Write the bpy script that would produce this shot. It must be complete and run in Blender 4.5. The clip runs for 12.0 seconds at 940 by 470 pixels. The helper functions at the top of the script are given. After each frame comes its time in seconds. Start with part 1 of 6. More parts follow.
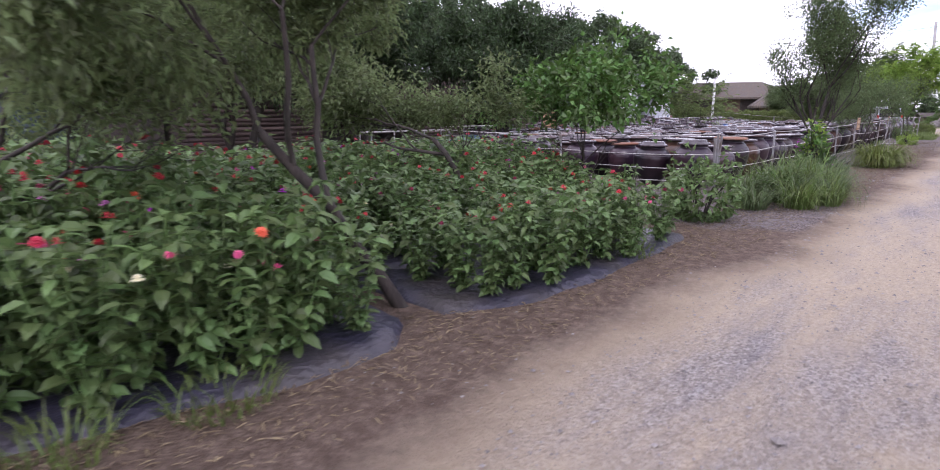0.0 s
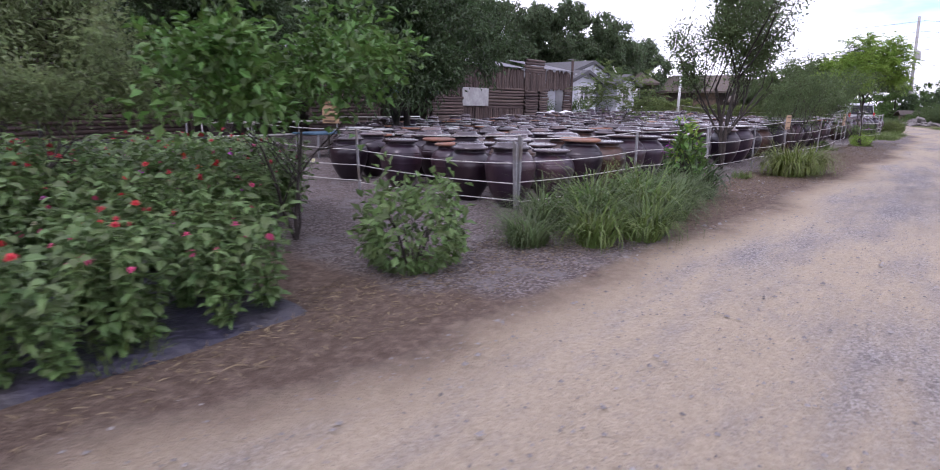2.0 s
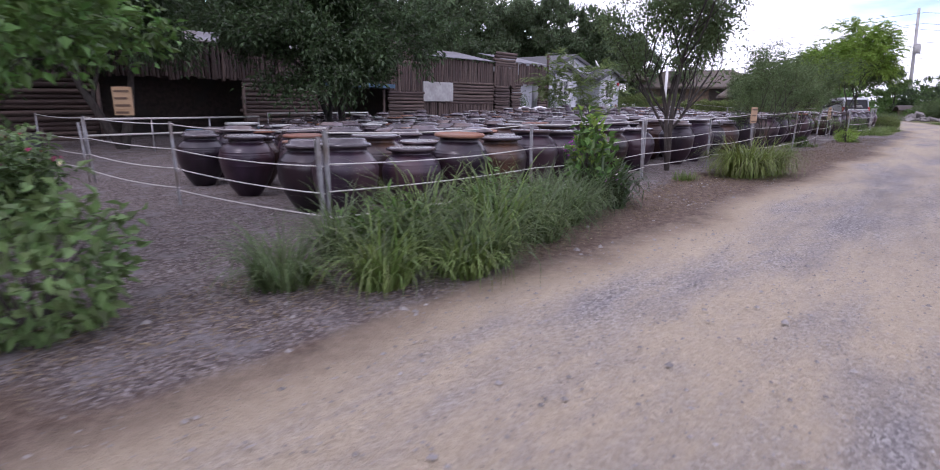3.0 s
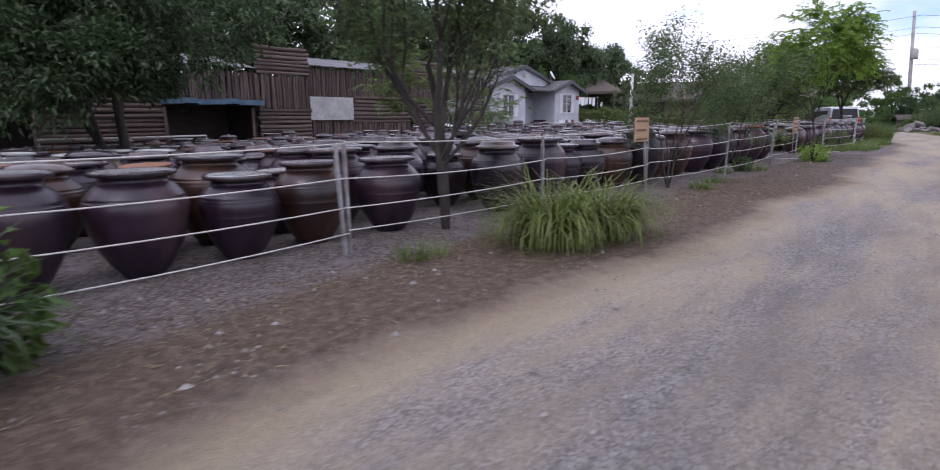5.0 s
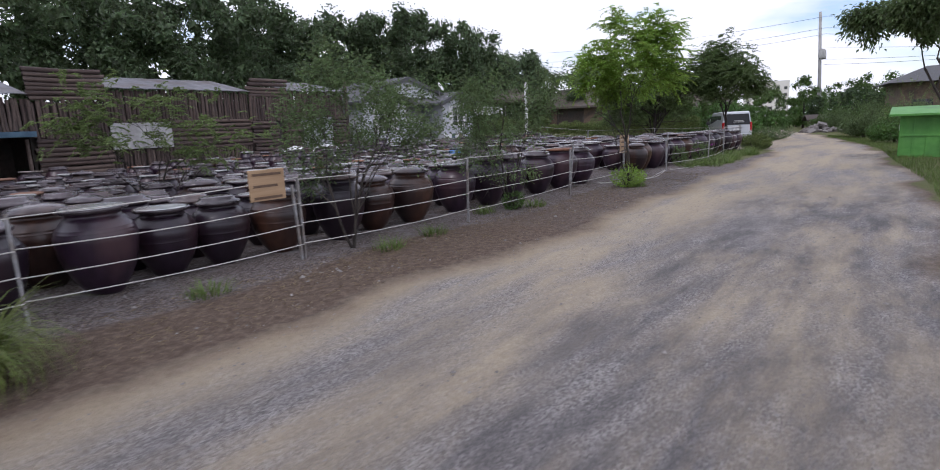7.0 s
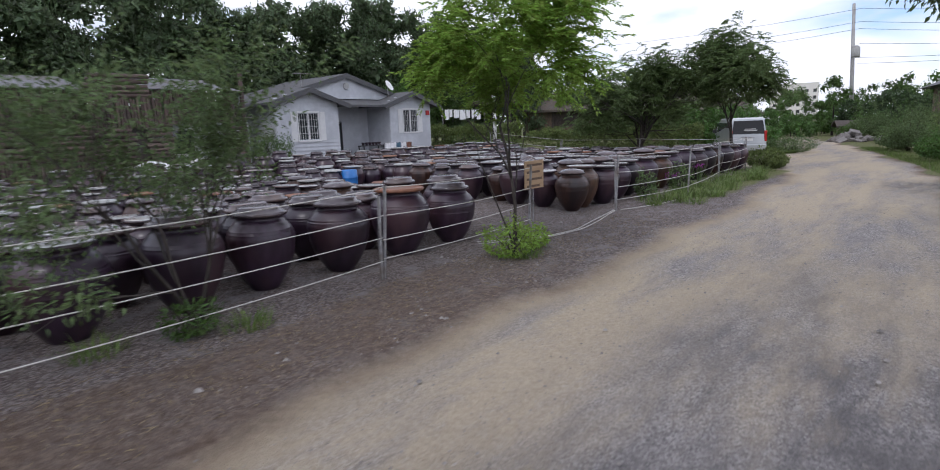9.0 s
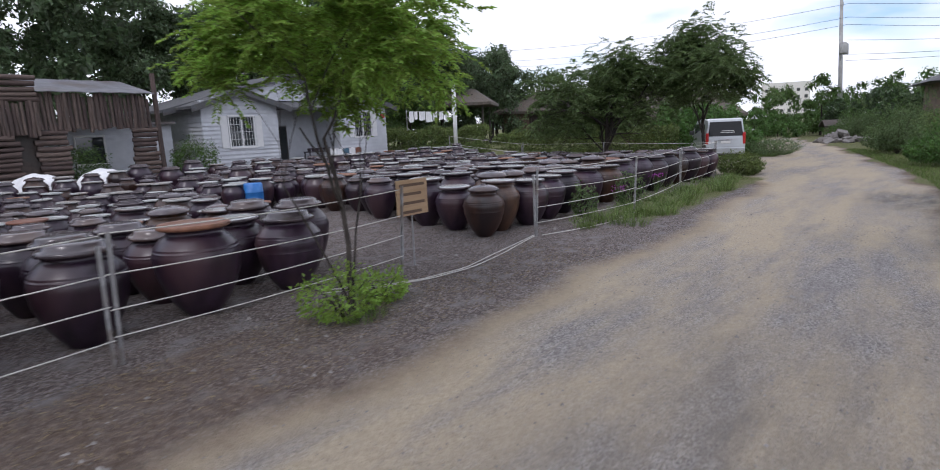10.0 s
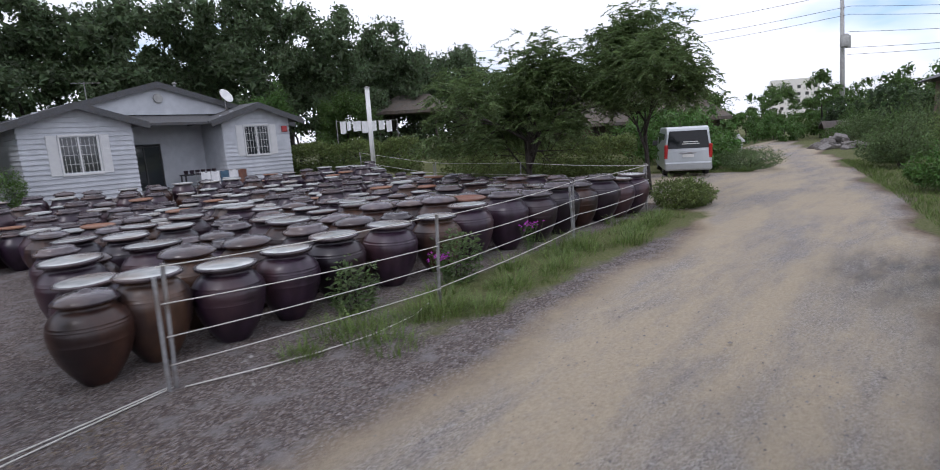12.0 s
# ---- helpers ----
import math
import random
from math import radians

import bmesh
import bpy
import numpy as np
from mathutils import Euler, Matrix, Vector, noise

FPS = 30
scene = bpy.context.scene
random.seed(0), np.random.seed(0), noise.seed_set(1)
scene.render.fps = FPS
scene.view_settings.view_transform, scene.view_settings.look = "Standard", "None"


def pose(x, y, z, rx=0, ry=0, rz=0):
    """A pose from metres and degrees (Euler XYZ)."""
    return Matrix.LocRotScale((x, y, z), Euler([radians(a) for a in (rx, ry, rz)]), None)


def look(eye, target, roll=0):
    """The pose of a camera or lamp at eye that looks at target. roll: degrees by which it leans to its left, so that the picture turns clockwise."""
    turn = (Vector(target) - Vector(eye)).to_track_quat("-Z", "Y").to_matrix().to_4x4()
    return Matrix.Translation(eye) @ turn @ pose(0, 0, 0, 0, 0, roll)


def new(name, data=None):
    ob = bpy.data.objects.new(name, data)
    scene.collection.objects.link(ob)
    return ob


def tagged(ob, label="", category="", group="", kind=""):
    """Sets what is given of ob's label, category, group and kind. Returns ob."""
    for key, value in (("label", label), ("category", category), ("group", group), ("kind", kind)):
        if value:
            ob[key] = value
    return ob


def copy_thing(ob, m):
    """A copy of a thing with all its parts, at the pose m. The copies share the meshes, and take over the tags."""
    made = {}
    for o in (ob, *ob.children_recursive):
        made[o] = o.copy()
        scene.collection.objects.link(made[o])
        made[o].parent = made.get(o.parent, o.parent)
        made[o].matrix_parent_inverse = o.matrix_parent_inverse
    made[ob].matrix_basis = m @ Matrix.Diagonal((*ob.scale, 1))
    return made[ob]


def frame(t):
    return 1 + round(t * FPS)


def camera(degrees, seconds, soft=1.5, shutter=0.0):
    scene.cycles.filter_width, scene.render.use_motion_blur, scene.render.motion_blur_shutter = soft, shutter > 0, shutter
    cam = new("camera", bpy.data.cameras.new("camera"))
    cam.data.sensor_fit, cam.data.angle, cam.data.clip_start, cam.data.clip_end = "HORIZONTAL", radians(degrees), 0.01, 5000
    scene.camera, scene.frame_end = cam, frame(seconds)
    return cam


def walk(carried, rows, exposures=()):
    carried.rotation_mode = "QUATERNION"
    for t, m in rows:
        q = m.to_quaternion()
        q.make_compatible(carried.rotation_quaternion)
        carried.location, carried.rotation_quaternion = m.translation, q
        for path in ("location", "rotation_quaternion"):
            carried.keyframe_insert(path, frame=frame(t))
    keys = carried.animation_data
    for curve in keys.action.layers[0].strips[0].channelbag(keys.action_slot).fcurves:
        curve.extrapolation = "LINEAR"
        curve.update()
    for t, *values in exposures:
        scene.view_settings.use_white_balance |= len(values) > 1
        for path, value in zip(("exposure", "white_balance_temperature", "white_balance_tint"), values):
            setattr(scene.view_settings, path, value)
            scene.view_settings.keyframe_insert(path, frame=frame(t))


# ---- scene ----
cam = camera(80.0, 12.0, soft=1.0, shutter=0.25)
PATH = [
    (0, (3.291, -1.504, 1.622), (3.117, 0.444, 1.205), -0.24),
    (0.5, (4.123, -0.588, 1.635), (3.964, 1.355, 1.190), 0.87),
    (1, (5.066, 0.054, 1.687), (4.937, 1.997, 1.231), 0.99),
    (1.5, (5.997, 0.888, 1.715), (5.862, 2.830, 1.256), 0.98),
    (2, (7.173, 1.881, 1.668), (7.023, 3.824, 1.217), 0.75),
    (2.5, (8.274, 2.965, 1.588), (8.116, 4.906, 1.131), 0.72),
    (2.7, (8.691, 3.422, 1.556), (8.540, 5.363, 1.098), 0.49),
    (4.3, (12.153, 8.564, 1.436), (11.916, 10.506, 1.022), 0.01),
    (4.5, (12.636, 9.138, 1.428), (12.402, 11.083, 1.022), -0.16),
    (5, (13.881, 10.428, 1.420), (13.699, 12.381, 1.028), -0.75),
    (5.5, (15.102, 11.216, 1.490), (14.987, 13.174, 1.100), -1.30),
    (6, (16.426, 11.572, 1.648), (16.367, 13.533, 1.259), -1.95),
    (6.5, (17.944, 12.432, 1.807), (17.915, 14.394, 1.423), -2.40),
    (7, (19.301, 13.429, 1.956), (19.248, 15.392, 1.579), -2.43),
    (7.2, (19.771, 13.911, 2.006), (19.702, 15.875, 1.633), -2.71),
    (9, (23.581, 20.924, 2.189), (23.454, 22.885, 1.818), -2.01),
    (9.5, (24.636, 22.387, 2.212), (24.517, 24.349, 1.841), -2.20),
    (10, (25.699, 23.806, 2.244), (25.587, 25.769, 1.876), -2.42),
    (10.5, (26.892, 25.400, 2.301), (26.748, 27.362, 1.942), -2.91),
    (11, (28.024, 27.084, 2.372), (27.866, 29.045, 2.012), -2.88),
    (11.5, (29.143, 28.604, 2.471), (28.985, 30.565, 2.111), -2.96),
    (12, (30.245, 29.827, 2.606), (30.095, 31.789, 2.247), -3.37),
]
walk(cam, [(t, look(eye, target, roll)) for t, eye, target, roll in PATH], [(0.0, 0.22, 5950, 31), (2.5, -0.07, 5820, 31), (4.5, -0.25, 5800, 27), (6.5, -0.48, 5930, 20), (9.5, -0.46, 5920, 16), (12.0, -0.48, 5930, 16)])

# ---------------- plan: s runs along the rope fence, d away from the road ----------------
ANG = math.degrees(math.atan2(0.803, 0.596))
PLAN = pose(7.1, 9.2, 0, 0, 0, ANG)


def at(s, d, z=0.0, turn=0.0):
    """The pose of a thing that stands at (s, d) of the plan."""
    return PLAN @ pose(s, d, z, 0, 0, turn)


def smooth(a, b, x):
    k = np.clip((np.asarray(x, float) - a) / (b - a), 0, 1)
    return k * k * (3 - 2 * k)


def rise(s, d):
    """Height of the ground: flat by the road, rising gently to the house."""
    return 0.6 * smooth(11, 20, d) * smooth(12, 27, s) + 0.15 * smooth(11, 20, d)


# ---------------- world and sun ----------------
world = bpy.data.worlds.new("overcast_sky")
scene.world = world
world.use_nodes = True
wn, wl = world.node_tree.nodes, world.node_tree.links
wn.clear()
w_out, w_bg = wn.new("ShaderNodeOutputWorld"), wn.new("ShaderNodeBackground")
w_sky = wn.new("ShaderNodeTexSky")
w_sky.sky_type = "NISHITA"
w_sky.sun_disc = False
SUN_EL, SUN_AZ = 52.0, 200.0
w_sky.sun_elevation, w_sky.sun_rotation = radians(SUN_EL), radians(SUN_AZ)
w_mul = wn.new("ShaderNodeMix")
w_mul.data_type, w_mul.blend_type = "RGBA", "MULTIPLY"
w_mul.inputs["Factor"].default_value = 1.0
w_mul.inputs["B"].default_value = (0.20, 0.20, 0.20, 1)
wl.new(w_sky.outputs[0], w_mul.inputs["A"])
w_co, w_map, w_noise, w_ramp = wn.new("ShaderNodeTexCoord"), wn.new("ShaderNodeMapping"), wn.new("ShaderNodeTexNoise"), wn.new("ShaderNodeValToRGB")
w_map.inputs["Scale"].default_value = (1.0, 1.0, 3.2)
w_noise.inputs["Scale"].default_value, w_noise.inputs["Detail"].default_value = 2.6, 6.0
w_ramp.color_ramp.elements[0].position, w_ramp.color_ramp.elements[1].position = 0.32, 0.46
wl.new(w_co.outputs["Generated"], w_map.inputs["Vector"])
wl.new(w_map.outputs[0], w_noise.inputs["Vector"])
wl.new(w_noise.outputs["Fac"], w_ramp.inputs[0])
w_mix = wn.new("ShaderNodeMix")
w_mix.data_type = "RGBA"
w_mix.inputs["B"].default_value = (1.62, 1.63, 1.67, 1)
wl.new(w_ramp.outputs[0], w_mix.inputs["Factor"])
wl.new(w_mul.outputs["Result"], w_mix.inputs["A"])
wl.new(w_mix.outputs["Result"], w_bg.inputs["Color"])
w_bg.inputs["Strength"].default_value = 1.0
wl.new(w_bg.outputs[0], w_out.inputs[0])

sun = new("sun", bpy.data.lights.new("sun", "SUN"))
sun.data.energy, sun.data.angle, sun.data.color = 1.0, radians(14), (1.0, 0.95, 0.88)
sun.matrix_basis = pose(0, 0, 30, 90 - SUN_EL, 0, 180 - SUN_AZ)

# ---------------- materials ----------------


def material(name, c1, c2, scale=8.0, rough=0.7, bump=0.3, bump_scale=60.0, metal=0.0, vary=0.0, island=0.0, stretch=(1, 1, 1), c3=None, soft=0.15, leaf=0.0, coat=0.0, space="Object", dist=0.01):
    """A surface of two colours mixed by noise, a third in large stains, fine relief, and a shade that varies from object to object or from piece to piece."""
    m = bpy.data.materials.new(name)
    m.use_nodes = True
    N, L = m.node_tree.nodes, m.node_tree.links
    b = N["Principled BSDF"]
    co, mp = N.new("ShaderNodeTexCoord"), N.new("ShaderNodeMapping")
    mp.inputs["Scale"].default_value = stretch
    L.new(co.outputs[space], mp.inputs["Vector"])
    n1 = N.new("ShaderNodeTexNoise")
    n1.inputs["Scale"].default_value, n1.inputs["Detail"].default_value = scale, 5.0
    L.new(mp.outputs[0], n1.inputs["Vector"])
    r1 = N.new("ShaderNodeValToRGB")
    r1.color_ramp.elements[0].position, r1.color_ramp.elements[1].position = 0.5 - soft, 0.5 + soft
    r1.color_ramp.elements[0].color, r1.color_ramp.elements[1].color = (*c1, 1), (*c2, 1)
    L.new(n1.outputs["Fac"], r1.inputs[0])
    out = r1.outputs[0]
    if c3:
        n3 = N.new("ShaderNodeTexNoise")
        n3.inputs["Scale"].default_value, n3.inputs["Detail"].default_value = scale * 0.21, 4.0
        L.new(mp.outputs[0], n3.inputs["Vector"])
        r3 = N.new("ShaderNodeValToRGB")
        r3.color_ramp.elements[0].position, r3.color_ramp.elements[1].position = 0.48, 0.66
        L.new(n3.outputs["Fac"], r3.inputs[0])
        x3 = N.new("ShaderNodeMix")
        x3.data_type = "RGBA"
        x3.inputs["B"].default_value = (*c3, 1)
        L.new(r3.outputs[0], x3.inputs["Factor"])
        L.new(out, x3.inputs["A"])
        out = x3.outputs["Result"]
    if vary or island:
        if island:
            src = N.new("ShaderNodeNewGeometry").outputs["Random Per Island"]
        else:
            src = N.new("ShaderNodeObjectInfo").outputs["Random"]
        rg = N.new("ShaderNodeMapRange")
        k = island or vary
        rg.inputs["To Min"].default_value, rg.inputs["To Max"].default_value = 1 - k, 1 + k
        L.new(src, rg.inputs["Value"])
        hs = N.new("ShaderNodeHueSaturation")
        L.new(rg.outputs[0], hs.inputs["Value"])
        hr = N.new("ShaderNodeMapRange")
        hr.inputs["To Min"].default_value, hr.inputs["To Max"].default_value = 0.5 - 0.04 * k, 0.5 + 0.03 * k
        L.new(src, hr.inputs["Value"])
        L.new(hr.outputs[0], hs.inputs["Hue"])
        L.new(out, hs.inputs["Color"])
        out = hs.outputs[0]
    L.new(out, b.inputs["Base Color"])
    b.inputs["Roughness"].default_value, b.inputs["Metallic"].default_value = rough, metal
    if coat:
        b.inputs["Coat Weight"].default_value, b.inputs["Coat Roughness"].default_value = coat, 0.15
    if bump:
        nb = N.new("ShaderNodeTexNoise")
        nb.inputs["Scale"].default_value, nb.inputs["Detail"].default_value = bump_scale, 3.0
        L.new(mp.outputs[0], nb.inputs["Vector"])
        bp = N.new("ShaderNodeBump")
        bp.inputs["Strength"].default_value, bp.inputs["Distance"].default_value = bump, dist
        L.new(nb.outputs["Fac"], bp.inputs["Height"])
        L.new(bp.outputs[0], b.inputs["Normal"])
    if leaf:
        tr, ad = N.new("ShaderNodeBsdfTranslucent"), N.new("ShaderNodeMixShader")
        L.new(out, tr.inputs["Color"])
        ad.inputs[0].default_value = leaf
        L.new(b.outputs[0], ad.inputs[1])
        L.new(tr.outputs[0], ad.inputs[2])
        L.new(ad.outputs[0], N["Material Output"].inputs["Surface"])
    return m


def foliage(name, c1, c2, leaf=0.3, rough=0.5, island=0.45):
    return material(name, c1, c2, 3.0, rough, 0, island=island, leaf=leaf, soft=0.2)


M = {}
M["bark"] = material("bark", (0.024, 0.019, 0.016), (0.058, 0.047, 0.039), 14, 0.9, 0.9, 45, stretch=(1, 1, 0.3), c3=(0.038, 0.036, 0.030))
M["plum_leaf"] = foliage("plum_leaf", (0.110, 0.150, 0.062), (0.195, 0.250, 0.105), 0.55)
M["broad_leaf"] = foliage("broad_leaf", (0.055, 0.12, 0.025), (0.10, 0.19, 0.04))
M["fine_leaf"] = foliage("fine_leaf", (0.084, 0.128, 0.052), (0.148, 0.206, 0.080), 0.5)
M["spray_leaf"] = foliage("spray_leaf", (0.115, 0.165, 0.055), (0.20, 0.27, 0.09), 0.5)
M["locust_leaf"] = foliage("locust_leaf", (0.19, 0.30, 0.048), (0.29, 0.43, 0.085), 0.6)
M["dark_leaf"] = foliage("dark_leaf", (0.034, 0.062, 0.025), (0.068, 0.110, 0.040), 0.35)
M["forest_leaf"] = foliage("forest_leaf", (0.062, 0.096, 0.048), (0.130, 0.182, 0.084), 0.45, island=0.5)
M["clipped_leaf"] = foliage("clipped_leaf", (0.095, 0.135, 0.04), (0.175, 0.22, 0.065), 0.38)
M["frond_leaf"] = foliage("frond_leaf", (0.086, 0.132, 0.048), (0.160, 0.222, 0.080), 0.5)
M["hedge_leaf"] = foliage("hedge_leaf", (0.05, 0.10, 0.022), (0.10, 0.17, 0.035))
M["zinnia_leaf"] = foliage("zinnia_leaf", (0.080, 0.140, 0.046), (0.158, 0.240, 0.080), 0.35, 0.5)
M["grass_blade"] = foliage("grass_blade", (0.085, 0.14, 0.032), (0.165, 0.225, 0.058), 0.35)
M["clump_blade"] = foliage("clump_blade", (0.10, 0.145, 0.028), (0.185, 0.225, 0.055), 0.35)
M["dry_blade"] = foliage("dry_blade", (0.165, 0.120, 0.068), (0.255, 0.195, 0.112), 0.1)
for nm, c in {"red": (0.42, 0.02, 0.035), "orange": (0.55, 0.09, 0.04), "pink": (0.50, 0.07, 0.17), "magenta": (0.42, 0.03, 0.42), "cream": (0.80, 0.76, 0.55), "mauve": (0.38, 0.12, 0.30)}.items():
    M["petal_" + nm] = material("petal_" + nm, c, tuple(min(1, v * 1.25 + 0.01) for v in c), 30, 0.6, 0, vary=0.15)
M["jar_glaze"] = material("jar_glaze", (0.0138, 0.0070, 0.0140), (0.028, 0.0146, 0.0285), 5, 0.36, 0.12, 30, vary=0.5, stretch=(1.6, 1.6, 0.5), c3=(0.044, 0.022, 0.028), coat=0.14)
M["jar_brown"] = material("jar_brown", (0.036, 0.0165, 0.011), (0.074, 0.035, 0.021), 5, 0.38, 0.12, 30, vary=0.35, stretch=(1.6, 1.6, 0.5), c3=(0.022, 0.013, 0.014), coat=0.14)
M["lid_grey"] = material("lid_grey", (0.040, 0.030, 0.035), (0.084, 0.066, 0.074), 6, 0.27, 0.1, 40, vary=0.45, c3=(0.080, 0.052, 0.046), coat=0.4)
# pale base colour carries the sky's reflection on glossy lids, over brownish stains
M["lid_sky_sheen"] = material("lid_sky_sheen", (0.33, 0.35, 0.345), (0.52, 0.53, 0.51), 4, 0.26, 0.1, 40, vary=0.25, c3=(0.27, 0.23, 0.20), coat=0.35)
M["lid_clay"] = material("lid_clay", (0.160, 0.068, 0.040), (0.248, 0.112, 0.064), 7, 0.6, 0.2, 40, vary=0.2, c3=(0.192, 0.112, 0.080))
M["steel"] = material("galvanised_steel", (0.264, 0.264, 0.272), (0.384, 0.384, 0.392), 12, 0.5, 0.2, 60, metal=0.5, c3=(0.208, 0.176, 0.152))
M["rope"] = material("white_rope", (0.493, 0.476, 0.442), (0.629, 0.612, 0.578), 40, 0.8, 0.5, 200)
M["log"] = material("log_wood", (0.066, 0.045, 0.038), (0.128, 0.092, 0.078), 5, 0.85, 0.6, 30, stretch=(1, 1, 1), vary=0.35, c3=(0.054, 0.041, 0.037))
M["log_piece"] = material("pole_wood", (0.17, 0.12, 0.09), (0.32, 0.235, 0.175), 4, 0.85, 0.6, 30, island=0.35, c3=(0.14, 0.105, 0.09))
M["dark_wood"] = material("dark_wood", (0.045, 0.035, 0.03), (0.085, 0.065, 0.055), 6, 0.8, 0.5, 40, c3=(0.06, 0.055, 0.05))
M["siding"] = material("white_vinyl_siding", (0.468, 0.484, 0.515), (0.546, 0.562, 0.593), 3, 0.5, 0.05, 60, c3=(0.429, 0.445, 0.476))
M["trim"] = material("white_trim", (0.663, 0.663, 0.663), (0.714, 0.714, 0.705), 5, 0.45, 0.05, 60)
M["shingle"] = material("roof_shingle", (0.068, 0.070, 0.076), (0.108, 0.110, 0.116), 20, 0.85, 0.5, 90, c3=(0.088, 0.084, 0.080))
M["dark"] = material("dark_interior", (0.012, 0.011, 0.011), (0.025, 0.023, 0.022), 4, 0.9, 0.1)
M["thatch"] = material("thatch", (0.085, 0.069, 0.056), (0.15, 0.125, 0.103), 9, 0.95, 0.8, 60, stretch=(1, 1, 0.4), c3=(0.11, 0.10, 0.09))
M["plaster"] = material("brown_plaster", (0.115, 0.082, 0.058), (0.185, 0.135, 0.095), 6, 0.9, 0.3, 50, c3=(0.09, 0.07, 0.055))
M["mulch"] = material("black_mulch_film", (0.018, 0.0175, 0.030), (0.038, 0.036, 0.056), 6, 0.38, 0.9, 14, c3=(0.050, 0.045, 0.046), dist=0.03)
M["tarp"] = material("blue_tarp", (0.04, 0.09, 0.14), (0.07, 0.14, 0.20), 5, 0.6, 0.4, 30)
M["green_paint"] = material("green_paint", (0.070, 0.238, 0.042), (0.098, 0.294, 0.056), 4, 0.6, 0.2, 60, c3=(0.063, 0.189, 0.042))
M["stone"] = material("rubble_stone", (0.168, 0.154, 0.143), (0.280, 0.262, 0.248), 7, 0.85, 0.6, 40, island=0.3, vary=0)
M["concrete"] = material("concrete", (0.336, 0.336, 0.328), (0.440, 0.440, 0.424), 6, 0.85, 0.3, 60, c3=(0.288, 0.280, 0.272))
M["van_paint"] = material("silver_paint", (0.38, 0.40, 0.42), (0.43, 0.45, 0.47), 2, 0.3, 0, metal=0.4, coat=0.6)
M["sheet_metal"] = material("sheet_metal", (0.13, 0.13, 0.145), (0.20, 0.20, 0.215), 3, 0.5, 0.1, 40, metal=0.3, c3=(0.12, 0.10, 0.095))
M["rubber"] = material("rubber", (0.018, 0.018, 0.018), (0.035, 0.034, 0.033), 20, 0.8, 0.3)
M["plastic_black"] = material("black_plastic", (0.03, 0.03, 0.032), (0.05, 0.05, 0.052), 12, 0.5, 0.1)
M["red_lens"] = material("red_lens", (0.35, 0.015, 0.02), (0.45, 0.03, 0.03), 9, 0.15, 0)
M["white_cloth"] = material("white_cloth", (0.72, 0.72, 0.73), (0.82, 0.82, 0.82), 6, 0.85, 0.5, 20)
M["blue_plastic"] = material("blue_plastic", (0.02, 0.14, 0.42), (0.04, 0.19, 0.52), 6, 0.4, 0.1)
M["board"] = material("sign_board", (0.336, 0.216, 0.120), (0.432, 0.296, 0.176), 6, 0.7, 0.3, 40, stretch=(0.3, 3, 3))
M["ink"] = material("sign_ink", (0.10, 0.06, 0.04), (0.14, 0.09, 0.06), 9, 0.8, 0)
M["far_wall"] = material("far_wall", (0.62, 0.60, 0.56), (0.72, 0.70, 0.66), 3, 0.85, 0.1)
M["wire"] = material("cable", (0.04, 0.04, 0.045), (0.06, 0.06, 0.065), 9, 0.6, 0)


def glass_pane(name, tint):
    m = bpy.data.materials.new(name)
    m.use_nodes = True
    b = m.node_tree.nodes["Principled BSDF"]
    b.inputs["Base Color"].default_value, b.inputs["Roughness"].default_value = (*tint, 1), 0.06
    b.inputs["Specular IOR Level"].default_value = 0.8
    return m


M["glass"] = glass_pane("window_glass", (0.035, 0.04, 0.045))
M["tinted_glass"] = glass_pane("tinted_glass", (0.008, 0.009, 0.011))
M["tinted_glass"].node_tree.nodes["Principled BSDF"].inputs["Specular IOR Level"].default_value = 0.35
M["pond_glass"] = glass_pane("dusty_glass", (0.10, 0.13, 0.15))


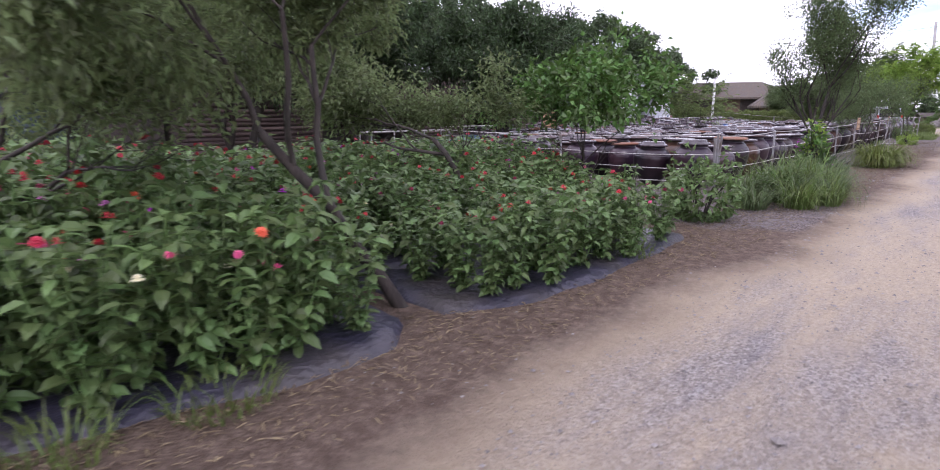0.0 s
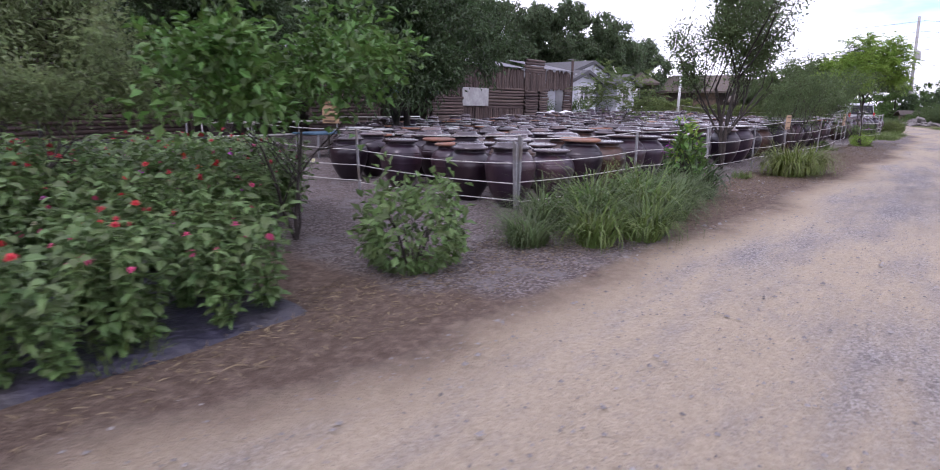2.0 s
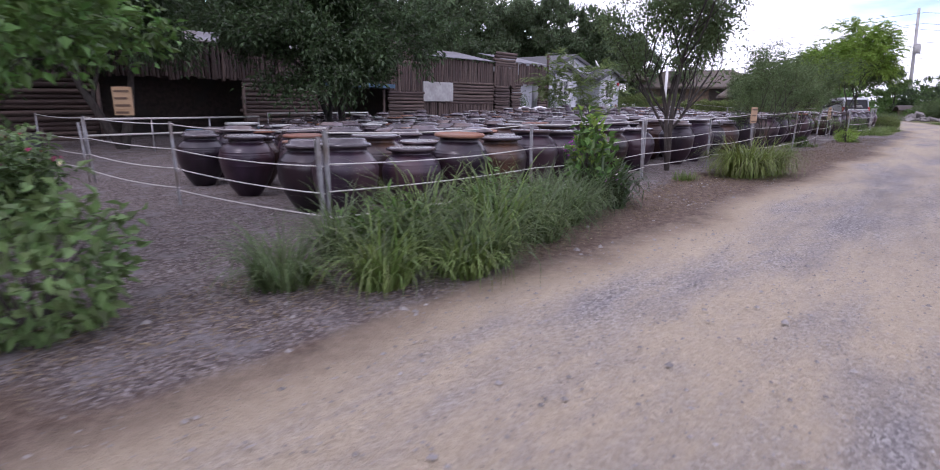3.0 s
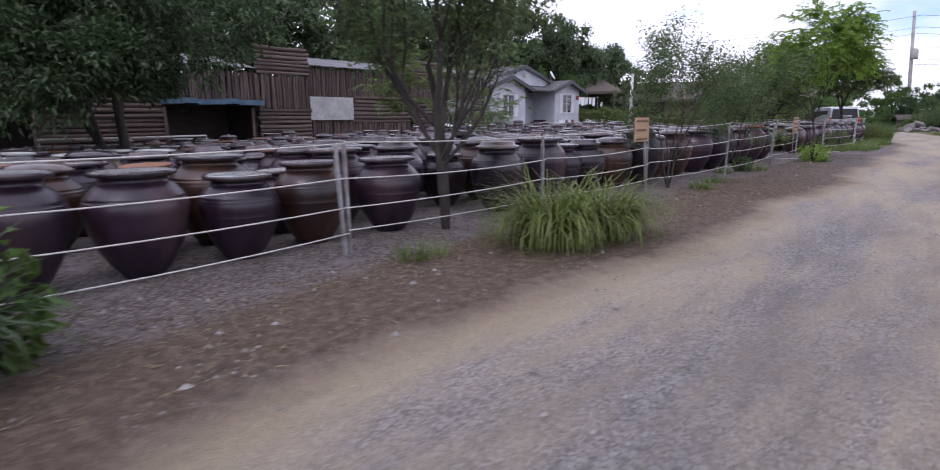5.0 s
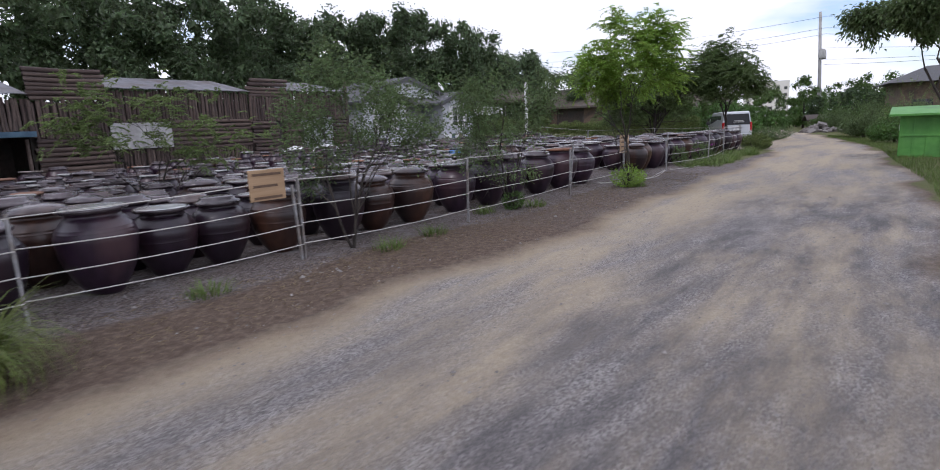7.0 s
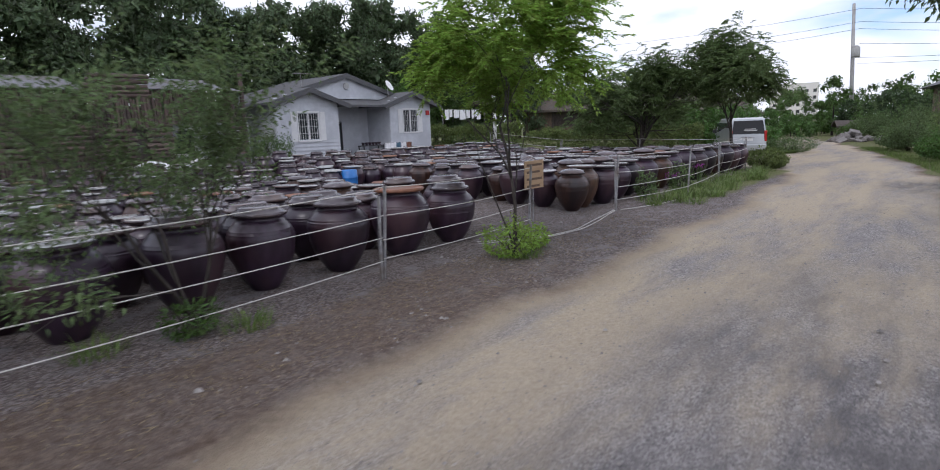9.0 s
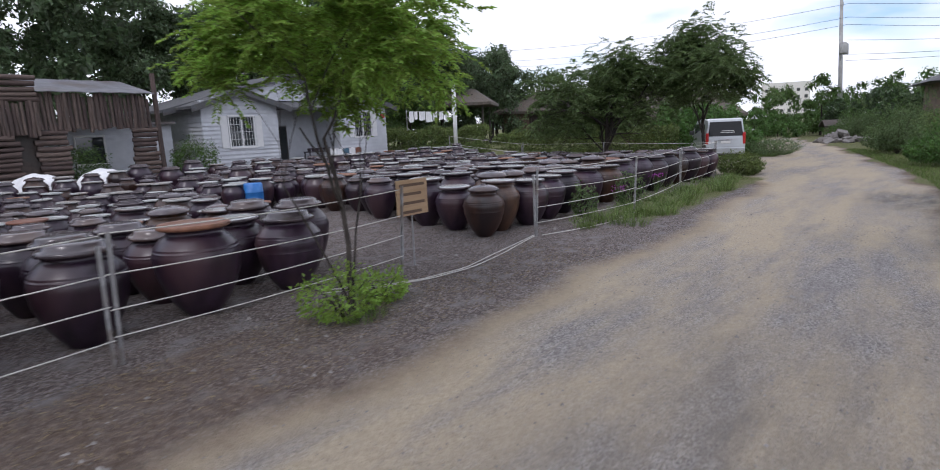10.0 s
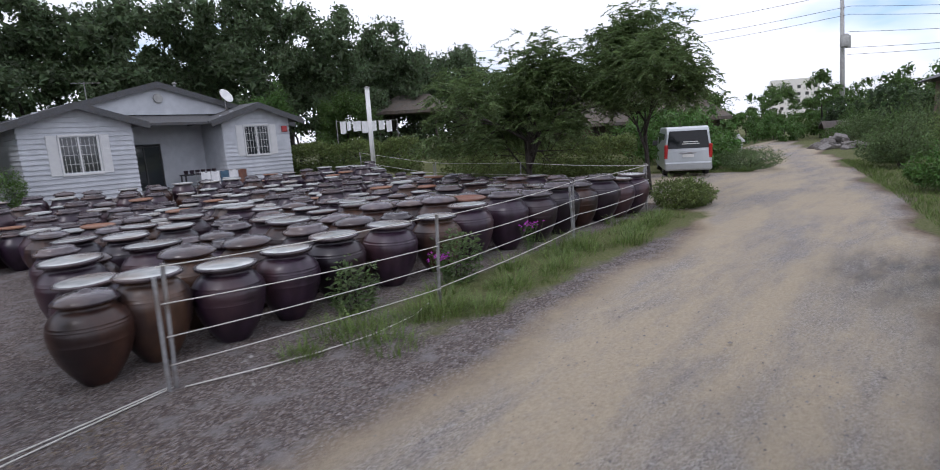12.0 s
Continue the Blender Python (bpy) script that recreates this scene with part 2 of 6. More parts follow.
def ground_material():
    """Soil, sand, gravel and turf, laid out by the masks on the ground's points."""
    m = bpy.data.materials.new("ground")
    m.use_nodes = True
    N, L = m.node_tree.nodes, m.node_tree.links
    b = N["Principled BSDF"]
    co = N.new("ShaderNodeTexCoord")

    def noise_at(scale, detail=5.0, stretch=(1, 1, 1), rough=0.6):
        mp, n = N.new("ShaderNodeMapping"), N.new("ShaderNodeTexNoise")
        mp.inputs["Scale"].default_value = stretch
        n.inputs["Scale"].default_value, n.inputs["Detail"].default_value, n.inputs["Roughness"].default_value = scale, detail, rough
        L.new(co.outputs["Object"], mp.inputs["Vector"])
        L.new(mp.outputs[0], n.inputs["Vector"])
        return n.outputs["Fac"]

    def ramp(src, stops):
        r = N.new("ShaderNodeValToRGB")
        while len(r.color_ramp.elements) < len(stops):
            r.color_ramp.elements.new(0.5)
        for e, (p, c) in zip(r.color_ramp.elements, stops):
            e.position, e.color = p, (*c, 1) if len(c) == 3 else c
        L.new(src, r.inputs[0])
        return r.outputs[0]

    def mix(fac, a, c):
        x = N.new("ShaderNodeMix")
        x.data_type = "RGBA"
        L.new(fac, x.inputs["Factor"])
        L.new(a, x.inputs["A"])
        L.new(c, x.inputs["B"])
        return x.outputs["Result"]

    def mask(name):
        a = N.new("ShaderNodeAttribute")
        a.attribute_name = name
        return a.outputs["Fac"]

    def math_node(op, a, c):
        x = N.new("ShaderNodeMath")
        x.operation = op
        for i, v in enumerate((a, c)):
            if isinstance(v, float):
                x.inputs[i].default_value = v
            else:
                L.new(v, x.inputs[i])
        return x.outputs[0]

    def edge(src, lo=0.35, hi=0.65, k=0.5):
        """The mask with a ragged border."""
        s1 = math_node("ADD", src, math_node("MULTIPLY", math_node("SUBTRACT", noise_at(1.9, 6.0), 0.5), k))
        return ramp(s1, [(lo, (0, 0, 0)), (hi, (1, 1, 1))])

    pebble = N.new("ShaderNodeTexVoronoi")
    pebble.inputs["Scale"].default_value = 40.0
    L.new(co.outputs["Object"], pebble.inputs["Vector"])
    sep = N.new("ShaderNodeSeparateColor")
    L.new(pebble.outputs["Color"], sep.inputs[0])
    stones = ramp(sep.outputs[0], [(0.0, (0.050, 0.043, 0.043)), (0.5, (0.132, 0.115, 0.114)), (1.0, (0.33, 0.300, 0.297))])
    soil = ramp(noise_at(9, 8.0, rough=0.75), [(0.30, (0.066, 0.045, 0.034)), (0.5, (0.132, 0.096, 0.072)), (0.72, (0.25, 0.19, 0.148))])
    sand = ramp(noise_at(22, 8.0, rough=0.8), [(0.30, (0.335, 0.275, 0.190)), (0.6, (0.495, 0.418, 0.310)), (0.8, (0.620, 0.545, 0.435))])
    tan = ramp(noise_at(15, 8.0, rough=0.8), [(0.30, (0.290, 0.232, 0.160)), (0.7, (0.415, 0.345, 0.250))])
    turf = ramp(noise_at(14, 6.0, rough=0.7), [(0.30, (0.075, 0.082, 0.034)), (0.52, (0.128, 0.140, 0.052)), (0.70, (0.20, 0.178, 0.105))])
    grey = ramp(noise_at(30, 8.0, rough=0.85), [(0.30, (0.14, 0.13, 0.132)), (0.55, (0.235, 0.219, 0.219)), (0.75, (0.36, 0.338, 0.333))])
    chips = N.new("ShaderNodeTexVoronoi")
    chips.inputs["Scale"].default_value = 55.0
    L.new(co.outputs["Object"], chips.inputs["Vector"])
    sep2 = N.new("ShaderNodeSeparateColor")
    L.new(chips.outputs["Color"], sep2.inputs[0])
    fine = ramp(sep2.outputs[0], [(0.0, (0.13, 0.122, 0.122)), (0.45, (0.26, 0.242, 0.235)), (1.0, (0.46, 0.435, 0.42))])
    tracks = ramp(noise_at(0.62, 7.0, (0.28, 1.15, 1), 0.68), [(0.44, (0, 0, 0)), (0.62, (0.95, 0.95, 0.95))])
    patches = ramp(noise_at(1.7, 7.0, (0.5, 1, 1), 0.7), [(0.46, (0, 0, 0)), (0.68, (0.7, 0.7, 0.7))])
    sprinkle = ramp(noise_at(5.0, 8.0, (0.7, 1, 1), 0.8), [(0.5, (0.05, 0.05, 0.05)), (0.7, (0.6, 0.6, 0.6))])
    road = mix(math_node("MULTIPLY", sprinkle, 0.7), sand, fine)
    coarse = mix(patches, fine, grey)
    road = mix(tracks, road, coarse)
    lane_side = math_node("MULTIPLY", mask("worn"), ramp(noise_at(0.9, 7.0, (0.3, 1.1, 1), 0.7), [(0.34, (0.1, 0.1, 0.1)), (0.58, (1, 1, 1))]))
    road = mix(lane_side, road, mix(ramp(noise_at(2.5, 7.0, (0.3, 1, 1), 0.7), [(0.4, (0, 0, 0)), (0.65, (0.9, 0.9, 0.9))]), ramp(noise_at(34, 8.0, rough=0.85), [(0.30, (0.080, 0.075, 0.076)), (0.55, (0.145, 0.136, 0.136)), (0.75, (0.255, 0.240, 0.236))]), fine))
    road = mix(edge(mask("tan"), 0.25, 1.0), road, tan)
    yard = mix(ramp(noise_at(2.2, 6.0), [(0.52, (0, 0, 0)), (0.70, (1, 1, 1))]), mix(ramp(noise_at(40, 4.0), [(0.35, (0.2, 0.2, 0.2)), (0.6, (1, 1, 1))]), soil, stones), grey)
    base = mix(edge(mask("gravel")), soil, yard)
    base = mix(edge(mask("road"), 0.18, 0.82, 0.75), base, road)
    base = mix(edge(mask("turf"), 0.38, 0.72, 1.0), base, turf)
    L.new(base, b.inputs["Base Color"])
    b.inputs["Roughness"].default_value = 0.95
    b.inputs["Specular IOR Level"].default_value = 0.25
    bp = N.new("ShaderNodeBump")
    bp.inputs["Strength"].default_value, bp.inputs["Distance"].default_value = 0.9, 0.03
    hsum = math_node("ADD", math_node("MULTIPLY", pebble.outputs["Distance"], -0.9), noise_at(38, 6.0, rough=0.8))
    L.new(hsum, bp.inputs["Height"])
    L.new(bp.outputs[0], b.inputs["Normal"])
    return m


M["ground"] = ground_material()

# ---------------- mesh tools ----------------


class Mesh:
    """Vertices and faces gathered piece by piece."""

    def __init__(self):
        self.v, self.f, self.n = [], [], 0

    def add(self, verts, faces):
        verts = np.asarray(verts, float).reshape(-1, 3)
        self.v.append(verts)
        self.f.extend([tuple(i + self.n for i in f) for f in faces])
        self.n += len(verts)
        return self

    def box(self, x0, x1, y0, y1, z0, z1, m=None):
        p = np.array([(x, y, z) for z in (z0, z1) for x, y in ((x0, y0), (x1, y0), (x1, y1), (x0, y1))], float)
        if m is not None:
            p = np.array([m @ Vector(q) for q in p])
        return self.add(p, [(3, 2, 1, 0), (4, 5, 6, 7), (0, 1, 5, 4), (1, 2, 6, 5), (2, 3, 7, 6), (3, 0, 4, 7)])

    def block(self, x0, x1, y0, y1, z0, z1, c=0.01, m=None):
        """A box with chamfered edges."""
        v, idx = [], {}
        for i, x in enumerate((x0, x1)):
            for j, y in enumerate((y0, y1)):
                for k, z in enumerate((z0, z1)):
                    sx, sy, sz = (c if i == 0 else -c), (c if j == 0 else -c), (c if k == 0 else -c)
                    for a, q in enumerate(((x, y + sy, z + sz), (x + sx, y, z + sz), (x + sx, y + sy, z))):
                        idx[i, j, k, a] = len(v)
                        v.append(q)
        f = []
        corner = lambda i, j, k, a: idx[i, j, k, a]
        for s1 in (0, 1):
            f.append([corner(s1, j, k, 0) for j, k in ((0, 0), (1, 0), (1, 1), (0, 1))])
            f.append([corner(j, s1, k, 1) for j, k in ((0, 0), (1, 0), (1, 1), (0, 1))])
            f.append([corner(j, k, s1, 2) for j, k in ((0, 0), (1, 0), (1, 1), (0, 1))])
        for p in (0, 1):
            for q in (0, 1):
                f.append([corner(0, p, q, 1), corner(1, p, q, 1), corner(1, p, q, 2), corner(0, p, q, 2)])
                f.append([corner(p, 0, q, 0), corner(p, 1, q, 0), corner(p, 1, q, 2), corner(p, 0, q, 2)])
                f.append([corner(p, q, 0, 0), corner(p, q, 1, 0), corner(p, q, 1, 1), corner(p, q, 0, 1)])
        for i in (0, 1):
            for j in (0, 1):
                for k in (0, 1):
                    f.append([corner(i, j, k, a) for a in (0, 1, 2)])
        v = np.array(v, float)
        if m is not None:
            v = np.array([m @ Vector(q) for q in v])
        return self.add(v, f)

    def tube(self, path, radii, n=6, caps=True):
        path = np.asarray(path, float)
        radii = np.broadcast_to(np.asarray(radii, float), len(path))
        t = np.gradient(path, axis=0)
        t /= np.linalg.norm(t, axis=1)[:, None] + 1e-9
        up = np.where(abs(t[:, 2:3]) > 0.9, [[1.0, 0, 0]], [[0, 0, 1.0]])
        a = np.cross(t, up)
        a /= np.linalg.norm(a, axis=1)[:, None] + 1e-9
        b = np.cross(t, a)
        for i in range(1, len(path)):
            if a[i] @ a[i - 1] < 0:
                a[i], b[i] = -a[i], -b[i]
        g = np.arange(n) * 2 * np.pi / n
        v = path[:, None] + radii[:, None, None] * (np.cos(g)[None, :, None] * a[:, None] + np.sin(g)[None, :, None] * b[:, None])
        f = [(i * n + j, i * n + (j + 1) % n, (i + 1) * n + (j + 1) % n, (i + 1) * n + j) for i in range(len(path) - 1) for j in range(n)]
        if caps:
            f += [tuple(range(n))[::-1], tuple((len(path) - 1) * n + j for j in range(n))]
        return self.add(v.reshape(-1, 3), f)

    def lathe(self, profile, n=20, m=None):
        pr = np.asarray(profile, float)
        g = np.arange(n) * 2 * np.pi / n
        v = np.stack([pr[:, None, 0] * np.cos(g), pr[:, None, 0] * np.sin(g), np.repeat(pr[:, 1:2], n, 1)], -1).reshape(-1, 3)
        if m is not None:
            v = np.array([m @ Vector(q) for q in v])
        f = [(i * n + j, i * n + (j + 1) % n, (i + 1) * n + (j + 1) % n, (i + 1) * n + j) for i in range(len(pr) - 1) for j in range(n)]
        return self.add(v, f)

    def leaves(self, centre, along, normal, length, width, fold=0.25):
        """Pointed leaves, folded along the rib."""
        k = len(centre)
        along = along / (np.linalg.norm(along, axis=1)[:, None] + 1e-9)
        side = np.cross(along, normal)
        side /= np.linalg.norm(side, axis=1)[:, None] + 1e-9
        nrm = np.cross(side, along)
        L, Wd = np.broadcast_to(length, k)[:, None], np.broadcast_to(width, k)[:, None]
        mid = centre + along * L * 0.42
        v = np.stack([centre, mid - side * Wd / 2 + nrm * Wd * fold, centre + along * L - nrm * L * 0.12, mid + side * Wd / 2 + nrm * Wd * fold], 1).reshape(-1, 3)
        f = np.array([[0, 1, 2], [0, 2, 3]])[None] + 4 * np.arange(k)[:, None, None]
        return self.add(v, f.reshape(-1, 3).tolist())

    def ovate(self, centre, along, normal, length, width, droop=0.25):
        """Broad leaves with rounded shoulders, arched along the rib and bent down at the tip."""
        k = len(centre)
        along = along / (np.linalg.norm(along, axis=1)[:, None] + 1e-9)
        side = np.cross(along, normal)
        side /= np.linalg.norm(side, axis=1)[:, None] + 1e-9
        nrm = np.cross(side, along)
        L, Wd = np.broadcast_to(length, k)[:, None], np.broadcast_to(width, k)[:, None]
        a, b, tip = centre + along * L * 0.25, centre + along * L * 0.62 - nrm * L * droop * 0.3, centre + along * L * 0.95 - nrm * L * droop
        up = nrm * Wd * 0.14
        v = np.stack([centre, a - side * Wd * 0.46 + up, a, a + side * Wd * 0.46 + up, b - side * Wd * 0.4 + up, b, b + side * Wd * 0.4 + up, tip], 1).reshape(-1, 3)
        f = np.array([[0, 1, 2], [0, 2, 3], [1, 4, 2], [2, 4, 5], [2, 5, 3], [3, 5, 6], [4, 7, 5], [5, 7, 6]])[None] + 8 * np.arange(k)[:, None, None]
        return self.add(v, f.reshape(-1, 3).tolist())

    def data(self, name, mat, shade=False):
        me = bpy.data.meshes.new(name)
        me.from_pydata(np.concatenate(self.v).tolist() if self.v else [], [], self.f)
        for mt in mat if isinstance(mat, (list, tuple)) else [mat]:
            me.materials.append(mt)
        if shade:
            me.polygons.foreach_set("use_smooth", [True] * len(me.polygons))
        return me


def part(name, mesh, mat, parent, label="", shade=False, m=None):
    """One mesh object under a thing or under a part."""
    ob = new(name, mesh.data(name, mat, shade) if isinstance(mesh, Mesh) else mesh)
    if parent is not None:
        ob.parent = parent
    if m is not None:
        ob.matrix_basis = m
    return tagged(ob, label)


def thing(name, m, label, category, group="", kind="", mesh=None, mat=None, shade=False):
    ob = new(name, mesh.data(name, mat, shade) if mesh is not None else None)
    ob.matrix_basis = m
    return tagged(ob, label, category, group, kind)


rng = np.random.default_rng(7)

# ---------------- ground ----------------
LEFT = ((-60, 3), (-20, 0.6), (-12, -0.9), (-9, -1.4), (-5.5, -1.45), (-2, -1.8), (1, -1.95), (6, -2.0), (12, -2.2), (20, -2.4), (25, -2.2), (30, -2.1), (33.5, -2.25), (37, -2.0), (41, -1.9), (44.5, -1.5), (46.6, -0.8), (48.0, 1.0), (50, 7), (57, 9.5), (58.5, 5), (59.4, 0.9), (64, 1.4), (72, 4.2), (80, 6.5), (100, 14))
RIGHT = ((-60, -6), (-20, -8.5), (10, -8.4), (30, -7.6), (37, -6.8), (46, -6.0), (53, -4.6), (60, -3.0), (72, -0.2), (79, 1.4), (100, 9))


def line(table, s):
    a = np.array(table, float)
    return np.interp(s, a[:, 0], a[:, 1])


def spread(lo, hi, step, far, k):
    mid = np.arange(lo, hi + step / 2, step)
    out = step * 1.35 ** np.arange(1, k)
    out = np.cumsum(out)
    out = np.minimum(out * far / out[-1], np.maximum(out, out * far / out[-1]))
    return np.concatenate([(lo - out)[::-1], mid, hi + out])


def build_ground():
    S, D = spread(-16, 66, 0.24, 1500, 30), spread(-12, 24, 0.22, 1500, 30)
    gs, gd = np.meshgrid(S, D, indexing="ij")
    z = rise(gs, gd)
    near = (abs(gs - 25) < 45) & (abs(gd - 5) < 20)
    bumps = np.array([noise.fractal(Vector((a * 0.7, b * 0.7, 0)), 1.0, 2.0, 3) if q else 0 for a, b, q in zip(gs.ravel(), gd.ravel(), near.ravel())]).reshape(gs.shape)
    z = z + 0.022 * bumps
    L, R = line(LEFT, gs) + 0.14 * np.sin(gs * 0.83 + 1) + 0.08 * np.sin(gs * 2.1), line(RIGHT, gs) + 0.28 * np.sin(gs * 0.71) + 0.15 * np.sin(gs * 1.9 + 2)
    z -= 0.035 * smooth(-0.5, 0.8, np.minimum(L - gd, gd - R))
    v = np.stack([gs, gd, z], -1).reshape(-1, 3)
    ni, nj = gs.shape
    i, j = np.meshgrid(np.arange(ni - 1), np.arange(nj - 1), indexing="ij")
    a = (i * nj + j).ravel()
    f = np.stack([a, a + nj, a + nj + 1, a + 1], 1)
    me = bpy.data.meshes.new("ground")
    me.from_pydata(v.tolist(), [], f.tolist())
    me.materials.append(M["ground"])
    me.polygons.foreach_set("use_smooth", [True] * len(f))
    inside = np.minimum(L - gd, gd - R)
    road = smooth(-0.5, 0.6, inside)
    tan = smooth(0.9, 0.1, L - gd) * smooth(-0.5, 0.1, L - gd) * smooth(60, 46, gs)
    tan = np.maximum(tan, smooth(28, 42, gs) * 0.35)
    gravel = smooth(-1.3 + 0.4 * smooth(3, 6, gs), -0.5 + 0.6 * smooth(3, 6, gs), gd - 0.25 * np.sin(gs * 0.8)) * smooth(-3.2, -1.8, gs) * smooth(49, 46, gs)
    gravel = np.maximum(gravel, smooth(-2.6, -1.6, gs) * smooth(2.5, 1.0, gs) * smooth(-2.0, -1.4, gd))
    gravel = np.maximum(gravel, (0.45 * smooth(16, 21, gs) + 0.45 * smooth(24, 31, gs)) * smooth(46, 42, gs) * smooth(-3.1, -2.1, gd))
    turf = smooth(33.6, 37, gs) * smooth(48, 46, gs) * smooth(-1.9, -0.9, gd) * smooth(0.8, 0.0, gd) * 0.9
    turf = np.maximum(turf, smooth(-0.2, 0.5, R - gd))
    turf = np.maximum(turf, smooth(47, 49, gs) * smooth(7, 9, gd))
    turf = np.maximum(turf, smooth(55, 56.5, gs) * smooth(-0.2, 0.3, gd - L))
    turf = np.maximum(turf, smooth(19.5, 24, gd))
    turf = np.maximum(turf, np.maximum(smooth(66, 90, gs), smooth(-14, -30, gs)) * (1 - road))
    worn = smooth(-3.2, -5.2, gd) * smooth(5, 12, gs) * smooth(33, 24, gs)
    worn = np.maximum(worn, 0.55 * smooth(-2.4, -3.4, gd) * smooth(3, 6, gs) * smooth(20, 12, gs))
    worn = np.maximum(worn, smooth(1.6, 0.6, np.hypot((gs - 41.5) / 1.8, gd + 5.9)))
    worn = np.maximum(worn, 0.8 * smooth(-5.9, -6.6, gd) * smooth(33, 35, gs) * smooth(42, 40, gs))
    for name, val in (("worn", worn), ("road", road), ("tan", tan), ("gravel", gravel), ("turf", turf)):
        at_ = me.attributes.new(name, "FLOAT", "POINT")
        at_.data.foreach_set("value", val.ravel().astype(np.float32))
    ob = new("ground", me)
    ob.matrix_basis = PLAN
    tagged(ob, "pale sandy gravel lane with dirt verges and a gravel yard", "ground", kind="structure")


build_ground()


def stones(name, label, n, area, size, keep=None, mat="stone"):
    mesh = Mesh()
    base = np.array([(1, 0, 0), (-1, 0, 0), (0, 1, 0), (0, -1, 0), (0, 0, 1), (0, 0, -0.4)], float)
    faces = [(0, 2, 4), (2, 1, 4), (1, 3, 4), (3, 0, 4)]
    s0, s1, d0, d1 = area
    s, d = rng.uniform(s0, s1, n), rng.uniform(d0, d1, n)
    if keep is not None:
        k = keep(s, d)
        s, d = s[k], d[k]
    for a, b in zip(s, d):
        r = size * rng.lognormal(0, 0.45)
        g = rng.uniform(0, 6.28)
        q = base * r * rng.uniform(0.6, 1.2, 3) * (1, 1, 0.7)
        c, t = math.cos(g), math.sin(g)
        p = np.stack([q[:, 0] * c - q[:, 1] * t, q[:, 0] * t + q[:, 1] * c, q[:, 2]], 1) + (a, b, float(rise(a, b)) + r * 0.1 - 0.015)
        mesh.add(p, faces)
    return thing(name, PLAN, label, "gravel", kind="stuff", mesh=mesh, mat=M[mat])


stones("loose_gravel", "loose grey pebbles scattered over the lane and yard", 16000, (-9, 38, -7.5, 0.5), 0.009)
stones("lane_pebbles", "grey pebbles pressed into the sandy lane", 9000, (-9.5, 5, -7.5, -1.6), 0.0075)
stones("yard_gravel", "grey crushed stone on the yard floor", 9000, (-2.5, 36, -1.9, 2.6), 0.016)


def straw():
    """Dead grass and litter on the verge."""
    r = np.random.default_rng(41)
    n = 15000
    s = r.uniform(-12.5, 32, n)
    lo, hi = line(LEFT, s) + 0.25, np.where(s < -3, -0.05, -0.1)
    d = lo + (hi - lo) * r.random(n) ** 0.8
    g = r.uniform(0, 6.28, n)
    al = np.stack([np.cos(g), np.sin(g), r.normal(0.12, 0.22, n)], 1)
    m = Mesh().leaves(np.stack([s, d, rise(s, d) + 0.004 + 0.012 * r.random(n)], 1), al, np.tile((0.0, 0, 1), (n, 1)), r.uniform(0.03, 0.11, n), r.uniform(0.004, 0.014, n), 0.1)
    thing("dead_grass", PLAN, "dead brown grass and litter on the verge", "litter", kind="stuff", mesh=m, mat=M["dry_blade"])


straw()

# ---------------- trees ----------------


def grow(mesh, start, way, length, radius, depth, r, tips, bend=0.25, split=3, up=0.15, taper=0.6, wide=1.0, inside=None, top=True):
    """One limb and those that spring from it; the twigs' points are gathered in tips."""
    n = 5 if depth > 0 else 3
    pts, d = [np.array(start, float)], np.array(way, float) / np.linalg.norm(way)
    for i in range(n):
        d = d + r.normal(0, bend / n ** 0.5 * 0.6, 3) + np.array((0, 0, up / n))
        d /= np.linalg.norm(d)
        pts.append(pts[-1] + d * length / n)
    if inside is not None and not top and not inside(np.array(pts[-1:]))[0]:
        return
    rad = np.linspace(radius, radius * taper, n + 1)
    if radius > 0.006 or depth > 0:
        mesh.tube(pts[::2] if radius < 0.012 else pts, rad[::2] if radius < 0.012 else rad, 7 if radius > 0.04 else 5 if radius > 0.015 else 3, caps=False)
    if depth <= 1:
        for p in pts[1:]:
            tips.append((p, d))
    if depth == 0:
        return
    for i in range(split + (r.random() < 0.4)):
        k = r.integers(2, n + 1) if i else n
        ax = r.normal(0, 1, 3)
        ax -= ax @ d * d
        ax /= np.linalg.norm(ax) + 1e-9
        w = d + ax * r.uniform(0.5, 1.0) * wide
        grow(mesh, pts[k], w, length * r.uniform(0.55, 0.8), rad[k] * 0.68, depth - 1, r, tips, bend, split, up, taper, wide, inside, False)


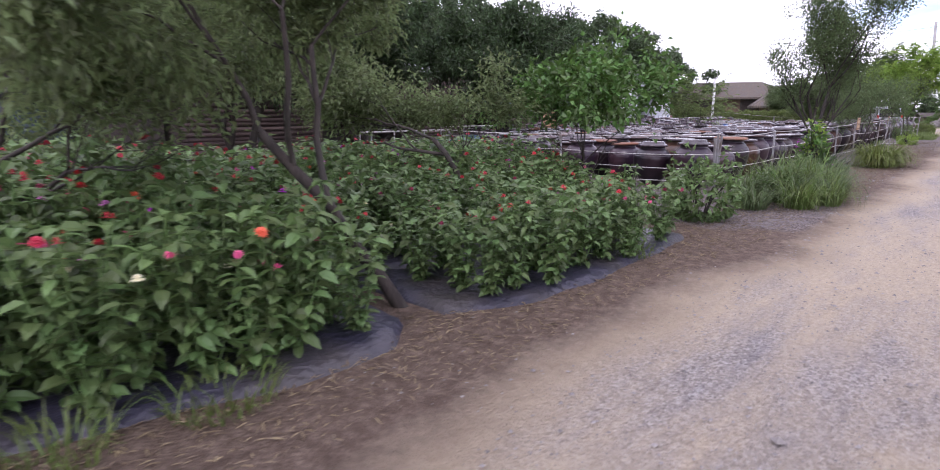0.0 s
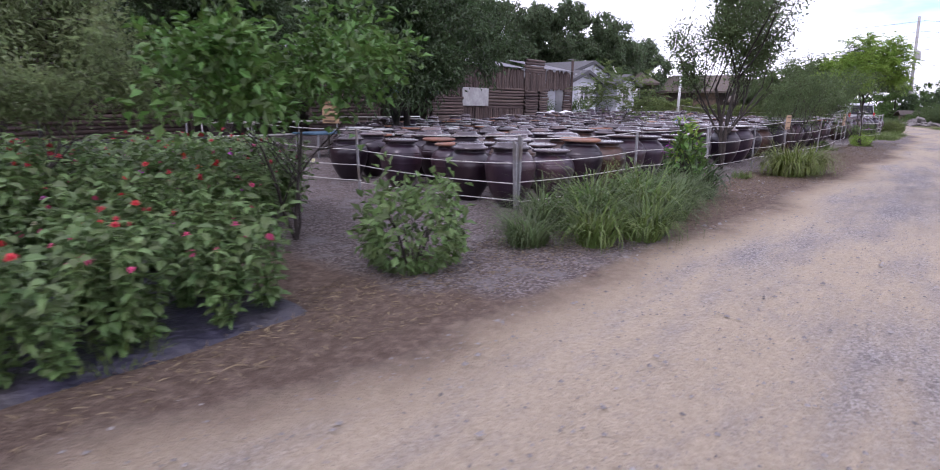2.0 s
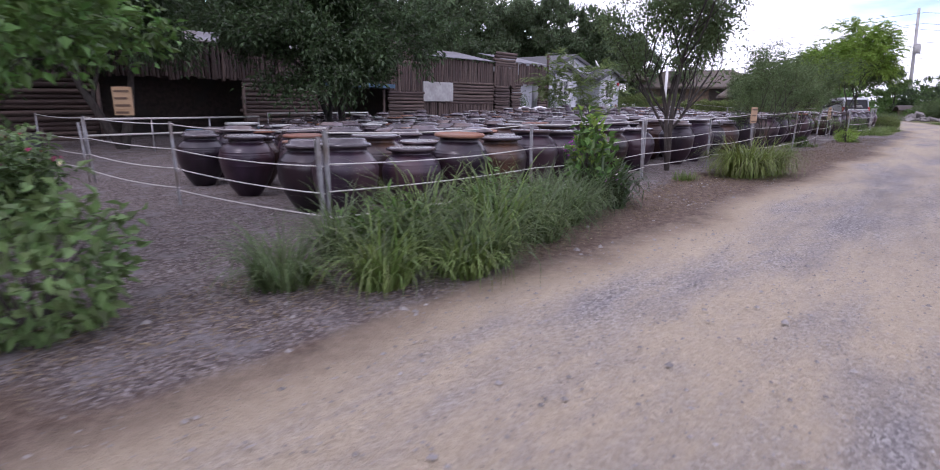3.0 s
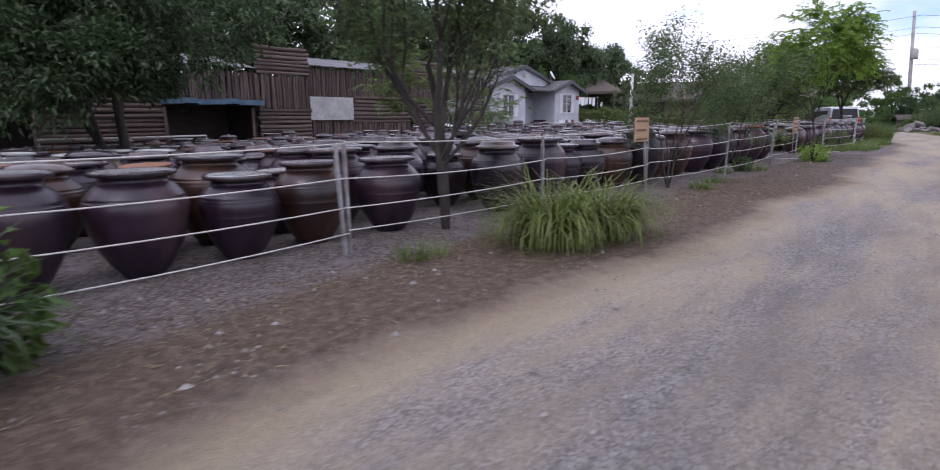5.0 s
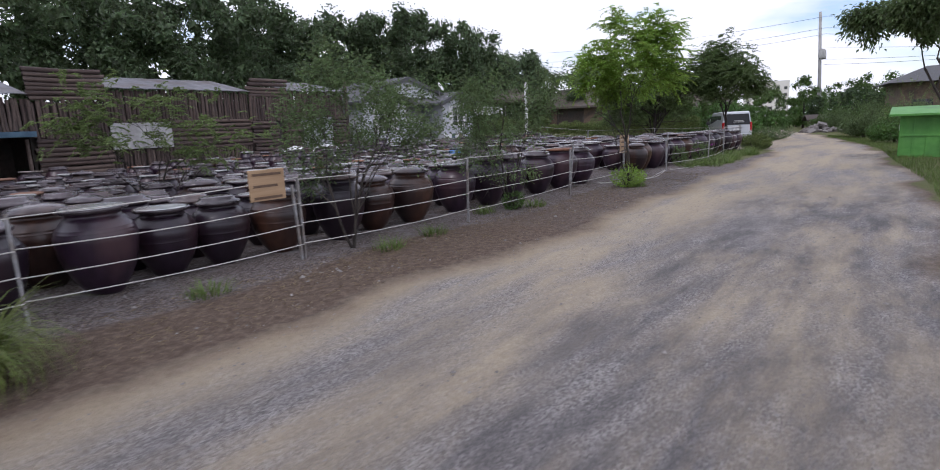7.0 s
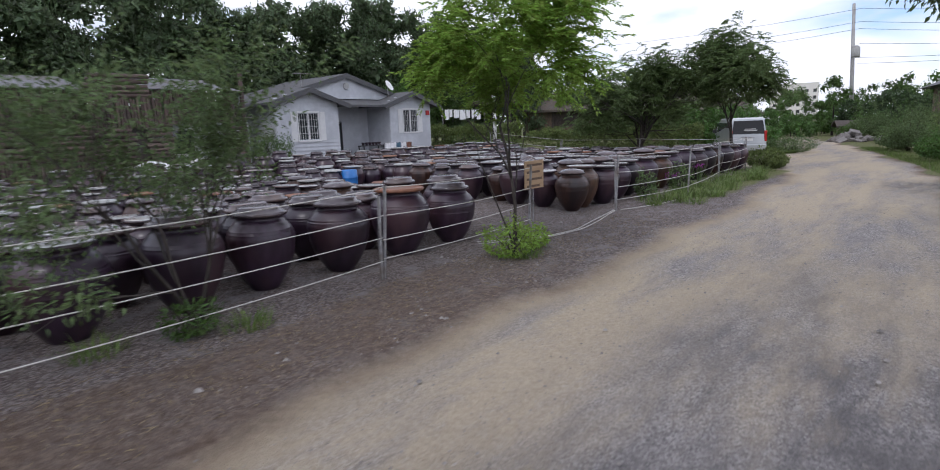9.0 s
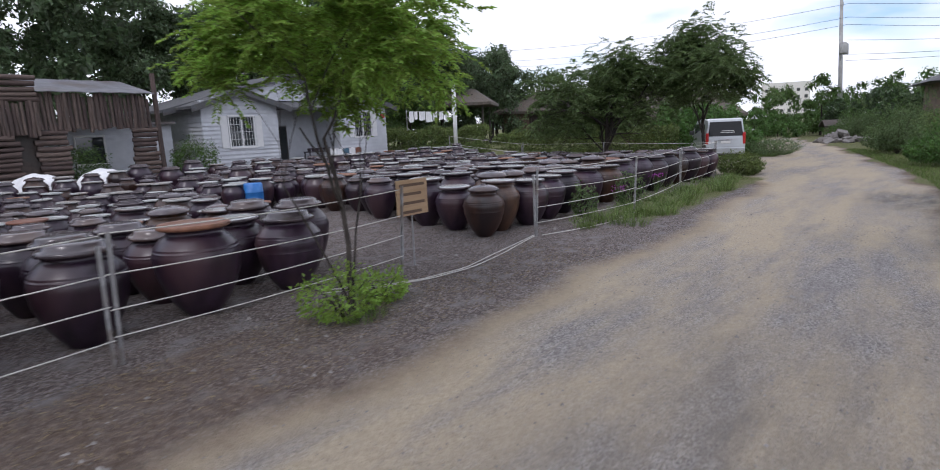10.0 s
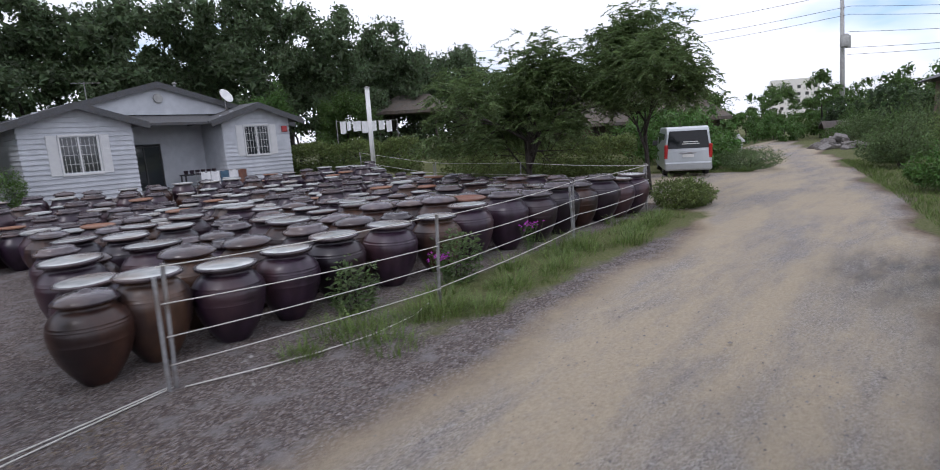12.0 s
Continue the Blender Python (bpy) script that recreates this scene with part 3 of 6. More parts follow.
def crown(tips, r, count, length, width, scatter, droop=0.2, squash=1.0, low=0.0, per=38, inside=None, frond=0.0):
    """Sprays of leaves held close about the twigs, with gaps between the sprays."""
    P = np.array([t[0] for t in tips])
    W_ = np.array([t[1] for t in tips])
    wt = r.random(len(P)) ** 1.5 + 0.03
    n = max(1, count // per)
    first = r.choice(len(P), n, p=wt / wt.sum())
    if inside is not None:
        first = first[inside(P[first])]
    n = len(first)
    if frond:
        m = 11
        n = len(first)
        w = W_[first] * 0.5 + r.normal(0, 0.7, (n, 3)) * (1, 1, 0.45)
        w /= np.linalg.norm(w, axis=1)[:, None]
        fl = frond * r.uniform(0.6, 1.25, n)
        u = np.tile(np.linspace(0.1, 1, m), 2)
        rib = P[first][:, None] + w[:, None] * (fl[:, None] * u)[..., None] - np.array((0, 0, 0.38)) * (fl[:, None] * u ** 2)[..., None]
        lat = np.cross(w, (0, 0, 1.0))
        lat /= np.linalg.norm(lat, axis=1)[:, None] + 1e-9
        sg = np.repeat((-1.0, 1.0), m)
        al = lat[:, None] * sg[None, :, None] + w[:, None] * 0.6 + r.normal(0, 0.25, (n, 2 * m, 3)) + (0, 0, -droop)
        rib, al = rib.reshape(-1, 3), al.reshape(-1, 3)
        k = rib[:, 2] > low + r.normal(0, 0.15, len(rib))
        rib, al = rib[k], al[k]
        return Mesh().leaves(rib, al, r.normal(0, 0.3, (len(rib), 3)) + (0, 0, 1), length * r.uniform(0.7, 1.2, len(rib)), width * r.uniform(0.7, 1.2, len(rib)))
    size = scatter * r.uniform(0.65, 1.35, n)
    pick = np.repeat(first, per)
    count = n * per
    off = r.normal(0, 1, (count, 3))
    off *= (r.random(count) ** 0.5 / np.linalg.norm(off, axis=1))[:, None]
    c = P[pick] + W_[pick] * r.normal(0, 0.5, (count, 1)) * scatter + off * np.repeat(size, per)[:, None] * 1.25 * (1, 1, squash)
    keep = c[:, 2] > low + r.normal(0, 0.15, count)
    c, pick, off, count = c[keep], pick[keep], off[keep], int(keep.sum())
    along = W_[pick] * 0.4 + off * 0.6 + r.normal(0, 0.45, (count, 3)) + (0, 0, -droop)
    nrm = r.normal(0, 0.4, (count, 3)) + off * 0.5 + (0, 0, 0.8)
    mesh = Mesh()
    mesh.leaves(c, along, nrm, length * r.uniform(0.6, 1.25, count), width * r.uniform(0.6, 1.2, count))
    return mesh


def tree(s, d, label, leaf, stems, depth=4, count=9000, length=0.09, width=0.035, scatter=0.16, seed=1, droop=0.25, split=3, up=0.15, bend=0.3, name="tree", squash=1.0, z=None, low=0.0, per=38, wide=1.0, inside=None, frond=0.0):
    """stems: for each, its way, length and radius."""
    r = np.random.default_rng(seed)
    mesh, tips = Mesh(), []
    for (way, ln, rad) in stems:
        grow(mesh, (0, 0, -0.05), way, ln, rad, depth, r, tips, bend, split, up, wide=wide, inside=inside)
    t = thing(name, at(s, d, float(rise(s, d)) if z is None else z), label, "tree")
    part("trunk", mesh, M["bark"], t, shade=True)
    part("crown", crown(tips, r, count, length, width, scatter, droop, squash, low, 22 if frond else per, inside, frond), M[leaf], t)
    return t


tree(-7.78, 0.2, "leaning plum tree with a dark trunk and narrow leaves", "plum_leaf", [((-0.55, 0.3, 1.0), 1.9, 0.066)], 5, 24000, 0.095, 0.04, 0.2, 11, up=0.1, droop=0.3, low=1.65, bend=0.5, per=26)
tree(-5.1, 2.1, "plum tree with a short dark trunk and narrow leaves", "plum_leaf", [((0.15, 0.15, 1.0), 1.5, 0.058)], 5, 18000, 0.095, 0.04, 0.19, 14, up=0.1, droop=0.3, low=1.55, bend=0.6, per=26)
tree(-10.8, 3.4, "plum tree with a dark dense crown", "plum_leaf", [((0.3, 0.2, 1.0), 1.8, 0.065)], 5, 20000, 0.095, 0.04, 0.22, 13, up=0.1, droop=0.3, low=1.7, bend=0.5)
tree(-2.1, 1.7, "young broadleaf tree with large bright green leaves", "broad_leaf", [((0.1, 0.1, 1.0), 1.45, 0.026), ((-0.3, 0.1, 1.0), 1.35, 0.022), ((0.35, 0.05, 1.0), 1.3, 0.02)], 4, 7600, 0.13, 0.085, 0.19, 21, up=0.14, bend=0.35, low=1.6)
tree(10.4, 0.55, "tall sparse tree with slender rising limbs", "fine_leaf", [((0.2, 0.1, 1.0), 2.3, 0.065), ((-0.2, -0.1, 1.0), 2.5, 0.06), ((0.0, 0.22, 1.0), 2.2, 0.05)], 4, 23000, 0.10, 0.046, 0.24, 31, up=0.5, low=2.15, per=30, wide=0.72)
tree(16.87, 0.15, "low airy tree with fine dark leaves", "fine_leaf", [((0.45, 0.2, 1.0), 1.35, 0.032), ((-0.3, 0.1, 1.0), 1.35, 0.03), ((0.0, -0.15, 1.0), 1.45, 0.028)], 4, 9500, 0.075, 0.034, 0.17, 41, up=0.25, low=0.9, wide=0.9)
tree(22.0, 0.3, "low airy tree with fine dark leaves", "fine_leaf", [((0.1, 0.1, 1.0), 1.4, 0.03), ((-0.7, -0.1, 1.0), 1.6, 0.03), ((-0.5, 0.35, 1.0), 1.4, 0.028)], 4, 10500, 0.08, 0.034, 0.17, 42, up=0.2, low=0.8, wide=1.05)
tree(27.15, -0.6, "bright green locust tree with feathery fronds", "locust_leaf", [((0.03, 0.1, 1.0), 2.3, 0.04), ((0.3, 0.3, 1.0), 1.9, 0.02), ((-0.25, 0.1, 1.0), 1.9, 0.018)], 5, 50000, 0.09, 0.04, 0.2, 51, up=0.1, low=1.1, frond=0.38, wide=0.95, inside=lambda p: np.minimum(((p[:, 0] - 0.9) / 2.6) ** 2 + ((p[:, 1] - 0.3) / 2.0) ** 2 + ((p[:, 2] - 3.7) / 1.7) ** 2, ((p[:, 0] - 0.5) / 1.8) ** 2 + (p[:, 1] / 1.2) ** 2 + ((p[:, 2] - 1.9) / 0.6) ** 2) < 1)
tree(16.71, 6.84, "thin yellow-green tree among the jars", "spray_leaf", [((0.1, 0.1, 1.0), 1.6, 0.03), ((-0.4, 0, 1.0), 1.4, 0.025), ((0.4, -0.1, 1.0), 1.4, 0.025)], 4, 11000, 0.09, 0.035, 0.2, 61, up=0.15, low=1.0, frond=0.34)
tree(48.8, 6.4, "dark green tree with layered feathery fronds behind the hedge", "frond_leaf", [((0.03, 0.0, 1.0), 2.7, 0.13), ((0.35, 0.25, 1.0), 2.5, 0.08)], 5, 80000, 0.16, 0.06, 0.2, 71, up=0.07, low=1.8, frond=0.6, wide=1.3, split=4, bend=0.2)
tree(50.3, 2.1, "green tree with layered feathery fronds beside the van", "frond_leaf", [((0.03, 0.1, 1.0), 2.7, 0.10)], 5, 80000, 0.14, 0.052, 0.18, 82, up=0.1, low=3.1, frond=0.52, wide=1.25, split=4, bend=0.2)
tree(3.43, 15.07, "old spreading tree with a forked trunk", "dark_leaf", [((0.3, 0.1, 1.0), 2.6, 0.17), ((-0.45, 0.1, 1.0), 2.6, 0.15)], 5, 52000, 0.2, 0.085, 0.42, 91, up=0.0, squash=0.6)
tree(10.46, 13.38, "old spreading tree with a dark broad crown", "dark_leaf", [((0.3, 0.1, 1.0), 2.6, 0.17), ((-0.45, -0.1, 1.0), 2.6, 0.15)], 5, 52000, 0.2, 0.085, 0.42, 92, up=0.0, squash=0.6)
def over_lane(p):
    """The ragged room of the overhanging crown: one low bough over the lane, joined to the head of the tree."""
    x, y, z = p[:, 0], p[:, 1], p[:, 2]
    bough = ((x + 1.5) / 2.3) ** 2 + ((y - 3.1) / 1.8) ** 2 + ((z - 4.0) / 0.85) ** 2
    neck = ((x + 0.7) / 2.4) ** 2 + ((y - 1.6) / 2.2) ** 2 + ((z - 4.4) / 1.3) ** 2
    head = (x / 2.4) ** 2 + ((y - 0.2) / 2.4) ** 2 + ((z - 5.2) / 1.8) ** 2
    return np.minimum(np.minimum(bough, neck), head) < 0.85 + 0.4 * np.sin(4.1 * x + 1) * np.sin(3.7 * y) + 0.25 * np.sin(9 * z + 5 * x)


tree(32.0, -9.2, "broadleaf tree overhanging the lane", "fine_leaf", [((-0.05, 0.2, 1.0), 3.2, 0.10), ((-0.4, 0.55, 1.0), 3.7, 0.06), ((-0.12, 0.62, 1.0), 3.6, 0.05), ((-0.2, 0.35, 1.0), 3.8, 0.05)], 4, 46000, 0.15, 0.065, 0.3, 419, up=0.02, droop=0.5, wide=1.5, inside=over_lane)
tree(51.21, 26.05, "rounded mid-green garden tree", "broad_leaf", [((0.1, 0.05, 1.0), 2.3, 0.10), ((-0.4, 0.2, 1.0), 2.2, 0.07)], 4, 16000, 0.16, 0.09, 0.3, 111, up=0.05, low=1.8)
tree(56.83, 28.05, "rounded mid-green garden tree", "hedge_leaf", [((0.1, 0.05, 1.0), 2.3, 0.10), ((-0.4, 0.2, 1.0), 2.2, 0.07)], 4, 16000, 0.16, 0.09, 0.3, 112, up=0.05, low=1.8)
tree(62.0, 13.0, "dark green garden tree near the pavilion", "fine_leaf", [((0.1, 0.05, 1.0), 2.0, 0.10), ((-0.4, 0.2, 1.0), 1.9, 0.07)], 4, 18000, 0.14, 0.07, 0.3, 113, up=0.05, low=1.6)
tree(-11.67, 12.86, "dense tree with a dark crown", "plum_leaf", [((0.2, 0.0, 1.0), 2.4, 0.15), ((-0.3, 0.1, 1.0), 2.4, 0.12)], 5, 30000, 0.15, 0.06, 0.38, 93, up=0.0)
tree(-3.59, 11.28, "dense tree with a dark crown", "plum_leaf", [((0.2, 0.0, 1.0), 2.3, 0.13), ((-0.3, 0.1, 1.0), 2.3, 0.12)], 5, 30000, 0.15, 0.06, 0.38, 94, up=0.0)


def wood(name, label, spots, leaf_mat, seed, spread_r=3.2, clumps=28, per=100, size=(0.22, 0.38), foot=0.12, back=0.0):
    """Trees that stand too close and too far to tell apart: short trunks and rounded clumps of leaves, joined."""
    r = np.random.default_rng(seed)
    leaf, trunk = Mesh(), Mesh()
    for s, d, h in spots:
        g0 = float(rise(s, d))
        trunk.tube([(s, d, 0), (s + r.normal(0, 0.2), d, h * 0.3), (s + r.normal(0, 0.3), d, h * 0.5)], (0.022 * h, 0.016 * h, 0.04), 6)
        k = clumps if not back or d < back else int(clumps * 0.55)
        cz = r.uniform(foot if not back or d < back else 0.5, 0.93, k) * h
        rad = spread_r * np.sqrt(np.clip(1 - ((cz / h - 0.45) / 0.55) ** 2, 0.06, 1))
        g = r.uniform(0, 6.28, k)
        w = r.uniform(0.25, 1, k) ** 0.6
        cc = np.stack([s + rad * w * np.cos(g), d + rad * w * np.sin(g), cz + g0], 1)
        cr = spread_r * r.uniform(0.28, 0.46, k)
        for n, pw, lo, hi, big in ((per, 0.22, size[0], size[1], 1.0), (per // 5, 0.6, size[1] * 1.7, size[1] * 2.4, 0.6)):
            off = r.normal(0, 1, (k * n, 3))
            off *= (r.random(k * n) ** pw / np.linalg.norm(off, axis=1))[:, None]
            c = np.repeat(cc, n, 0) + off * (np.repeat(cr, n) * big)[:, None] * (1, 1, 0.8) * r.uniform(0.85, 1.1, (k * n, 1))
            if back:
                seen = off[:, 1] < 0.35
                c, off = c[seen], off[seen]
            c[:, 2] = np.maximum(c[:, 2], g0 + 0.1)
            q = len(c)
            leaf.leaves(c, r.normal(0, 1, (q, 3)) + (0, 0, -0.3), off + r.normal(0, 0.35, (q, 3)) + (0, 0, 0.5), r.uniform(lo, hi, q), 0.62 * r.uniform(lo, hi, q))
    t = thing(name, PLAN, label, "trees", kind="stuff", mesh=leaf, mat=M[leaf_mat])
    part("trunk_cluster", trunk, M["bark"], t)


def wood_spots():
    r = np.random.default_rng(5)
    out = [(s + r.normal(0, 1.2), d + r.normal(0, 1.5), r.uniform(10.5, 14.0) * (1 - 0.04 * float(smooth(22, 38, s)) - 0.22 * float(smooth(60, 84, s)))) for d in (32, 37) for s in np.arange(-28, 84, 3.5)]
    return out


wood("distant_wood", "dark green wood rising beyond the nearer trees", [(s + 1.5, 42 + 0.6 * math.sin(s), 10.4 * (1 - 0.25 * float(smooth(66, 84, s)))) for s in np.arange(-30, 88, 4.2)], "forest_leaf", 15, 3.6, 18, 60, (0.45, 0.7), 0.2, -99.0)
wood("far_wood", "dark green broadleaf wood behind the house", wood_spots(), "forest_leaf", 5, clumps=32, per=165, size=(0.19, 0.33), back=34.5)
r_ = np.random.default_rng(6)
wood("lane_trees", "mixed green trees beyond the bend of the lane", [(r_.uniform(92, 120), d + r_.normal(0, 1.5), r_.uniform(4.2, 6.8)) for d in np.arange(-30, 34, 1.5)] + [(r_.uniform(70, 84), d, r_.uniform(3.0, 4.4)) for d in np.arange(9, 14, 1.6)], "hedge_leaf", 8, 2.0, 16, 110, (0.13, 0.24))
wood("lane_scrub", "tangled green scrub beyond the bend of the lane", [(r_.uniform(88, 112), d + r_.normal(0, 0.8), r_.uniform(1.8, 3.4)) for d in np.arange(-24, 30, 1.1)] + [(s, float(line(LEFT, s)) + 2.2 + abs(r_.normal(0, 1.0)), r_.uniform(1.2, 2.4)) for s in np.arange(64, 96, 1.4)] + [(s, float(line(LEFT, s)) + 6 + r_.normal(0, 1.5), r_.uniform(2.5, 4.5)) for s in np.arange(60, 96, 1.8)], "broad_leaf", 10, 1.5, 12, 90, (0.11, 0.2))
wood("bank_trees", "dark green trees on the bank across the lane", [(s, float(line(RIGHT, s)) - 12.5 + r_.normal(0, 1.2), r_.uniform(3.0, 4.6)) for s in np.arange(58, 74, 4.0)] + [(s, float(line(RIGHT, s)) - 7.5 + r_.normal(0, 1.2), r_.uniform(3.4, 5.0)) for s in np.arange(80, 96, 2.6)], "dark_leaf", 9, 1.9, 20, 80, (0.14, 0.26))


def bush_mesh(r, rx, ry, h, count, length, width, stems=8):
    mesh = Mesh()
    u = r.normal(0, 1, (count, 3))
    u /= np.linalg.norm(u, axis=1)[:, None]
    lump = 1 + 0.22 * np.sin(u[:, 0] * 5 + r.uniform(0, 6)) * np.cos(u[:, 1] * 4 + r.uniform(0, 6)) + r.normal(0, 0.07, count)
    k = r.uniform(0.55, 1.0, count) ** 0.5
    c = np.stack([u[:, 0] * rx, u[:, 1] * ry, (u[:, 2] * 0.5 + 0.5) * h], 1) * (lump * k)[:, None]
    c[:, 2] = np.maximum(c[:, 2], 0.03)
    mesh.leaves(c, u * 0.7 + r.normal(0, 0.6, (count, 3)), r.normal(0, 0.4, (count, 3)) + u * 0.5 + (0, 0, 0.7), length * r.uniform(0.6, 1.2, count), width * r.uniform(0.6, 1.2, count))
    st = Mesh()
    for i in range(stems):
        g = r.uniform(0, 6.28)
        e = (rx * 0.6 * math.cos(g), ry * 0.6 * math.sin(g), h * r.uniform(0.5, 0.85))
        st.tube([(0.06 * math.cos(g), 0.06 * math.sin(g), 0), (e[0] * 0.5, e[1] * 0.5, e[2] * 0.6), e], (0.014, 0.01, 0.004), 4)
    return mesh, st


def bush(s, d, rx, ry, h, label, leaf="hedge_leaf", count=2500, length=0.09, width=0.05, seed=1, name="shrub", z=None):
    r = np.random.default_rng(seed)
    a, b = bush_mesh(r, rx, ry, h, count, length, width)
    t = thing(name, at(s, d, float(rise(s, d)) if z is None else z), label, "shrub")
    part("foliage", a, M[leaf], t)
    part("stalk", b, M["bark"], t)
    return t


def wild_bush(s, d, r0, h, label, leaf, count, seed, length=0.14, width=0.075):
    """A shrub of several leaning lobes, with gaps between them and a ragged top."""
    r = np.random.default_rng(seed)
    leaves_ = Mesh()
    stalks = bush_mesh(r, r0, r0, h, 40, length, width, 12)[1]
    for i in range(9):
        g, q = r.uniform(0, 6.28), r.uniform(0.1, 0.75) * r0
        k = r.uniform(0.3, 0.55)
        top = h * r.uniform(0.5, 1.0) * (1 - 0.25 * q / r0)
        a = bush_mesh(r, r0 * k, r0 * k, top * r.uniform(0.55, 0.8), count // 9, length, width, 0)[0]
        off = np.array([q * math.cos(g), q * math.sin(g), top * 0.22])
        for v in a.v:
            v += off
        leaves_.add(np.concatenate(a.v), a.f)
    for i in range(26):
        g, q = r.uniform(0, 6.28), r0 * r.uniform(0.1, 0.8)
        x, y, z = q * math.cos(g), q * math.sin(g), h * r.uniform(0.7, 1.12)
        n = 14
        c = np.array([x, y, z]) + np.outer(np.linspace(-1, 0, n), (0.3 * math.cos(g), 0.3 * math.sin(g), 0.5)) + r.normal(0, 0.03, (n, 3))
        leaves_.leaves(c, r.normal(0, 1, (n, 3)), r.normal(0, 0.4, (n, 3)) + (0, 0, 0.8), length * r.uniform(0.6, 1.0, n), width * r.uniform(0.5, 0.9, n))
    t = thing("roadside_shrub", at(s, d, float(rise(s, d))), label, "shrub")
    part("foliage", leaves_, M[leaf], t)
    part("stalk", stalks, M["bark"], t)


# right-hand bank of shrubs, and those about the hedge and the bend
for i, (s, d, r0, h, leaf) in enumerate(((61.5, -4.6, 1.7, 2.6, "fine_leaf"), (53.2, -6.6, 1.5, 2.1, "broad_leaf"), (56.2, -7.4, 1.3, 2.4, "fine_leaf"), (64.8, -4.0, 1.2, 1.5, "hedge_leaf"), (66.5, -7.0, 2.2, 3.9, "spray_leaf"), (70.5, -5.2, 2.0, 3.7, "fine_leaf"), (74.5, -3.6, 1.8, 3.4, "hedge_leaf"), (62.5, -9.0, 2.2, 3.0, "fine_leaf"), (57.5, -11.0, 2.0, 2.6, "spray_leaf"), (82.0, -1.4, 2.0, 3.2, "fine_leaf"), (86.0, 0.2, 2.0, 3.4, "hedge_leaf"), (48.5, -8.4, 1.0, 1.5, "broad_leaf"))):
    wild_bush(s, d, r0, h, "loose green roadside shrub with ragged shoots", leaf, 5600, 200 + i)
bush(47.5, -0.05, 1.0, 0.8, 0.85, "low evergreen shrub at the fence corner", "clipped_leaf", 3000, 0.13, 0.05, 230)
bush(48.1, -0.3, 0.6, 0.5, 0.6, "low evergreen shrub at the fence corner", "clipped_leaf", 1300, 0.13, 0.05, 233)
bush(61.01, 1.4, 1.9, 1.4, 1.0, "low spreading shrub on the grass island", "fine_leaf", 3600, 0.10, 0.05, 231)
bush(63, 2.6, 1.6, 1.4, 0.9, "low spreading shrub on the grass island", "fine_leaf", 2800, 0.10, 0.05, 232)
for i, (s, d, r_, h) in enumerate(((34.39, 19.15, 0.9, 1.6), (30.1, 20.15, 1.1, 1.5), (46.55, 28.55, 1.6, 2.0), (51.72, 21.55, 1.5, 1.7), (56.83, 22.55, 1.6, 1.7))):
    bush(s, d, r_, r_, h, "rounded green garden shrub by the house", "hedge_leaf", 2600, 0.11, 0.06, 240 + i, "garden_shrub")


def hedge(s0, d0, s1, d1, w, h, seed):
    r = np.random.default_rng(seed)
    ln = math.hypot(s1 - s0, d1 - d0)
    n = int(ln * 1500)
    q = r.random(n)
    g = r.uniform(0, 6.28, n)
    k = r.uniform(0.7, 1.05, n)
    x, y = q * ln, np.sign(np.cos(g)) * abs(np.cos(g)) ** 0.6 * w / 2 * k
    z = (0.5 + 0.5 * np.sign(np.sin(g)) * abs(np.sin(g)) ** 0.6 * k) * h * (1 + 0.08 * np.sin(x * 2.1) + 0.05 * np.sin(x * 5.3))
    mesh = Mesh()
    nr = np.stack([r.normal(0, 0.5, n), np.cos(g), np.sin(g) + 0.3], 1)
    mesh.leaves(np.stack([x, y, np.maximum(z, 0.02)], 1), nr + r.normal(0, 0.8, (n, 3)), nr + r.normal(0, 0.4, (n, 3)), 0.15, 0.09)
    t = thing("hedge", at(s0, d0, float(rise(s0, d0)), math.degrees(math.atan2(d1 - d0, s1 - s0))), "clipped green hedge behind the jar yard", "hedge", mesh=mesh, mat=M["clipped_leaf"])


hedge(57.72, 6, 54.27, 16.02, 1.8, 1.85, 301)
hedge(60.61, 8.64, 57.34, 19.55, 1.8, 1.85, 303)
hedge(53.05, 17.05, 49.66, 25.55, 1.8, 1.85, 302)


def grown(s):
    """Posts and jars are larger towards the lane's far end."""
    return 0.96 + 0.14 * float(smooth(8, 28, s))


# ---------------- rope fence ----------------
POSTS = [(0.9, 0.5), (4.6, 0.35), (8.65, 0.35), (12.3, 0.25), (15.9, 0.2), (19.8, -0.1), (24.65, 0.08), (28.9, 0.3), (32.55, 0.08), (36.3, -0.45), (41.5, 0.2), (46.1, 0.42)]
HEIGHTS = (1.27, 0.88, 0.57, 0.27)


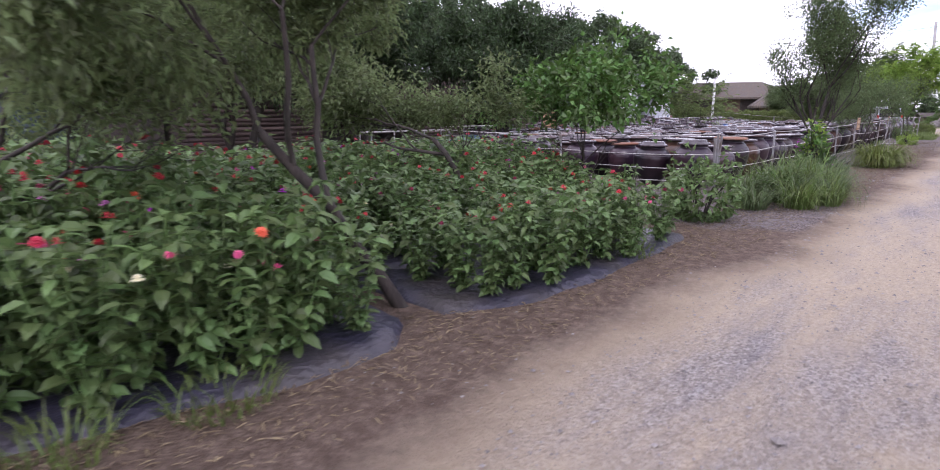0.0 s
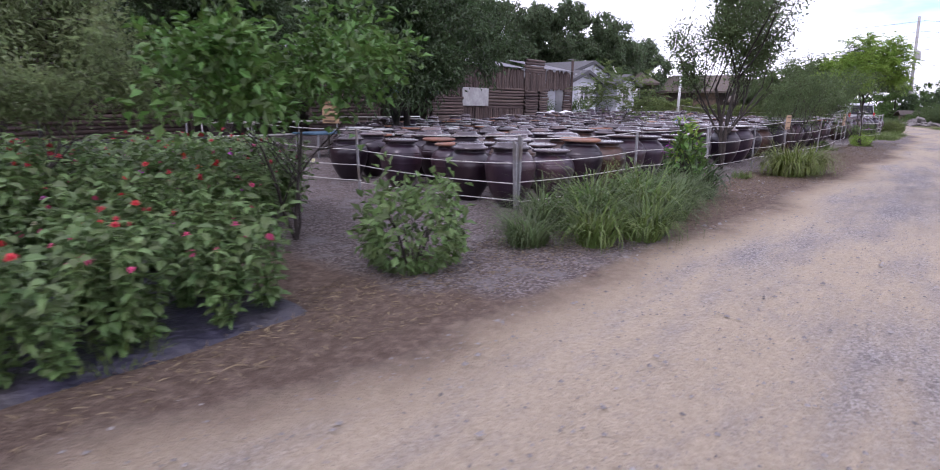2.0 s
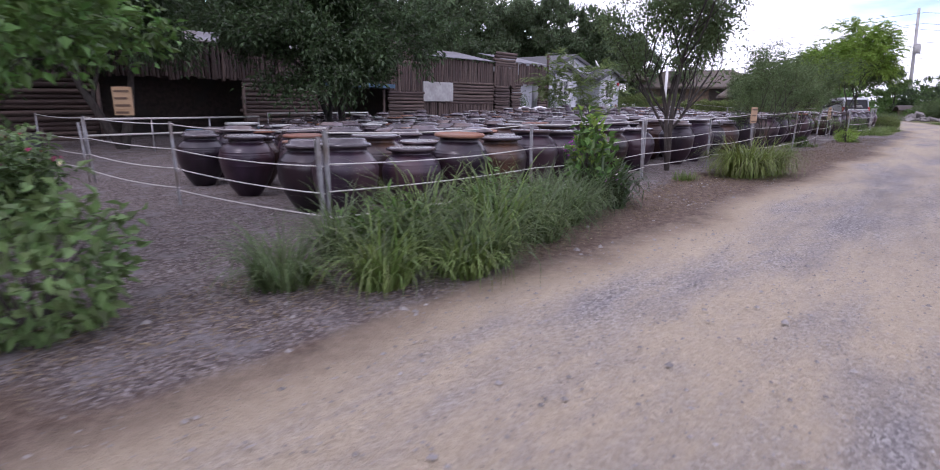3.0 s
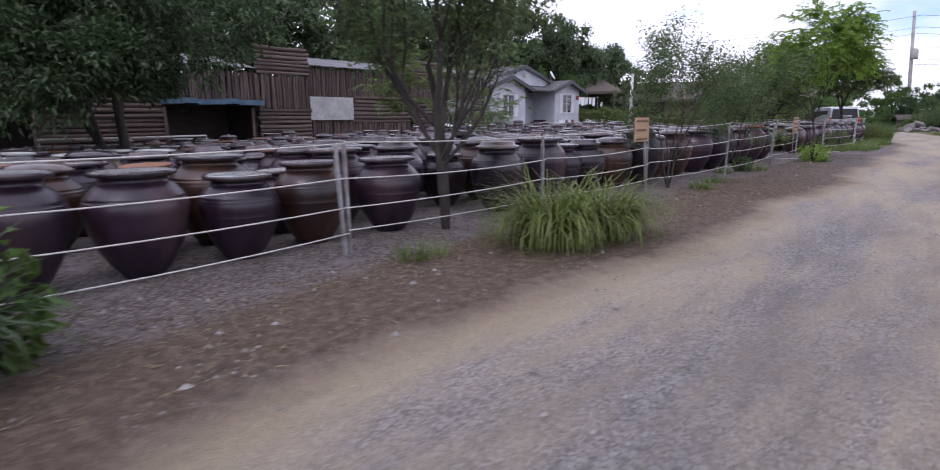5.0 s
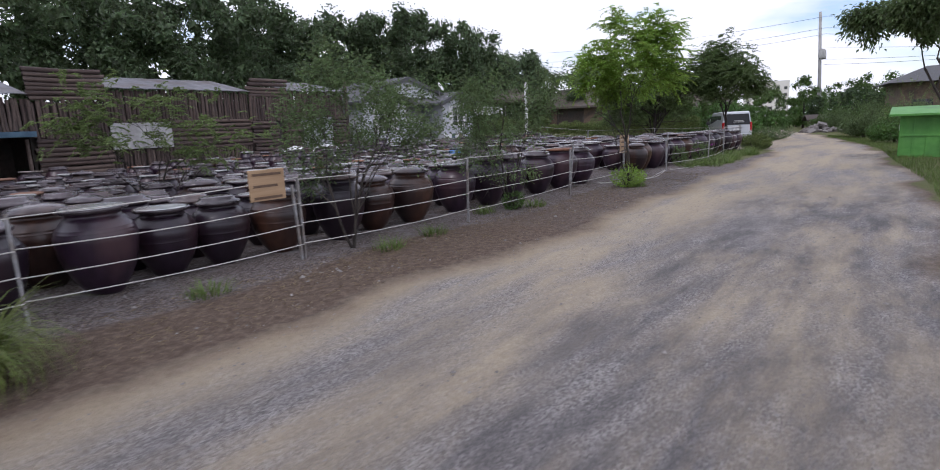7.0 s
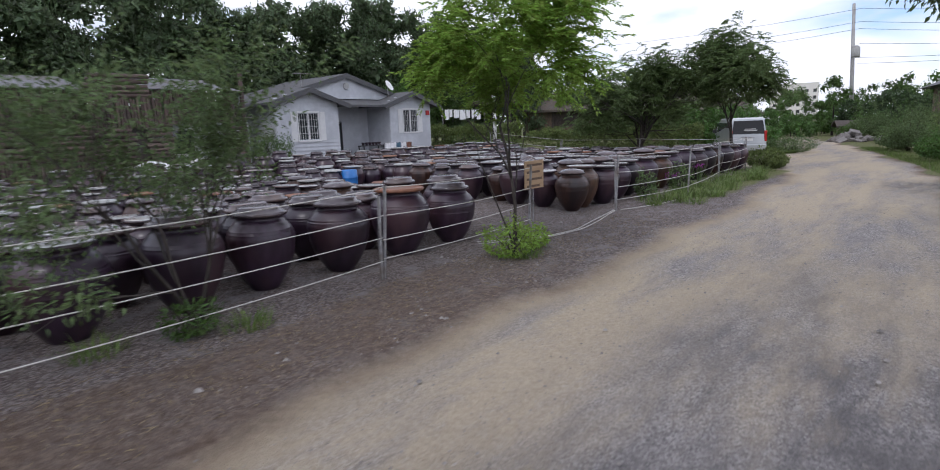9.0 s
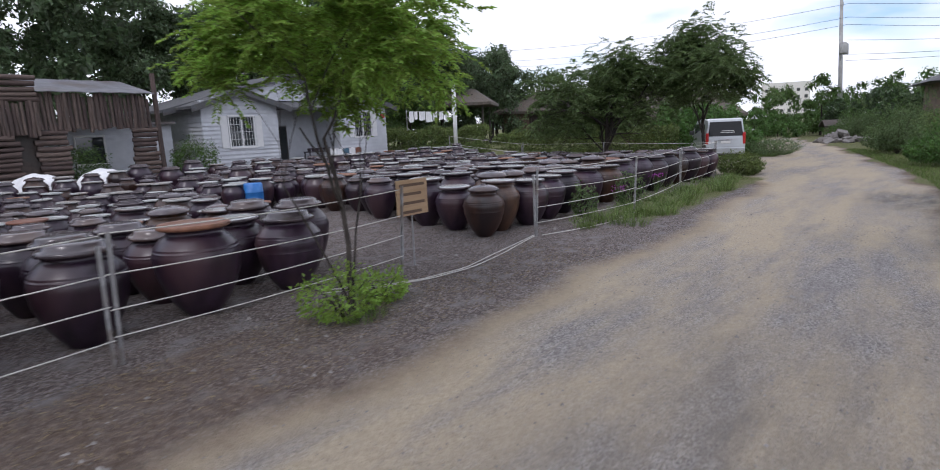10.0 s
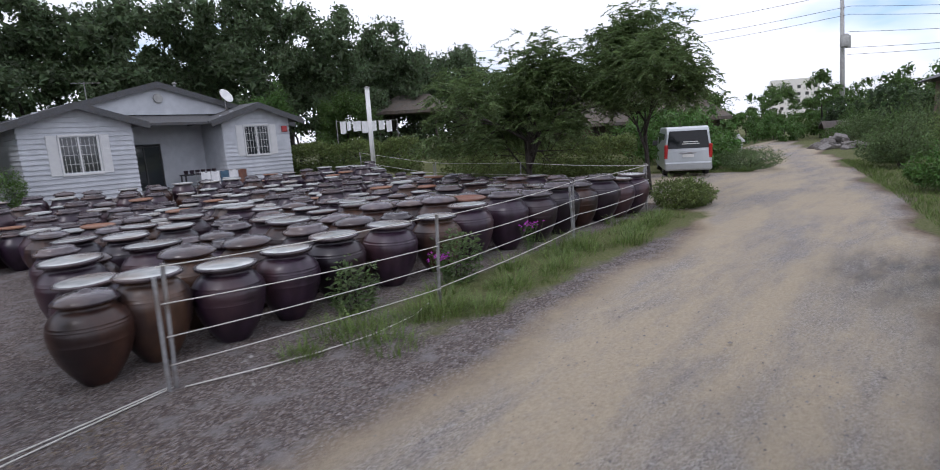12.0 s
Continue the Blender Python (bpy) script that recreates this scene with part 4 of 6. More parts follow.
def rope_fence(posts, label, gaps=(), seed=3):
    r = np.random.default_rng(seed)
    f = thing("rope_fence", PLAN, label, "fence")
    for i, (s, d) in enumerate(posts):
        z = float(rise(s, d))
        lean = r.normal(0, 0.03, 2)
        for k in ((-0.045, 0.045) if i % 2 == 0 else (0.0,)):
            m = Mesh()
            h = (1.30 + r.normal(0, 0.02) - (0.12 if k < 0 else 0)) * grown(s)
            rot = Matrix.Translation((s + k, d + k * 0.4, z)) @ Euler((lean[0] + k * 0.6, lean[1], 0)).to_matrix().to_4x4()
            m.block(-0.018, 0.018, -0.003, 0.003, -0.1, h, 0.001, rot)
            m.block(-0.018, -0.012, 0.002, 0.036, -0.1, h, 0.001, rot)
            part("post", m, M["steel"], f)
    for i in range(len(posts) - 1):
        (s0, d0), (s1, d1) = posts[i], posts[i + 1]
        if i in gaps:
            continue
        for h in HEIGHTS:
            q = np.linspace(0, 1, 9)
            sag = 0.02 + 0.03 * r.random()
            z0, z1 = float(rise(s0, d0)) + h * grown(s0) + r.normal(0, 0.015), float(rise(s1, d1)) + h * grown(s1) + r.normal(0, 0.015)
            m = Mesh()
            m.tube(np.stack([s0 + (s1 - s0) * q, d0 + (d1 - d0) * q - 0.03, z0 + (z1 - z0) * q - sag * 4 * q * (1 - q)], 1), 0.008, 5)
            part("rope", m, M["rope"], f, shade=True)


rope_fence(POSTS, "steel post fence strung with four white ropes", gaps=(7,))
rope_fence([(0.9, 0.5), (0.7, 4.0), (0.55, 7.6), (0.5, 11.0)], "steel post fence with white ropes at the yard's end", seed=4)
rope_fence([(46.1, 0.42), (47.6, 6.0), (48.2, 11.0), (48.6, 16.5)], "steel post fence with white ropes by the hedge", seed=5)

# ---------------- jars ----------------


def jar_profile(h, belly, mouth, base, peak):
    z = np.array([0, 0.02, 0.15, 0.3, 0.48, peak, 0.79, 0.87, 0.91, 0.93, 0.965, 0.985, 1.0, 1.0, 0.95])
    r = np.array([base * 0.93, base, base + (belly - base) * 0.36, base + (belly - base) * 0.66, base + (belly - base) * 0.89, belly, belly * 0.93, belly * 0.80, mouth * 1.03, mouth * 0.95, mouth * 0.95, mouth * 1.06, mouth * 1.06, mouth * 0.9, mouth * 0.86])
    zz, rr = [], []
    for i in range(len(z) - 1):
        q = 3 if i in (2, 3, 4, 5) else 1
        for j in range(q):
            zz.append(z[i] + (z[i + 1] - z[i]) * j / q)
            rr.append(r[i] + (r[i + 1] - r[i]) * j / q)
    zz.append(z[-1])
    rr.append(r[-1])
    return np.stack([np.array(rr), np.array(zz) * h], 1)


def with_rings(prof, rings, w):
    """The same outline with raised bands round the shoulder."""
    prof = prof.tolist()
    for z in rings:
        k = next(i for i in range(len(prof) - 1) if prof[i][1] <= z < prof[i + 1][1])
        p = np.array(prof[:k + 2])
        at_z = lambda q: float(np.interp(q, p[:, 1], p[:, 0]))
        band = [[at_z(z - w), z - w], [at_z(z) + 0.0025, z - w * 0.4], [at_z(z) + 0.0025, z + w * 0.4], [at_z(z + w), z + w]]
        prof = [q for q in prof[:k + 1] if q[1] < z - w] + band + [q for q in prof[k + 1:] if q[1] > z + w or q[1] >= prof[-3][1] or q[0] < 0.3]
    return np.array(prof)


LIDS = {
    "stepped": lambda R: [(R * 1.12, -0.035), (R * 1.16, -0.03), (R * 1.16, 0.0), (R * 1.1, 0.02), (R * 0.93, 0.035), (R * 0.9, 0.075), (R * 0.84, 0.09), (R * 0.4, 0.097), (0.0, 0.095)],
    "flat": lambda R: [(R * 1.14, -0.03), (R * 1.22, -0.02), (R * 1.23, 0.012), (R * 1.18, 0.026), (R * 1.1, 0.022), (R * 1.04, 0.006), (R * 0.95, 0.002), (0.0, 0.002)],
    "dome": lambda R: [(R * 1.1, -0.03), (R * 1.18, -0.02), (R * 1.16, 0.01), (R * 0.95, 0.06), (R * 0.6, 0.09), (R * 0.2, 0.1), (R * 0.18, 0.12), (0.0, 0.125)],
}
SHAPES = [(1.05, 0.485, 0.325, 0.195, 0.69), (1.02, 0.465, 0.305, 0.185, 0.67), (1.1, 0.475, 0.33, 0.20, 0.71), (0.98, 0.46, 0.315, 0.195, 0.68)]


def jar(shape, lid, body_mat, lid_mat, label):
    h, belly, mouth, base, peak = SHAPES[shape]
    prof = jar_profile(h, belly, mouth, base, peak)
    rings = (peak * h + 0.06, peak * h + 0.10, peak * h - 0.12)[: 2 + shape % 2]
    prof = with_rings(np.vstack([(0.0, 0.0), prof]), rings, 0.010)
    t = thing("jar", PLAN, label, "jar", "jars in the yard")
    part("body", Mesh().lathe(prof, 20), M[body_mat], t, shade=True)
    cover = part("lid", Mesh().lathe(LIDS[lid](mouth), 28), M["lid_grey" if lid_mat == "lid_sky_sheen" else lid_mat], t, shade=True, m=pose(0, 0, h + 0.012))
    # plate whose pale colour paints the sky mirrored in the lid's hollow
    if lid_mat == "lid_sky_sheen":
        part("lid_plate", Mesh().lathe([(mouth * 1.13, 0.012), (mouth * 1.12, 0.019), (mouth * 0.6, 0.015), (0.0, 0.017)], 20), M["lid_sky_sheen"], cover, "glossy plate with sky reflection in its pale colour", shade=True)
    return t


KINDS = []
for shape in range(4):
    for lid, body_mat, lid_mat, label in (("stepped", "jar_glaze", "lid_grey", "dark purplish-brown glazed jar with a grey stepped lid"), ("flat", "jar_glaze", "lid_sky_sheen", "dark brown glazed jar under a flat lid, pale with painted sky sheen"), ("dome", "jar_brown", "lid_grey", "reddish-brown glazed jar with a grey domed lid"), ("flat", "jar_glaze", "lid_clay", "dark glazed jar under a terracotta dish lid"), ("flat", "jar_brown", "lid_sky_sheen", "yellowish-brown glazed jar under a plate pale with painted sky sheen")):
        KINDS.append((shape, lid, body_mat, lid_mat, label))


FRONT = (1.72, 2.75, 3.78, 4.86, 5.84, 6.87, 7.86, 8.8, 9.94, 12.15, 13.38, 14.31, 15.13, 16.11, 17.35, 18.37, 19.39, 20.9, 22.24, 23.39, 24.71, 26.06, 27.46, 32.15, 32.87, 33.78, 34.75, 35.75, 36.83, 38, 39.06, 40.22, 41.28, 42.32, 43.31, 44.31, 45.12, 45.9)


def jar_spots():
    r = np.random.default_rng(17)
    out = [(s, 1.2 - 0.07 * max(0, s - 41) + r.normal(0, 0.06), r.uniform(0.93, 1.04) * grown(s) * (0.9 if 31 < s < 33 else 1.0), r.uniform(0, 360)) for s in FRONT]
    d, row = 2.2, 0
    while d < 18.0:
        k = 1.0 if d < 5 else 0.92 if d < 9 else 0.84
        s = 1.8 + (row % 2) * 0.5 + r.uniform(0, 0.3)
        end = 45.7 + 0.2 * d
        while s < end:
            g = (1 + 0.5 * (grown(s) - 1)) * (0.86 if 18 < s < 31 and d > 3.6 else 1.0)
            a, b = s + r.normal(0, 0.06), d + r.normal(0, 0.06) + 0.01 * max(0, s - 37)
            lane = 28.4 + 0.2 * d < a < 31.4 + 0.2 * d and b < 10.5
            wall = b > 16.6 and a < 34
            porch = b > 16.9 and a > 34
            corner = a < 1.6 + 0.9 * (b - 6.3)
            if not (lane or wall or porch or corner or math.hypot(a - 10.4, b - 0.6) < 0.5 or math.hypot(a - 16.71, b - 6.8) < 0.5 or r.random() < 0.02):
                out.append((a, b, k * g * r.uniform(0.86, 1.05), r.uniform(0, 360)))
            s += 1.03 * k * g * r.uniform(0.95, 1.1)
        d += 0.98 * k
        row += 1
    return out, r


def jars():
    spots, r = jar_spots()
    near = sorted(range(len(spots)), key=lambda i: spots[i][1] + 0.12 * max(0, 10 - spots[i][0]))[:290]
    first, rest = {}, {k: Mesh() for k in ("jar_glaze", "jar_brown", "lid_grey", "lid_sky_sheen", "lid_clay")}  # the rest of the rows
    wt = np.array([0.36, 0.33, 0.17, 0.07, 0.07])
    fixed = {32.15: 2, 32.87: 4, 33.78: 1, 34.75: 1, 35.75: 1, 36.83: 1}
    nearset = set(near)
    for i, (s, d, sc, g) in enumerate(spots):
        kind = int(r.integers(0, 4)) * 5 + fixed.get(s, int(r.choice(5, p=wt)))
        m = at(s, d, float(rise(s, d)) - 0.01, g) @ pose(0, 0, 0, r.normal(0, 0.8), r.normal(0, 0.8))
        if i in nearset:
            if kind not in first:
                first[kind] = jar(*KINDS[kind])
                first[kind].matrix_basis = m
                first[kind].scale = (sc, sc, sc)
            else:
                c = copy_thing(first[kind], m)
                c.scale = (sc, sc, sc)
        else:
            shape, lid, bm_, lm_, _ = KINDS[kind]
            h, belly, mouth, base, peak = SHAPES[shape]
            loc = pose(s, d, float(rise(s, d)) - 0.01, r.normal(0, 0.8), r.normal(0, 0.8), g) @ Matrix.Scale(sc, 4)
            rest[bm_].lathe(jar_profile(h, belly, mouth, base, peak)[::2], 12, loc)
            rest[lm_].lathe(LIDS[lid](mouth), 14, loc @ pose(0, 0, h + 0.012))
    t = None
    for k, mesh in rest.items():
        if t is None:
            t = thing("far_jars", PLAN, "rows of dark glazed jars filling the back of the yard", "jars", kind="stuff", mesh=mesh, mat=M[k], shade=True)
        else:
            part("jar_lids" if k.startswith("lid") else "jar_bodies", mesh, M[k], t)


jars()

# ---------------- log wall ----------------


def log_wall():
    W0 = 19.2
    w = thing("wall_logs", PLAN, "rustic wall of stacked logs and upright poles", "wall", kind="structure")
    r = np.random.default_rng(23)
    unit = []
    for _ in range(4):
        rod = Mesh().tube([(0, 0, 0), (0, 0, 0.5), (0, 0, 1)], (1.0, 0.96, 0.9), 8)
        rod.v[0][8:16, :2] += r.normal(0, 0.2, 2)
        unit.append(rod.data("pole", M["log"], True))

    def piece(name, a, b, rad):
        a, b = Vector(a), Vector(b)
        q = (b - a).to_track_quat("Z", "Y")
        part(name, unit[int(r.integers(0, 4))], None, w, m=Matrix.LocRotScale(a, q, Vector((rad, rad, (b - a).length))))

    def poles(s0, s1, z0, z1, d=W0):
        s = s0
        while s < s1:
            a = r.uniform(0.055, 0.09)
            piece("pole", (s, d + r.normal(0, 0.02), z0 + r.normal(0, 0.05)), (s + r.normal(0, 0.02), d + r.normal(0, 0.02), z1 + r.normal(0, 0.07)), a)
            s += a * 1.95

    def stack(s0, s1, z0, z1, d=W0):
        z = z0
        while z < z1:
            a = r.uniform(0.08, 0.11)
            piece("log", (s0 + r.normal(0, 0.06), d, z + a), (s1 + r.normal(0, 0.06), d + r.normal(0, 0.02), z + a), a)
            z += a * 1.95

    poles(-2, 17.65, 2.45, 3.75)
    stack(-2, 4, 0.1, 2.45)
    stack(9.6, 13.8, 0.1, 2.45)
    stack(17.65, 20.27, 3.65, 4.88, W0 - 0.15)
    poles(17.65, 20.27, 2.15, 3.65, W0 - 0.15)
    stack(17.65, 20.27, 0.15, 2.15, W0 - 0.15)
    poles(20.27, 26.8, 2.75, 4.1)
    poles(20.27, 26.8, 0.2, 1.6)
    stack(22.85, 26.8, 1.5, 2.75)
    stack(26.8, 29, 3.9, 4.8, W0 - 0.15)
    poles(26.8, 29, 2.7, 3.9, W0 - 0.15)
    stack(26.8, 28.27, 0.3, 2.7, W0 - 0.15)
    poles(29, 32.9, 2.87, 4.2)
    stack(28.79, 29.78, 0.4, 2.7)
    stack(32.01, 32.97, 0.4, 2.75)
    piece("log", (33.1, W0, 0.6), (33.1, W0, 5.1), 0.11)
    poles(13.8, 17.45, 0.1, 0.75, W0 - 0.4)
    back = Mesh().box(-2, 17.65, W0 + 2.6, W0 + 2.75, 0, 3.5).box(17.65, 29, W0 + 0.12, W0 + 0.25, 0.1, 3.6)
    back.box(-2, 29, W0 + 0.12, W0 + 2.7, 3.45, 3.55)
    back.box(17.55, 17.67, W0 + 0.05, W0 + 2.65, 0, 3.45).box(-2.1, -1.98, W0 + 0.05, W0 + 2.75, 0, 3.5)
    part("backing", back, M["dark_wood"], w)
    part("panel", Mesh().block(20.31, 22.8, W0 - 0.16, W0 - 0.1, 1.65, 2.75, 0.01), M["concrete"], w, "weathered white board panel")
    roof = Mesh()
    for s0, s1, z0 in ((-2.5, 17.65, 3.86), (20.3, 26.8, 4.15), (29.0, 33.0, 4.25)):
        n = int((s1 - s0) / 0.4)
        x = np.linspace(s0, s1, n + 1)
        wave = 0.02 * (np.arange(n + 1) % 2)
        v = [(a, y, z0 + q + k) for k in (0.0, 0.03) for y, q in ((W0 - 0.25, 0.0), (W0 + 3.2, 0.75)) for a, q in zip(x, q + wave)]
        m1 = n + 1
        for k in range(n):
            roof_faces = [(k, k + 1, m1 + k + 1, m1 + k), (2 * m1 + k, 3 * m1 + k, 3 * m1 + k + 1, 2 * m1 + k + 1), (k, 2 * m1 + k, 2 * m1 + k + 1, k + 1)]
            roof.f.extend([tuple(i + roof.n for i in f) for f in roof_faces])
        roof.add(v, [])
    part("metal_roof", roof, M["sheet_metal"], w, "grey sheet metal roof")
    a = Mesh()
    q = np.linspace(0, 1, 8)
    for i in range(7):
        a.box(13.7 + 3.85 * q[i], 13.7 + 3.85 * q[i + 1], W0 - 0.9, W0 + 0.1, 2.3 + 0.03 * math.sin(i * 2), 2.5 + 0.03 * math.sin(i * 2))
    part("awning", a, M["tarp"], w, "faded blue rolled tarpaulin awning")
    for s in (4.1, 9.6, 13.8, 17.4):
        part("post", Mesh().tube([(s, W0 - 0.1, 0), (s, W0 - 0.1, 2.2)], (0.08, 0.07), 7), M["log"], w, shade=True)


log_wall()

# ---------------- house ----------------


def house():
    F, Z = 20.0, 0.6
    h = thing("house", PLAN @ pose(4.25, 0.7, 0.12), "single-storey white siding house with dark gabled roofs", "house")
    EAVE, FL = 3.85, 0.62

    def siding(name, p0, p1, z0, z1, gable=None, holes=()):
        """A wall of lapped boards from p0 to p1, left of which it faces; gable: height of the peak over z1."""
        p0, p1 = np.array(p0, float), np.array(p1, float)
        ln = np.linalg.norm(p1 - p0)
        u = (p1 - p0) / ln
        nrm = np.array((u[1], -u[0]))
        a, b = p0 - nrm * 0.15, p1 - nrm * 0.15
        wall = part(name, Mesh().add([(*(a + u * 0.02), z0), (*(b - u * 0.02), z0), (*(b - u * 0.02), z1), (*(a + u * 0.02), z1), (*(a + u * 0.02 - nrm * 0.03), z0), (*(b - u * 0.02 - nrm * 0.03), z0), (*(b - u * 0.02 - nrm * 0.03), z1), (*(a + u * 0.02 - nrm * 0.03), z1)], [(0, 1, 2, 3), (7, 6, 5, 4), (0, 4, 5, 1), (3, 2, 6, 7)]) if not holes else Mesh().add([(*a, z1 - 0.3), (*b, z1 - 0.3), (*b, z1), (*a, z1)], [(0, 1, 2, 3)]), M["siding"], h)
        step = 0.2
        z = z0
        top = z1 + (gable or 0)
        while z < top - 0.01:
            zt = min(z + step, top)
            spans = [(0.0, ln)]
            if gable and z >= z1 - 0.01:
                k = (z - z1) / gable
                spans = [(ln / 2 * k, ln - ln / 2 * k)]
            for a0, a1, b0, b1 in holes:
                if b0 - 0.05 < (z + zt) / 2 < b1 + 0.05:
                    spans = [q for sp in spans for q in ((sp[0], min(sp[1], a0)), (max(sp[0], a1), sp[1])) if q[1] - q[0] > 0.02]
            for x0, x1 in spans:
                v = []
                for x in (x0, x1):
                    for zz, o in ((z, 0.045), (zt, 0.0)):
                        q = p0 + u * x + nrm * o
                        v.append((q[0], q[1], zz))
                    q = p0 + u * x - nrm * 0.15
                    v.append((q[0], q[1], z))
                    v.append((q[0], q[1], zt))
                part("board", Mesh().add(v, [(0, 4, 5, 1), (2, 6, 4, 0), (3, 1, 5, 7), (6, 2, 3, 7), (0, 1, 3, 2), (4, 6, 7, 5)]), M["siding"], wall)
            z = zt
        return wall

    # left wing, porch recess and right wing
    L0, L1, R0, R1 = 31.4, 35.4, 39.4, 43.0
    siding("wall", (L0, F), (L1, F), FL, EAVE, 0.55, [(32.72 - L0, 34.0 - L0, 1.78, 3.25)])
    siding("wall", (R0, F), (R1, F), FL, EAVE, 0.55, [(40.5 - R0, 41.75 - R0, 2.05, 3.45)])
    siding("wall", (L0, F + 7), (L0, F), FL, EAVE)
    siding("wall", (L1, F), (L1, F + 2.2), FL, EAVE)
    siding("wall", (R0, F + 2.2), (R0, F), FL, EAVE)
    siding("wall", (R1, F), (R1, F + 7), FL, EAVE)
    siding("wall", (L1, F + 2.2), (R0, F + 2.2), FL, EAVE, None, [(0.3, 1.9, FL, 2.75)])
    siding("wall", (R1, F + 7), (L0, F + 7), FL, EAVE)
    part("gable_wall", Mesh().add([(33.0, F + 1.4, 4.15), (41.4, F + 1.4, 4.15), (37.2, F + 1.4, 5.5), (33.0, F + 1.55, 4.15), (41.4, F + 1.55, 4.15), (37.2, F + 1.55, 5.5)], [(0, 1, 2), (5, 4, 3), (0, 3, 4, 1), (1, 4, 5, 2), (2, 5, 3, 0)]), M["siding"], h)
    vent = Mesh().lathe([(0.0, 0.03), (0.2, 0.03), (0.22, 0.0)], 16, pose(37.2, F + 1.36, 4.9, 90))
    part("gable_vent", vent, M["concrete"], h)

    def roof(name, sc, d0, d1, half, ze, zr):
        m = Mesh()
        t = 0.13
        for sg in (-1, 1):
            v = []
            for d in (d0, d1):
                v += [(sc, d, zr), (sc + sg * half, d, ze), (sc + sg * half, d, ze - t), (sc, d, zr - t)]
            m.add(v, [(0, 4, 5, 1), (1, 5, 6, 2), (2, 6, 7, 3), (0, 1, 2, 3), (7, 6, 5, 4)])
        part(name, m, M["shingle"], h)
        f = Mesh()
        for sg in (-1, 1):
            v = [(sc, d0 - 0.03, zr - t - 0.16), (sc + sg * half, d0 - 0.03, ze - t - 0.16), (sc + sg * half, d0 - 0.03, ze - t), (sc, d0 - 0.03, zr - t)]
            v += [(a, b + 0.03, c) for a, b, c in v]
            f.add(v, [(0, 1, 2, 3), (7, 6, 5, 4), (0, 4, 5, 1), (2, 6, 7, 3)])
        part("fascia", f, M["shingle"], h)

    roof("roof", 33.4, F - 0.45, F + 5.0, 2.6, 3.75, 4.6)
    roof("roof", 41.2, F - 0.45, F + 5.0, 2.5, 3.75, 4.6)
    roof("main_roof", 37.2, F + 1.2, F + 7.6, 7.0, 3.65, 5.65)
    part("porch_roof", Mesh().add([(35.4, F - 0.1, 3.72), (39.4, F - 0.1, 3.72), (39.4, F + 2.2, 4.3), (35.4, F + 2.2, 4.3), (35.4, F - 0.1, 3.6), (39.4, F - 0.1, 3.6), (39.4, F + 2.2, 4.18), (35.4, F + 2.2, 4.18)], [(0, 1, 2, 3), (7, 6, 5, 4), (0, 4, 5, 1)]), M["shingle"], h)
    part("foundation", Mesh().box(L0 + 0.05, L1, F + 0.03, F + 7, 0.0, FL).box(R0, R1, F + 0.03, F + 7, 0, FL).box(L1, R0, F + 0.6, F + 2.2, 0, FL + 0.05), M["concrete"], h)

    def window(s0, s1, z0, z1):
        w = part("window", Mesh().block(s0 - 0.07, s1 + 0.07, F - 0.08, F - 0.02, z1, z1 + 0.09, 0.008).block(s0 - 0.09, s1 + 0.09, F - 0.1, F - 0.02, z0 - 0.09, z0, 0.008).block(s0 - 0.07, s0, F - 0.07, F + 0.03, z0, z1, 0.006).block(s1, s1 + 0.07, F - 0.07, F + 0.03, z0, z1, 0.006), M["trim"], h, "white window frame")
        part("pane", Mesh().box(s0, s1, F + 0.01, F + 0.03, z0, z1), M["glass"], w)
        part("mullion", Mesh().block((s0 + s1) / 2 - 0.035, (s0 + s1) / 2 + 0.035, F - 0.04, F + 0.0, z0, z1, 0.005), M["trim"], w)
        for q in (0.25, 0.5, 0.75):
            part("bar", Mesh().box(s0, s1, F - 0.026, F - 0.014, z0 + (z1 - z0) * q - 0.008, z0 + (z1 - z0) * q + 0.008), M["trim"], w)
        for q in np.linspace(0.08, 0.92, 8):
            x = s0 + (s1 - s0) * q
            part("bar", Mesh().box(x - 0.007, x + 0.007, F - 0.02, F - 0.008, z0, z1), M["trim"], w)
        for a in (s0 - 0.46, s1 + 0.1):
            sh = Mesh().block(a, a + 0.36, F - 0.06, F - 0.025, z0 - 0.05, z1 + 0.05, 0.006)
            for z in np.arange(z0 + 0.05, z1 - 0.02, 0.085):
                sh.box(a + 0.05, a + 0.31, F - 0.075, F - 0.055, z, z + 0.045)
            part("shutter", sh, M["trim"], h, "white louvred shutter")

    window(32.72, 34.0, 1.78, 3.25)
    window(40.5, 41.75, 2.05, 3.45)
    door = part("door", Mesh().block(35.75, 35.82, F + 2.14, F + 2.22, FL, 2.75, 0.006).block(37.2, 37.27, F + 2.14, F + 2.22, FL, 2.75, 0.006).block(36.48, 36.54, F + 2.14, F + 2.22, FL, 2.75, 0.006).block(35.75, 37.27, F + 2.14, F + 2.22, 2.68, 2.76, 0.006), M["plastic_black"], h, "dark framed sliding glass door")
    part("pane", Mesh().box(35.8, 37.22, F + 2.18, F + 2.2, FL, 2.7), M["glass"], door)
    part("meter_box", Mesh().block(42.55, 42.85, F - 0.12, F - 0.03, 3.1, 3.4, 0.01), M["red_lens"], h, "small red notice plate on the wall")


house()


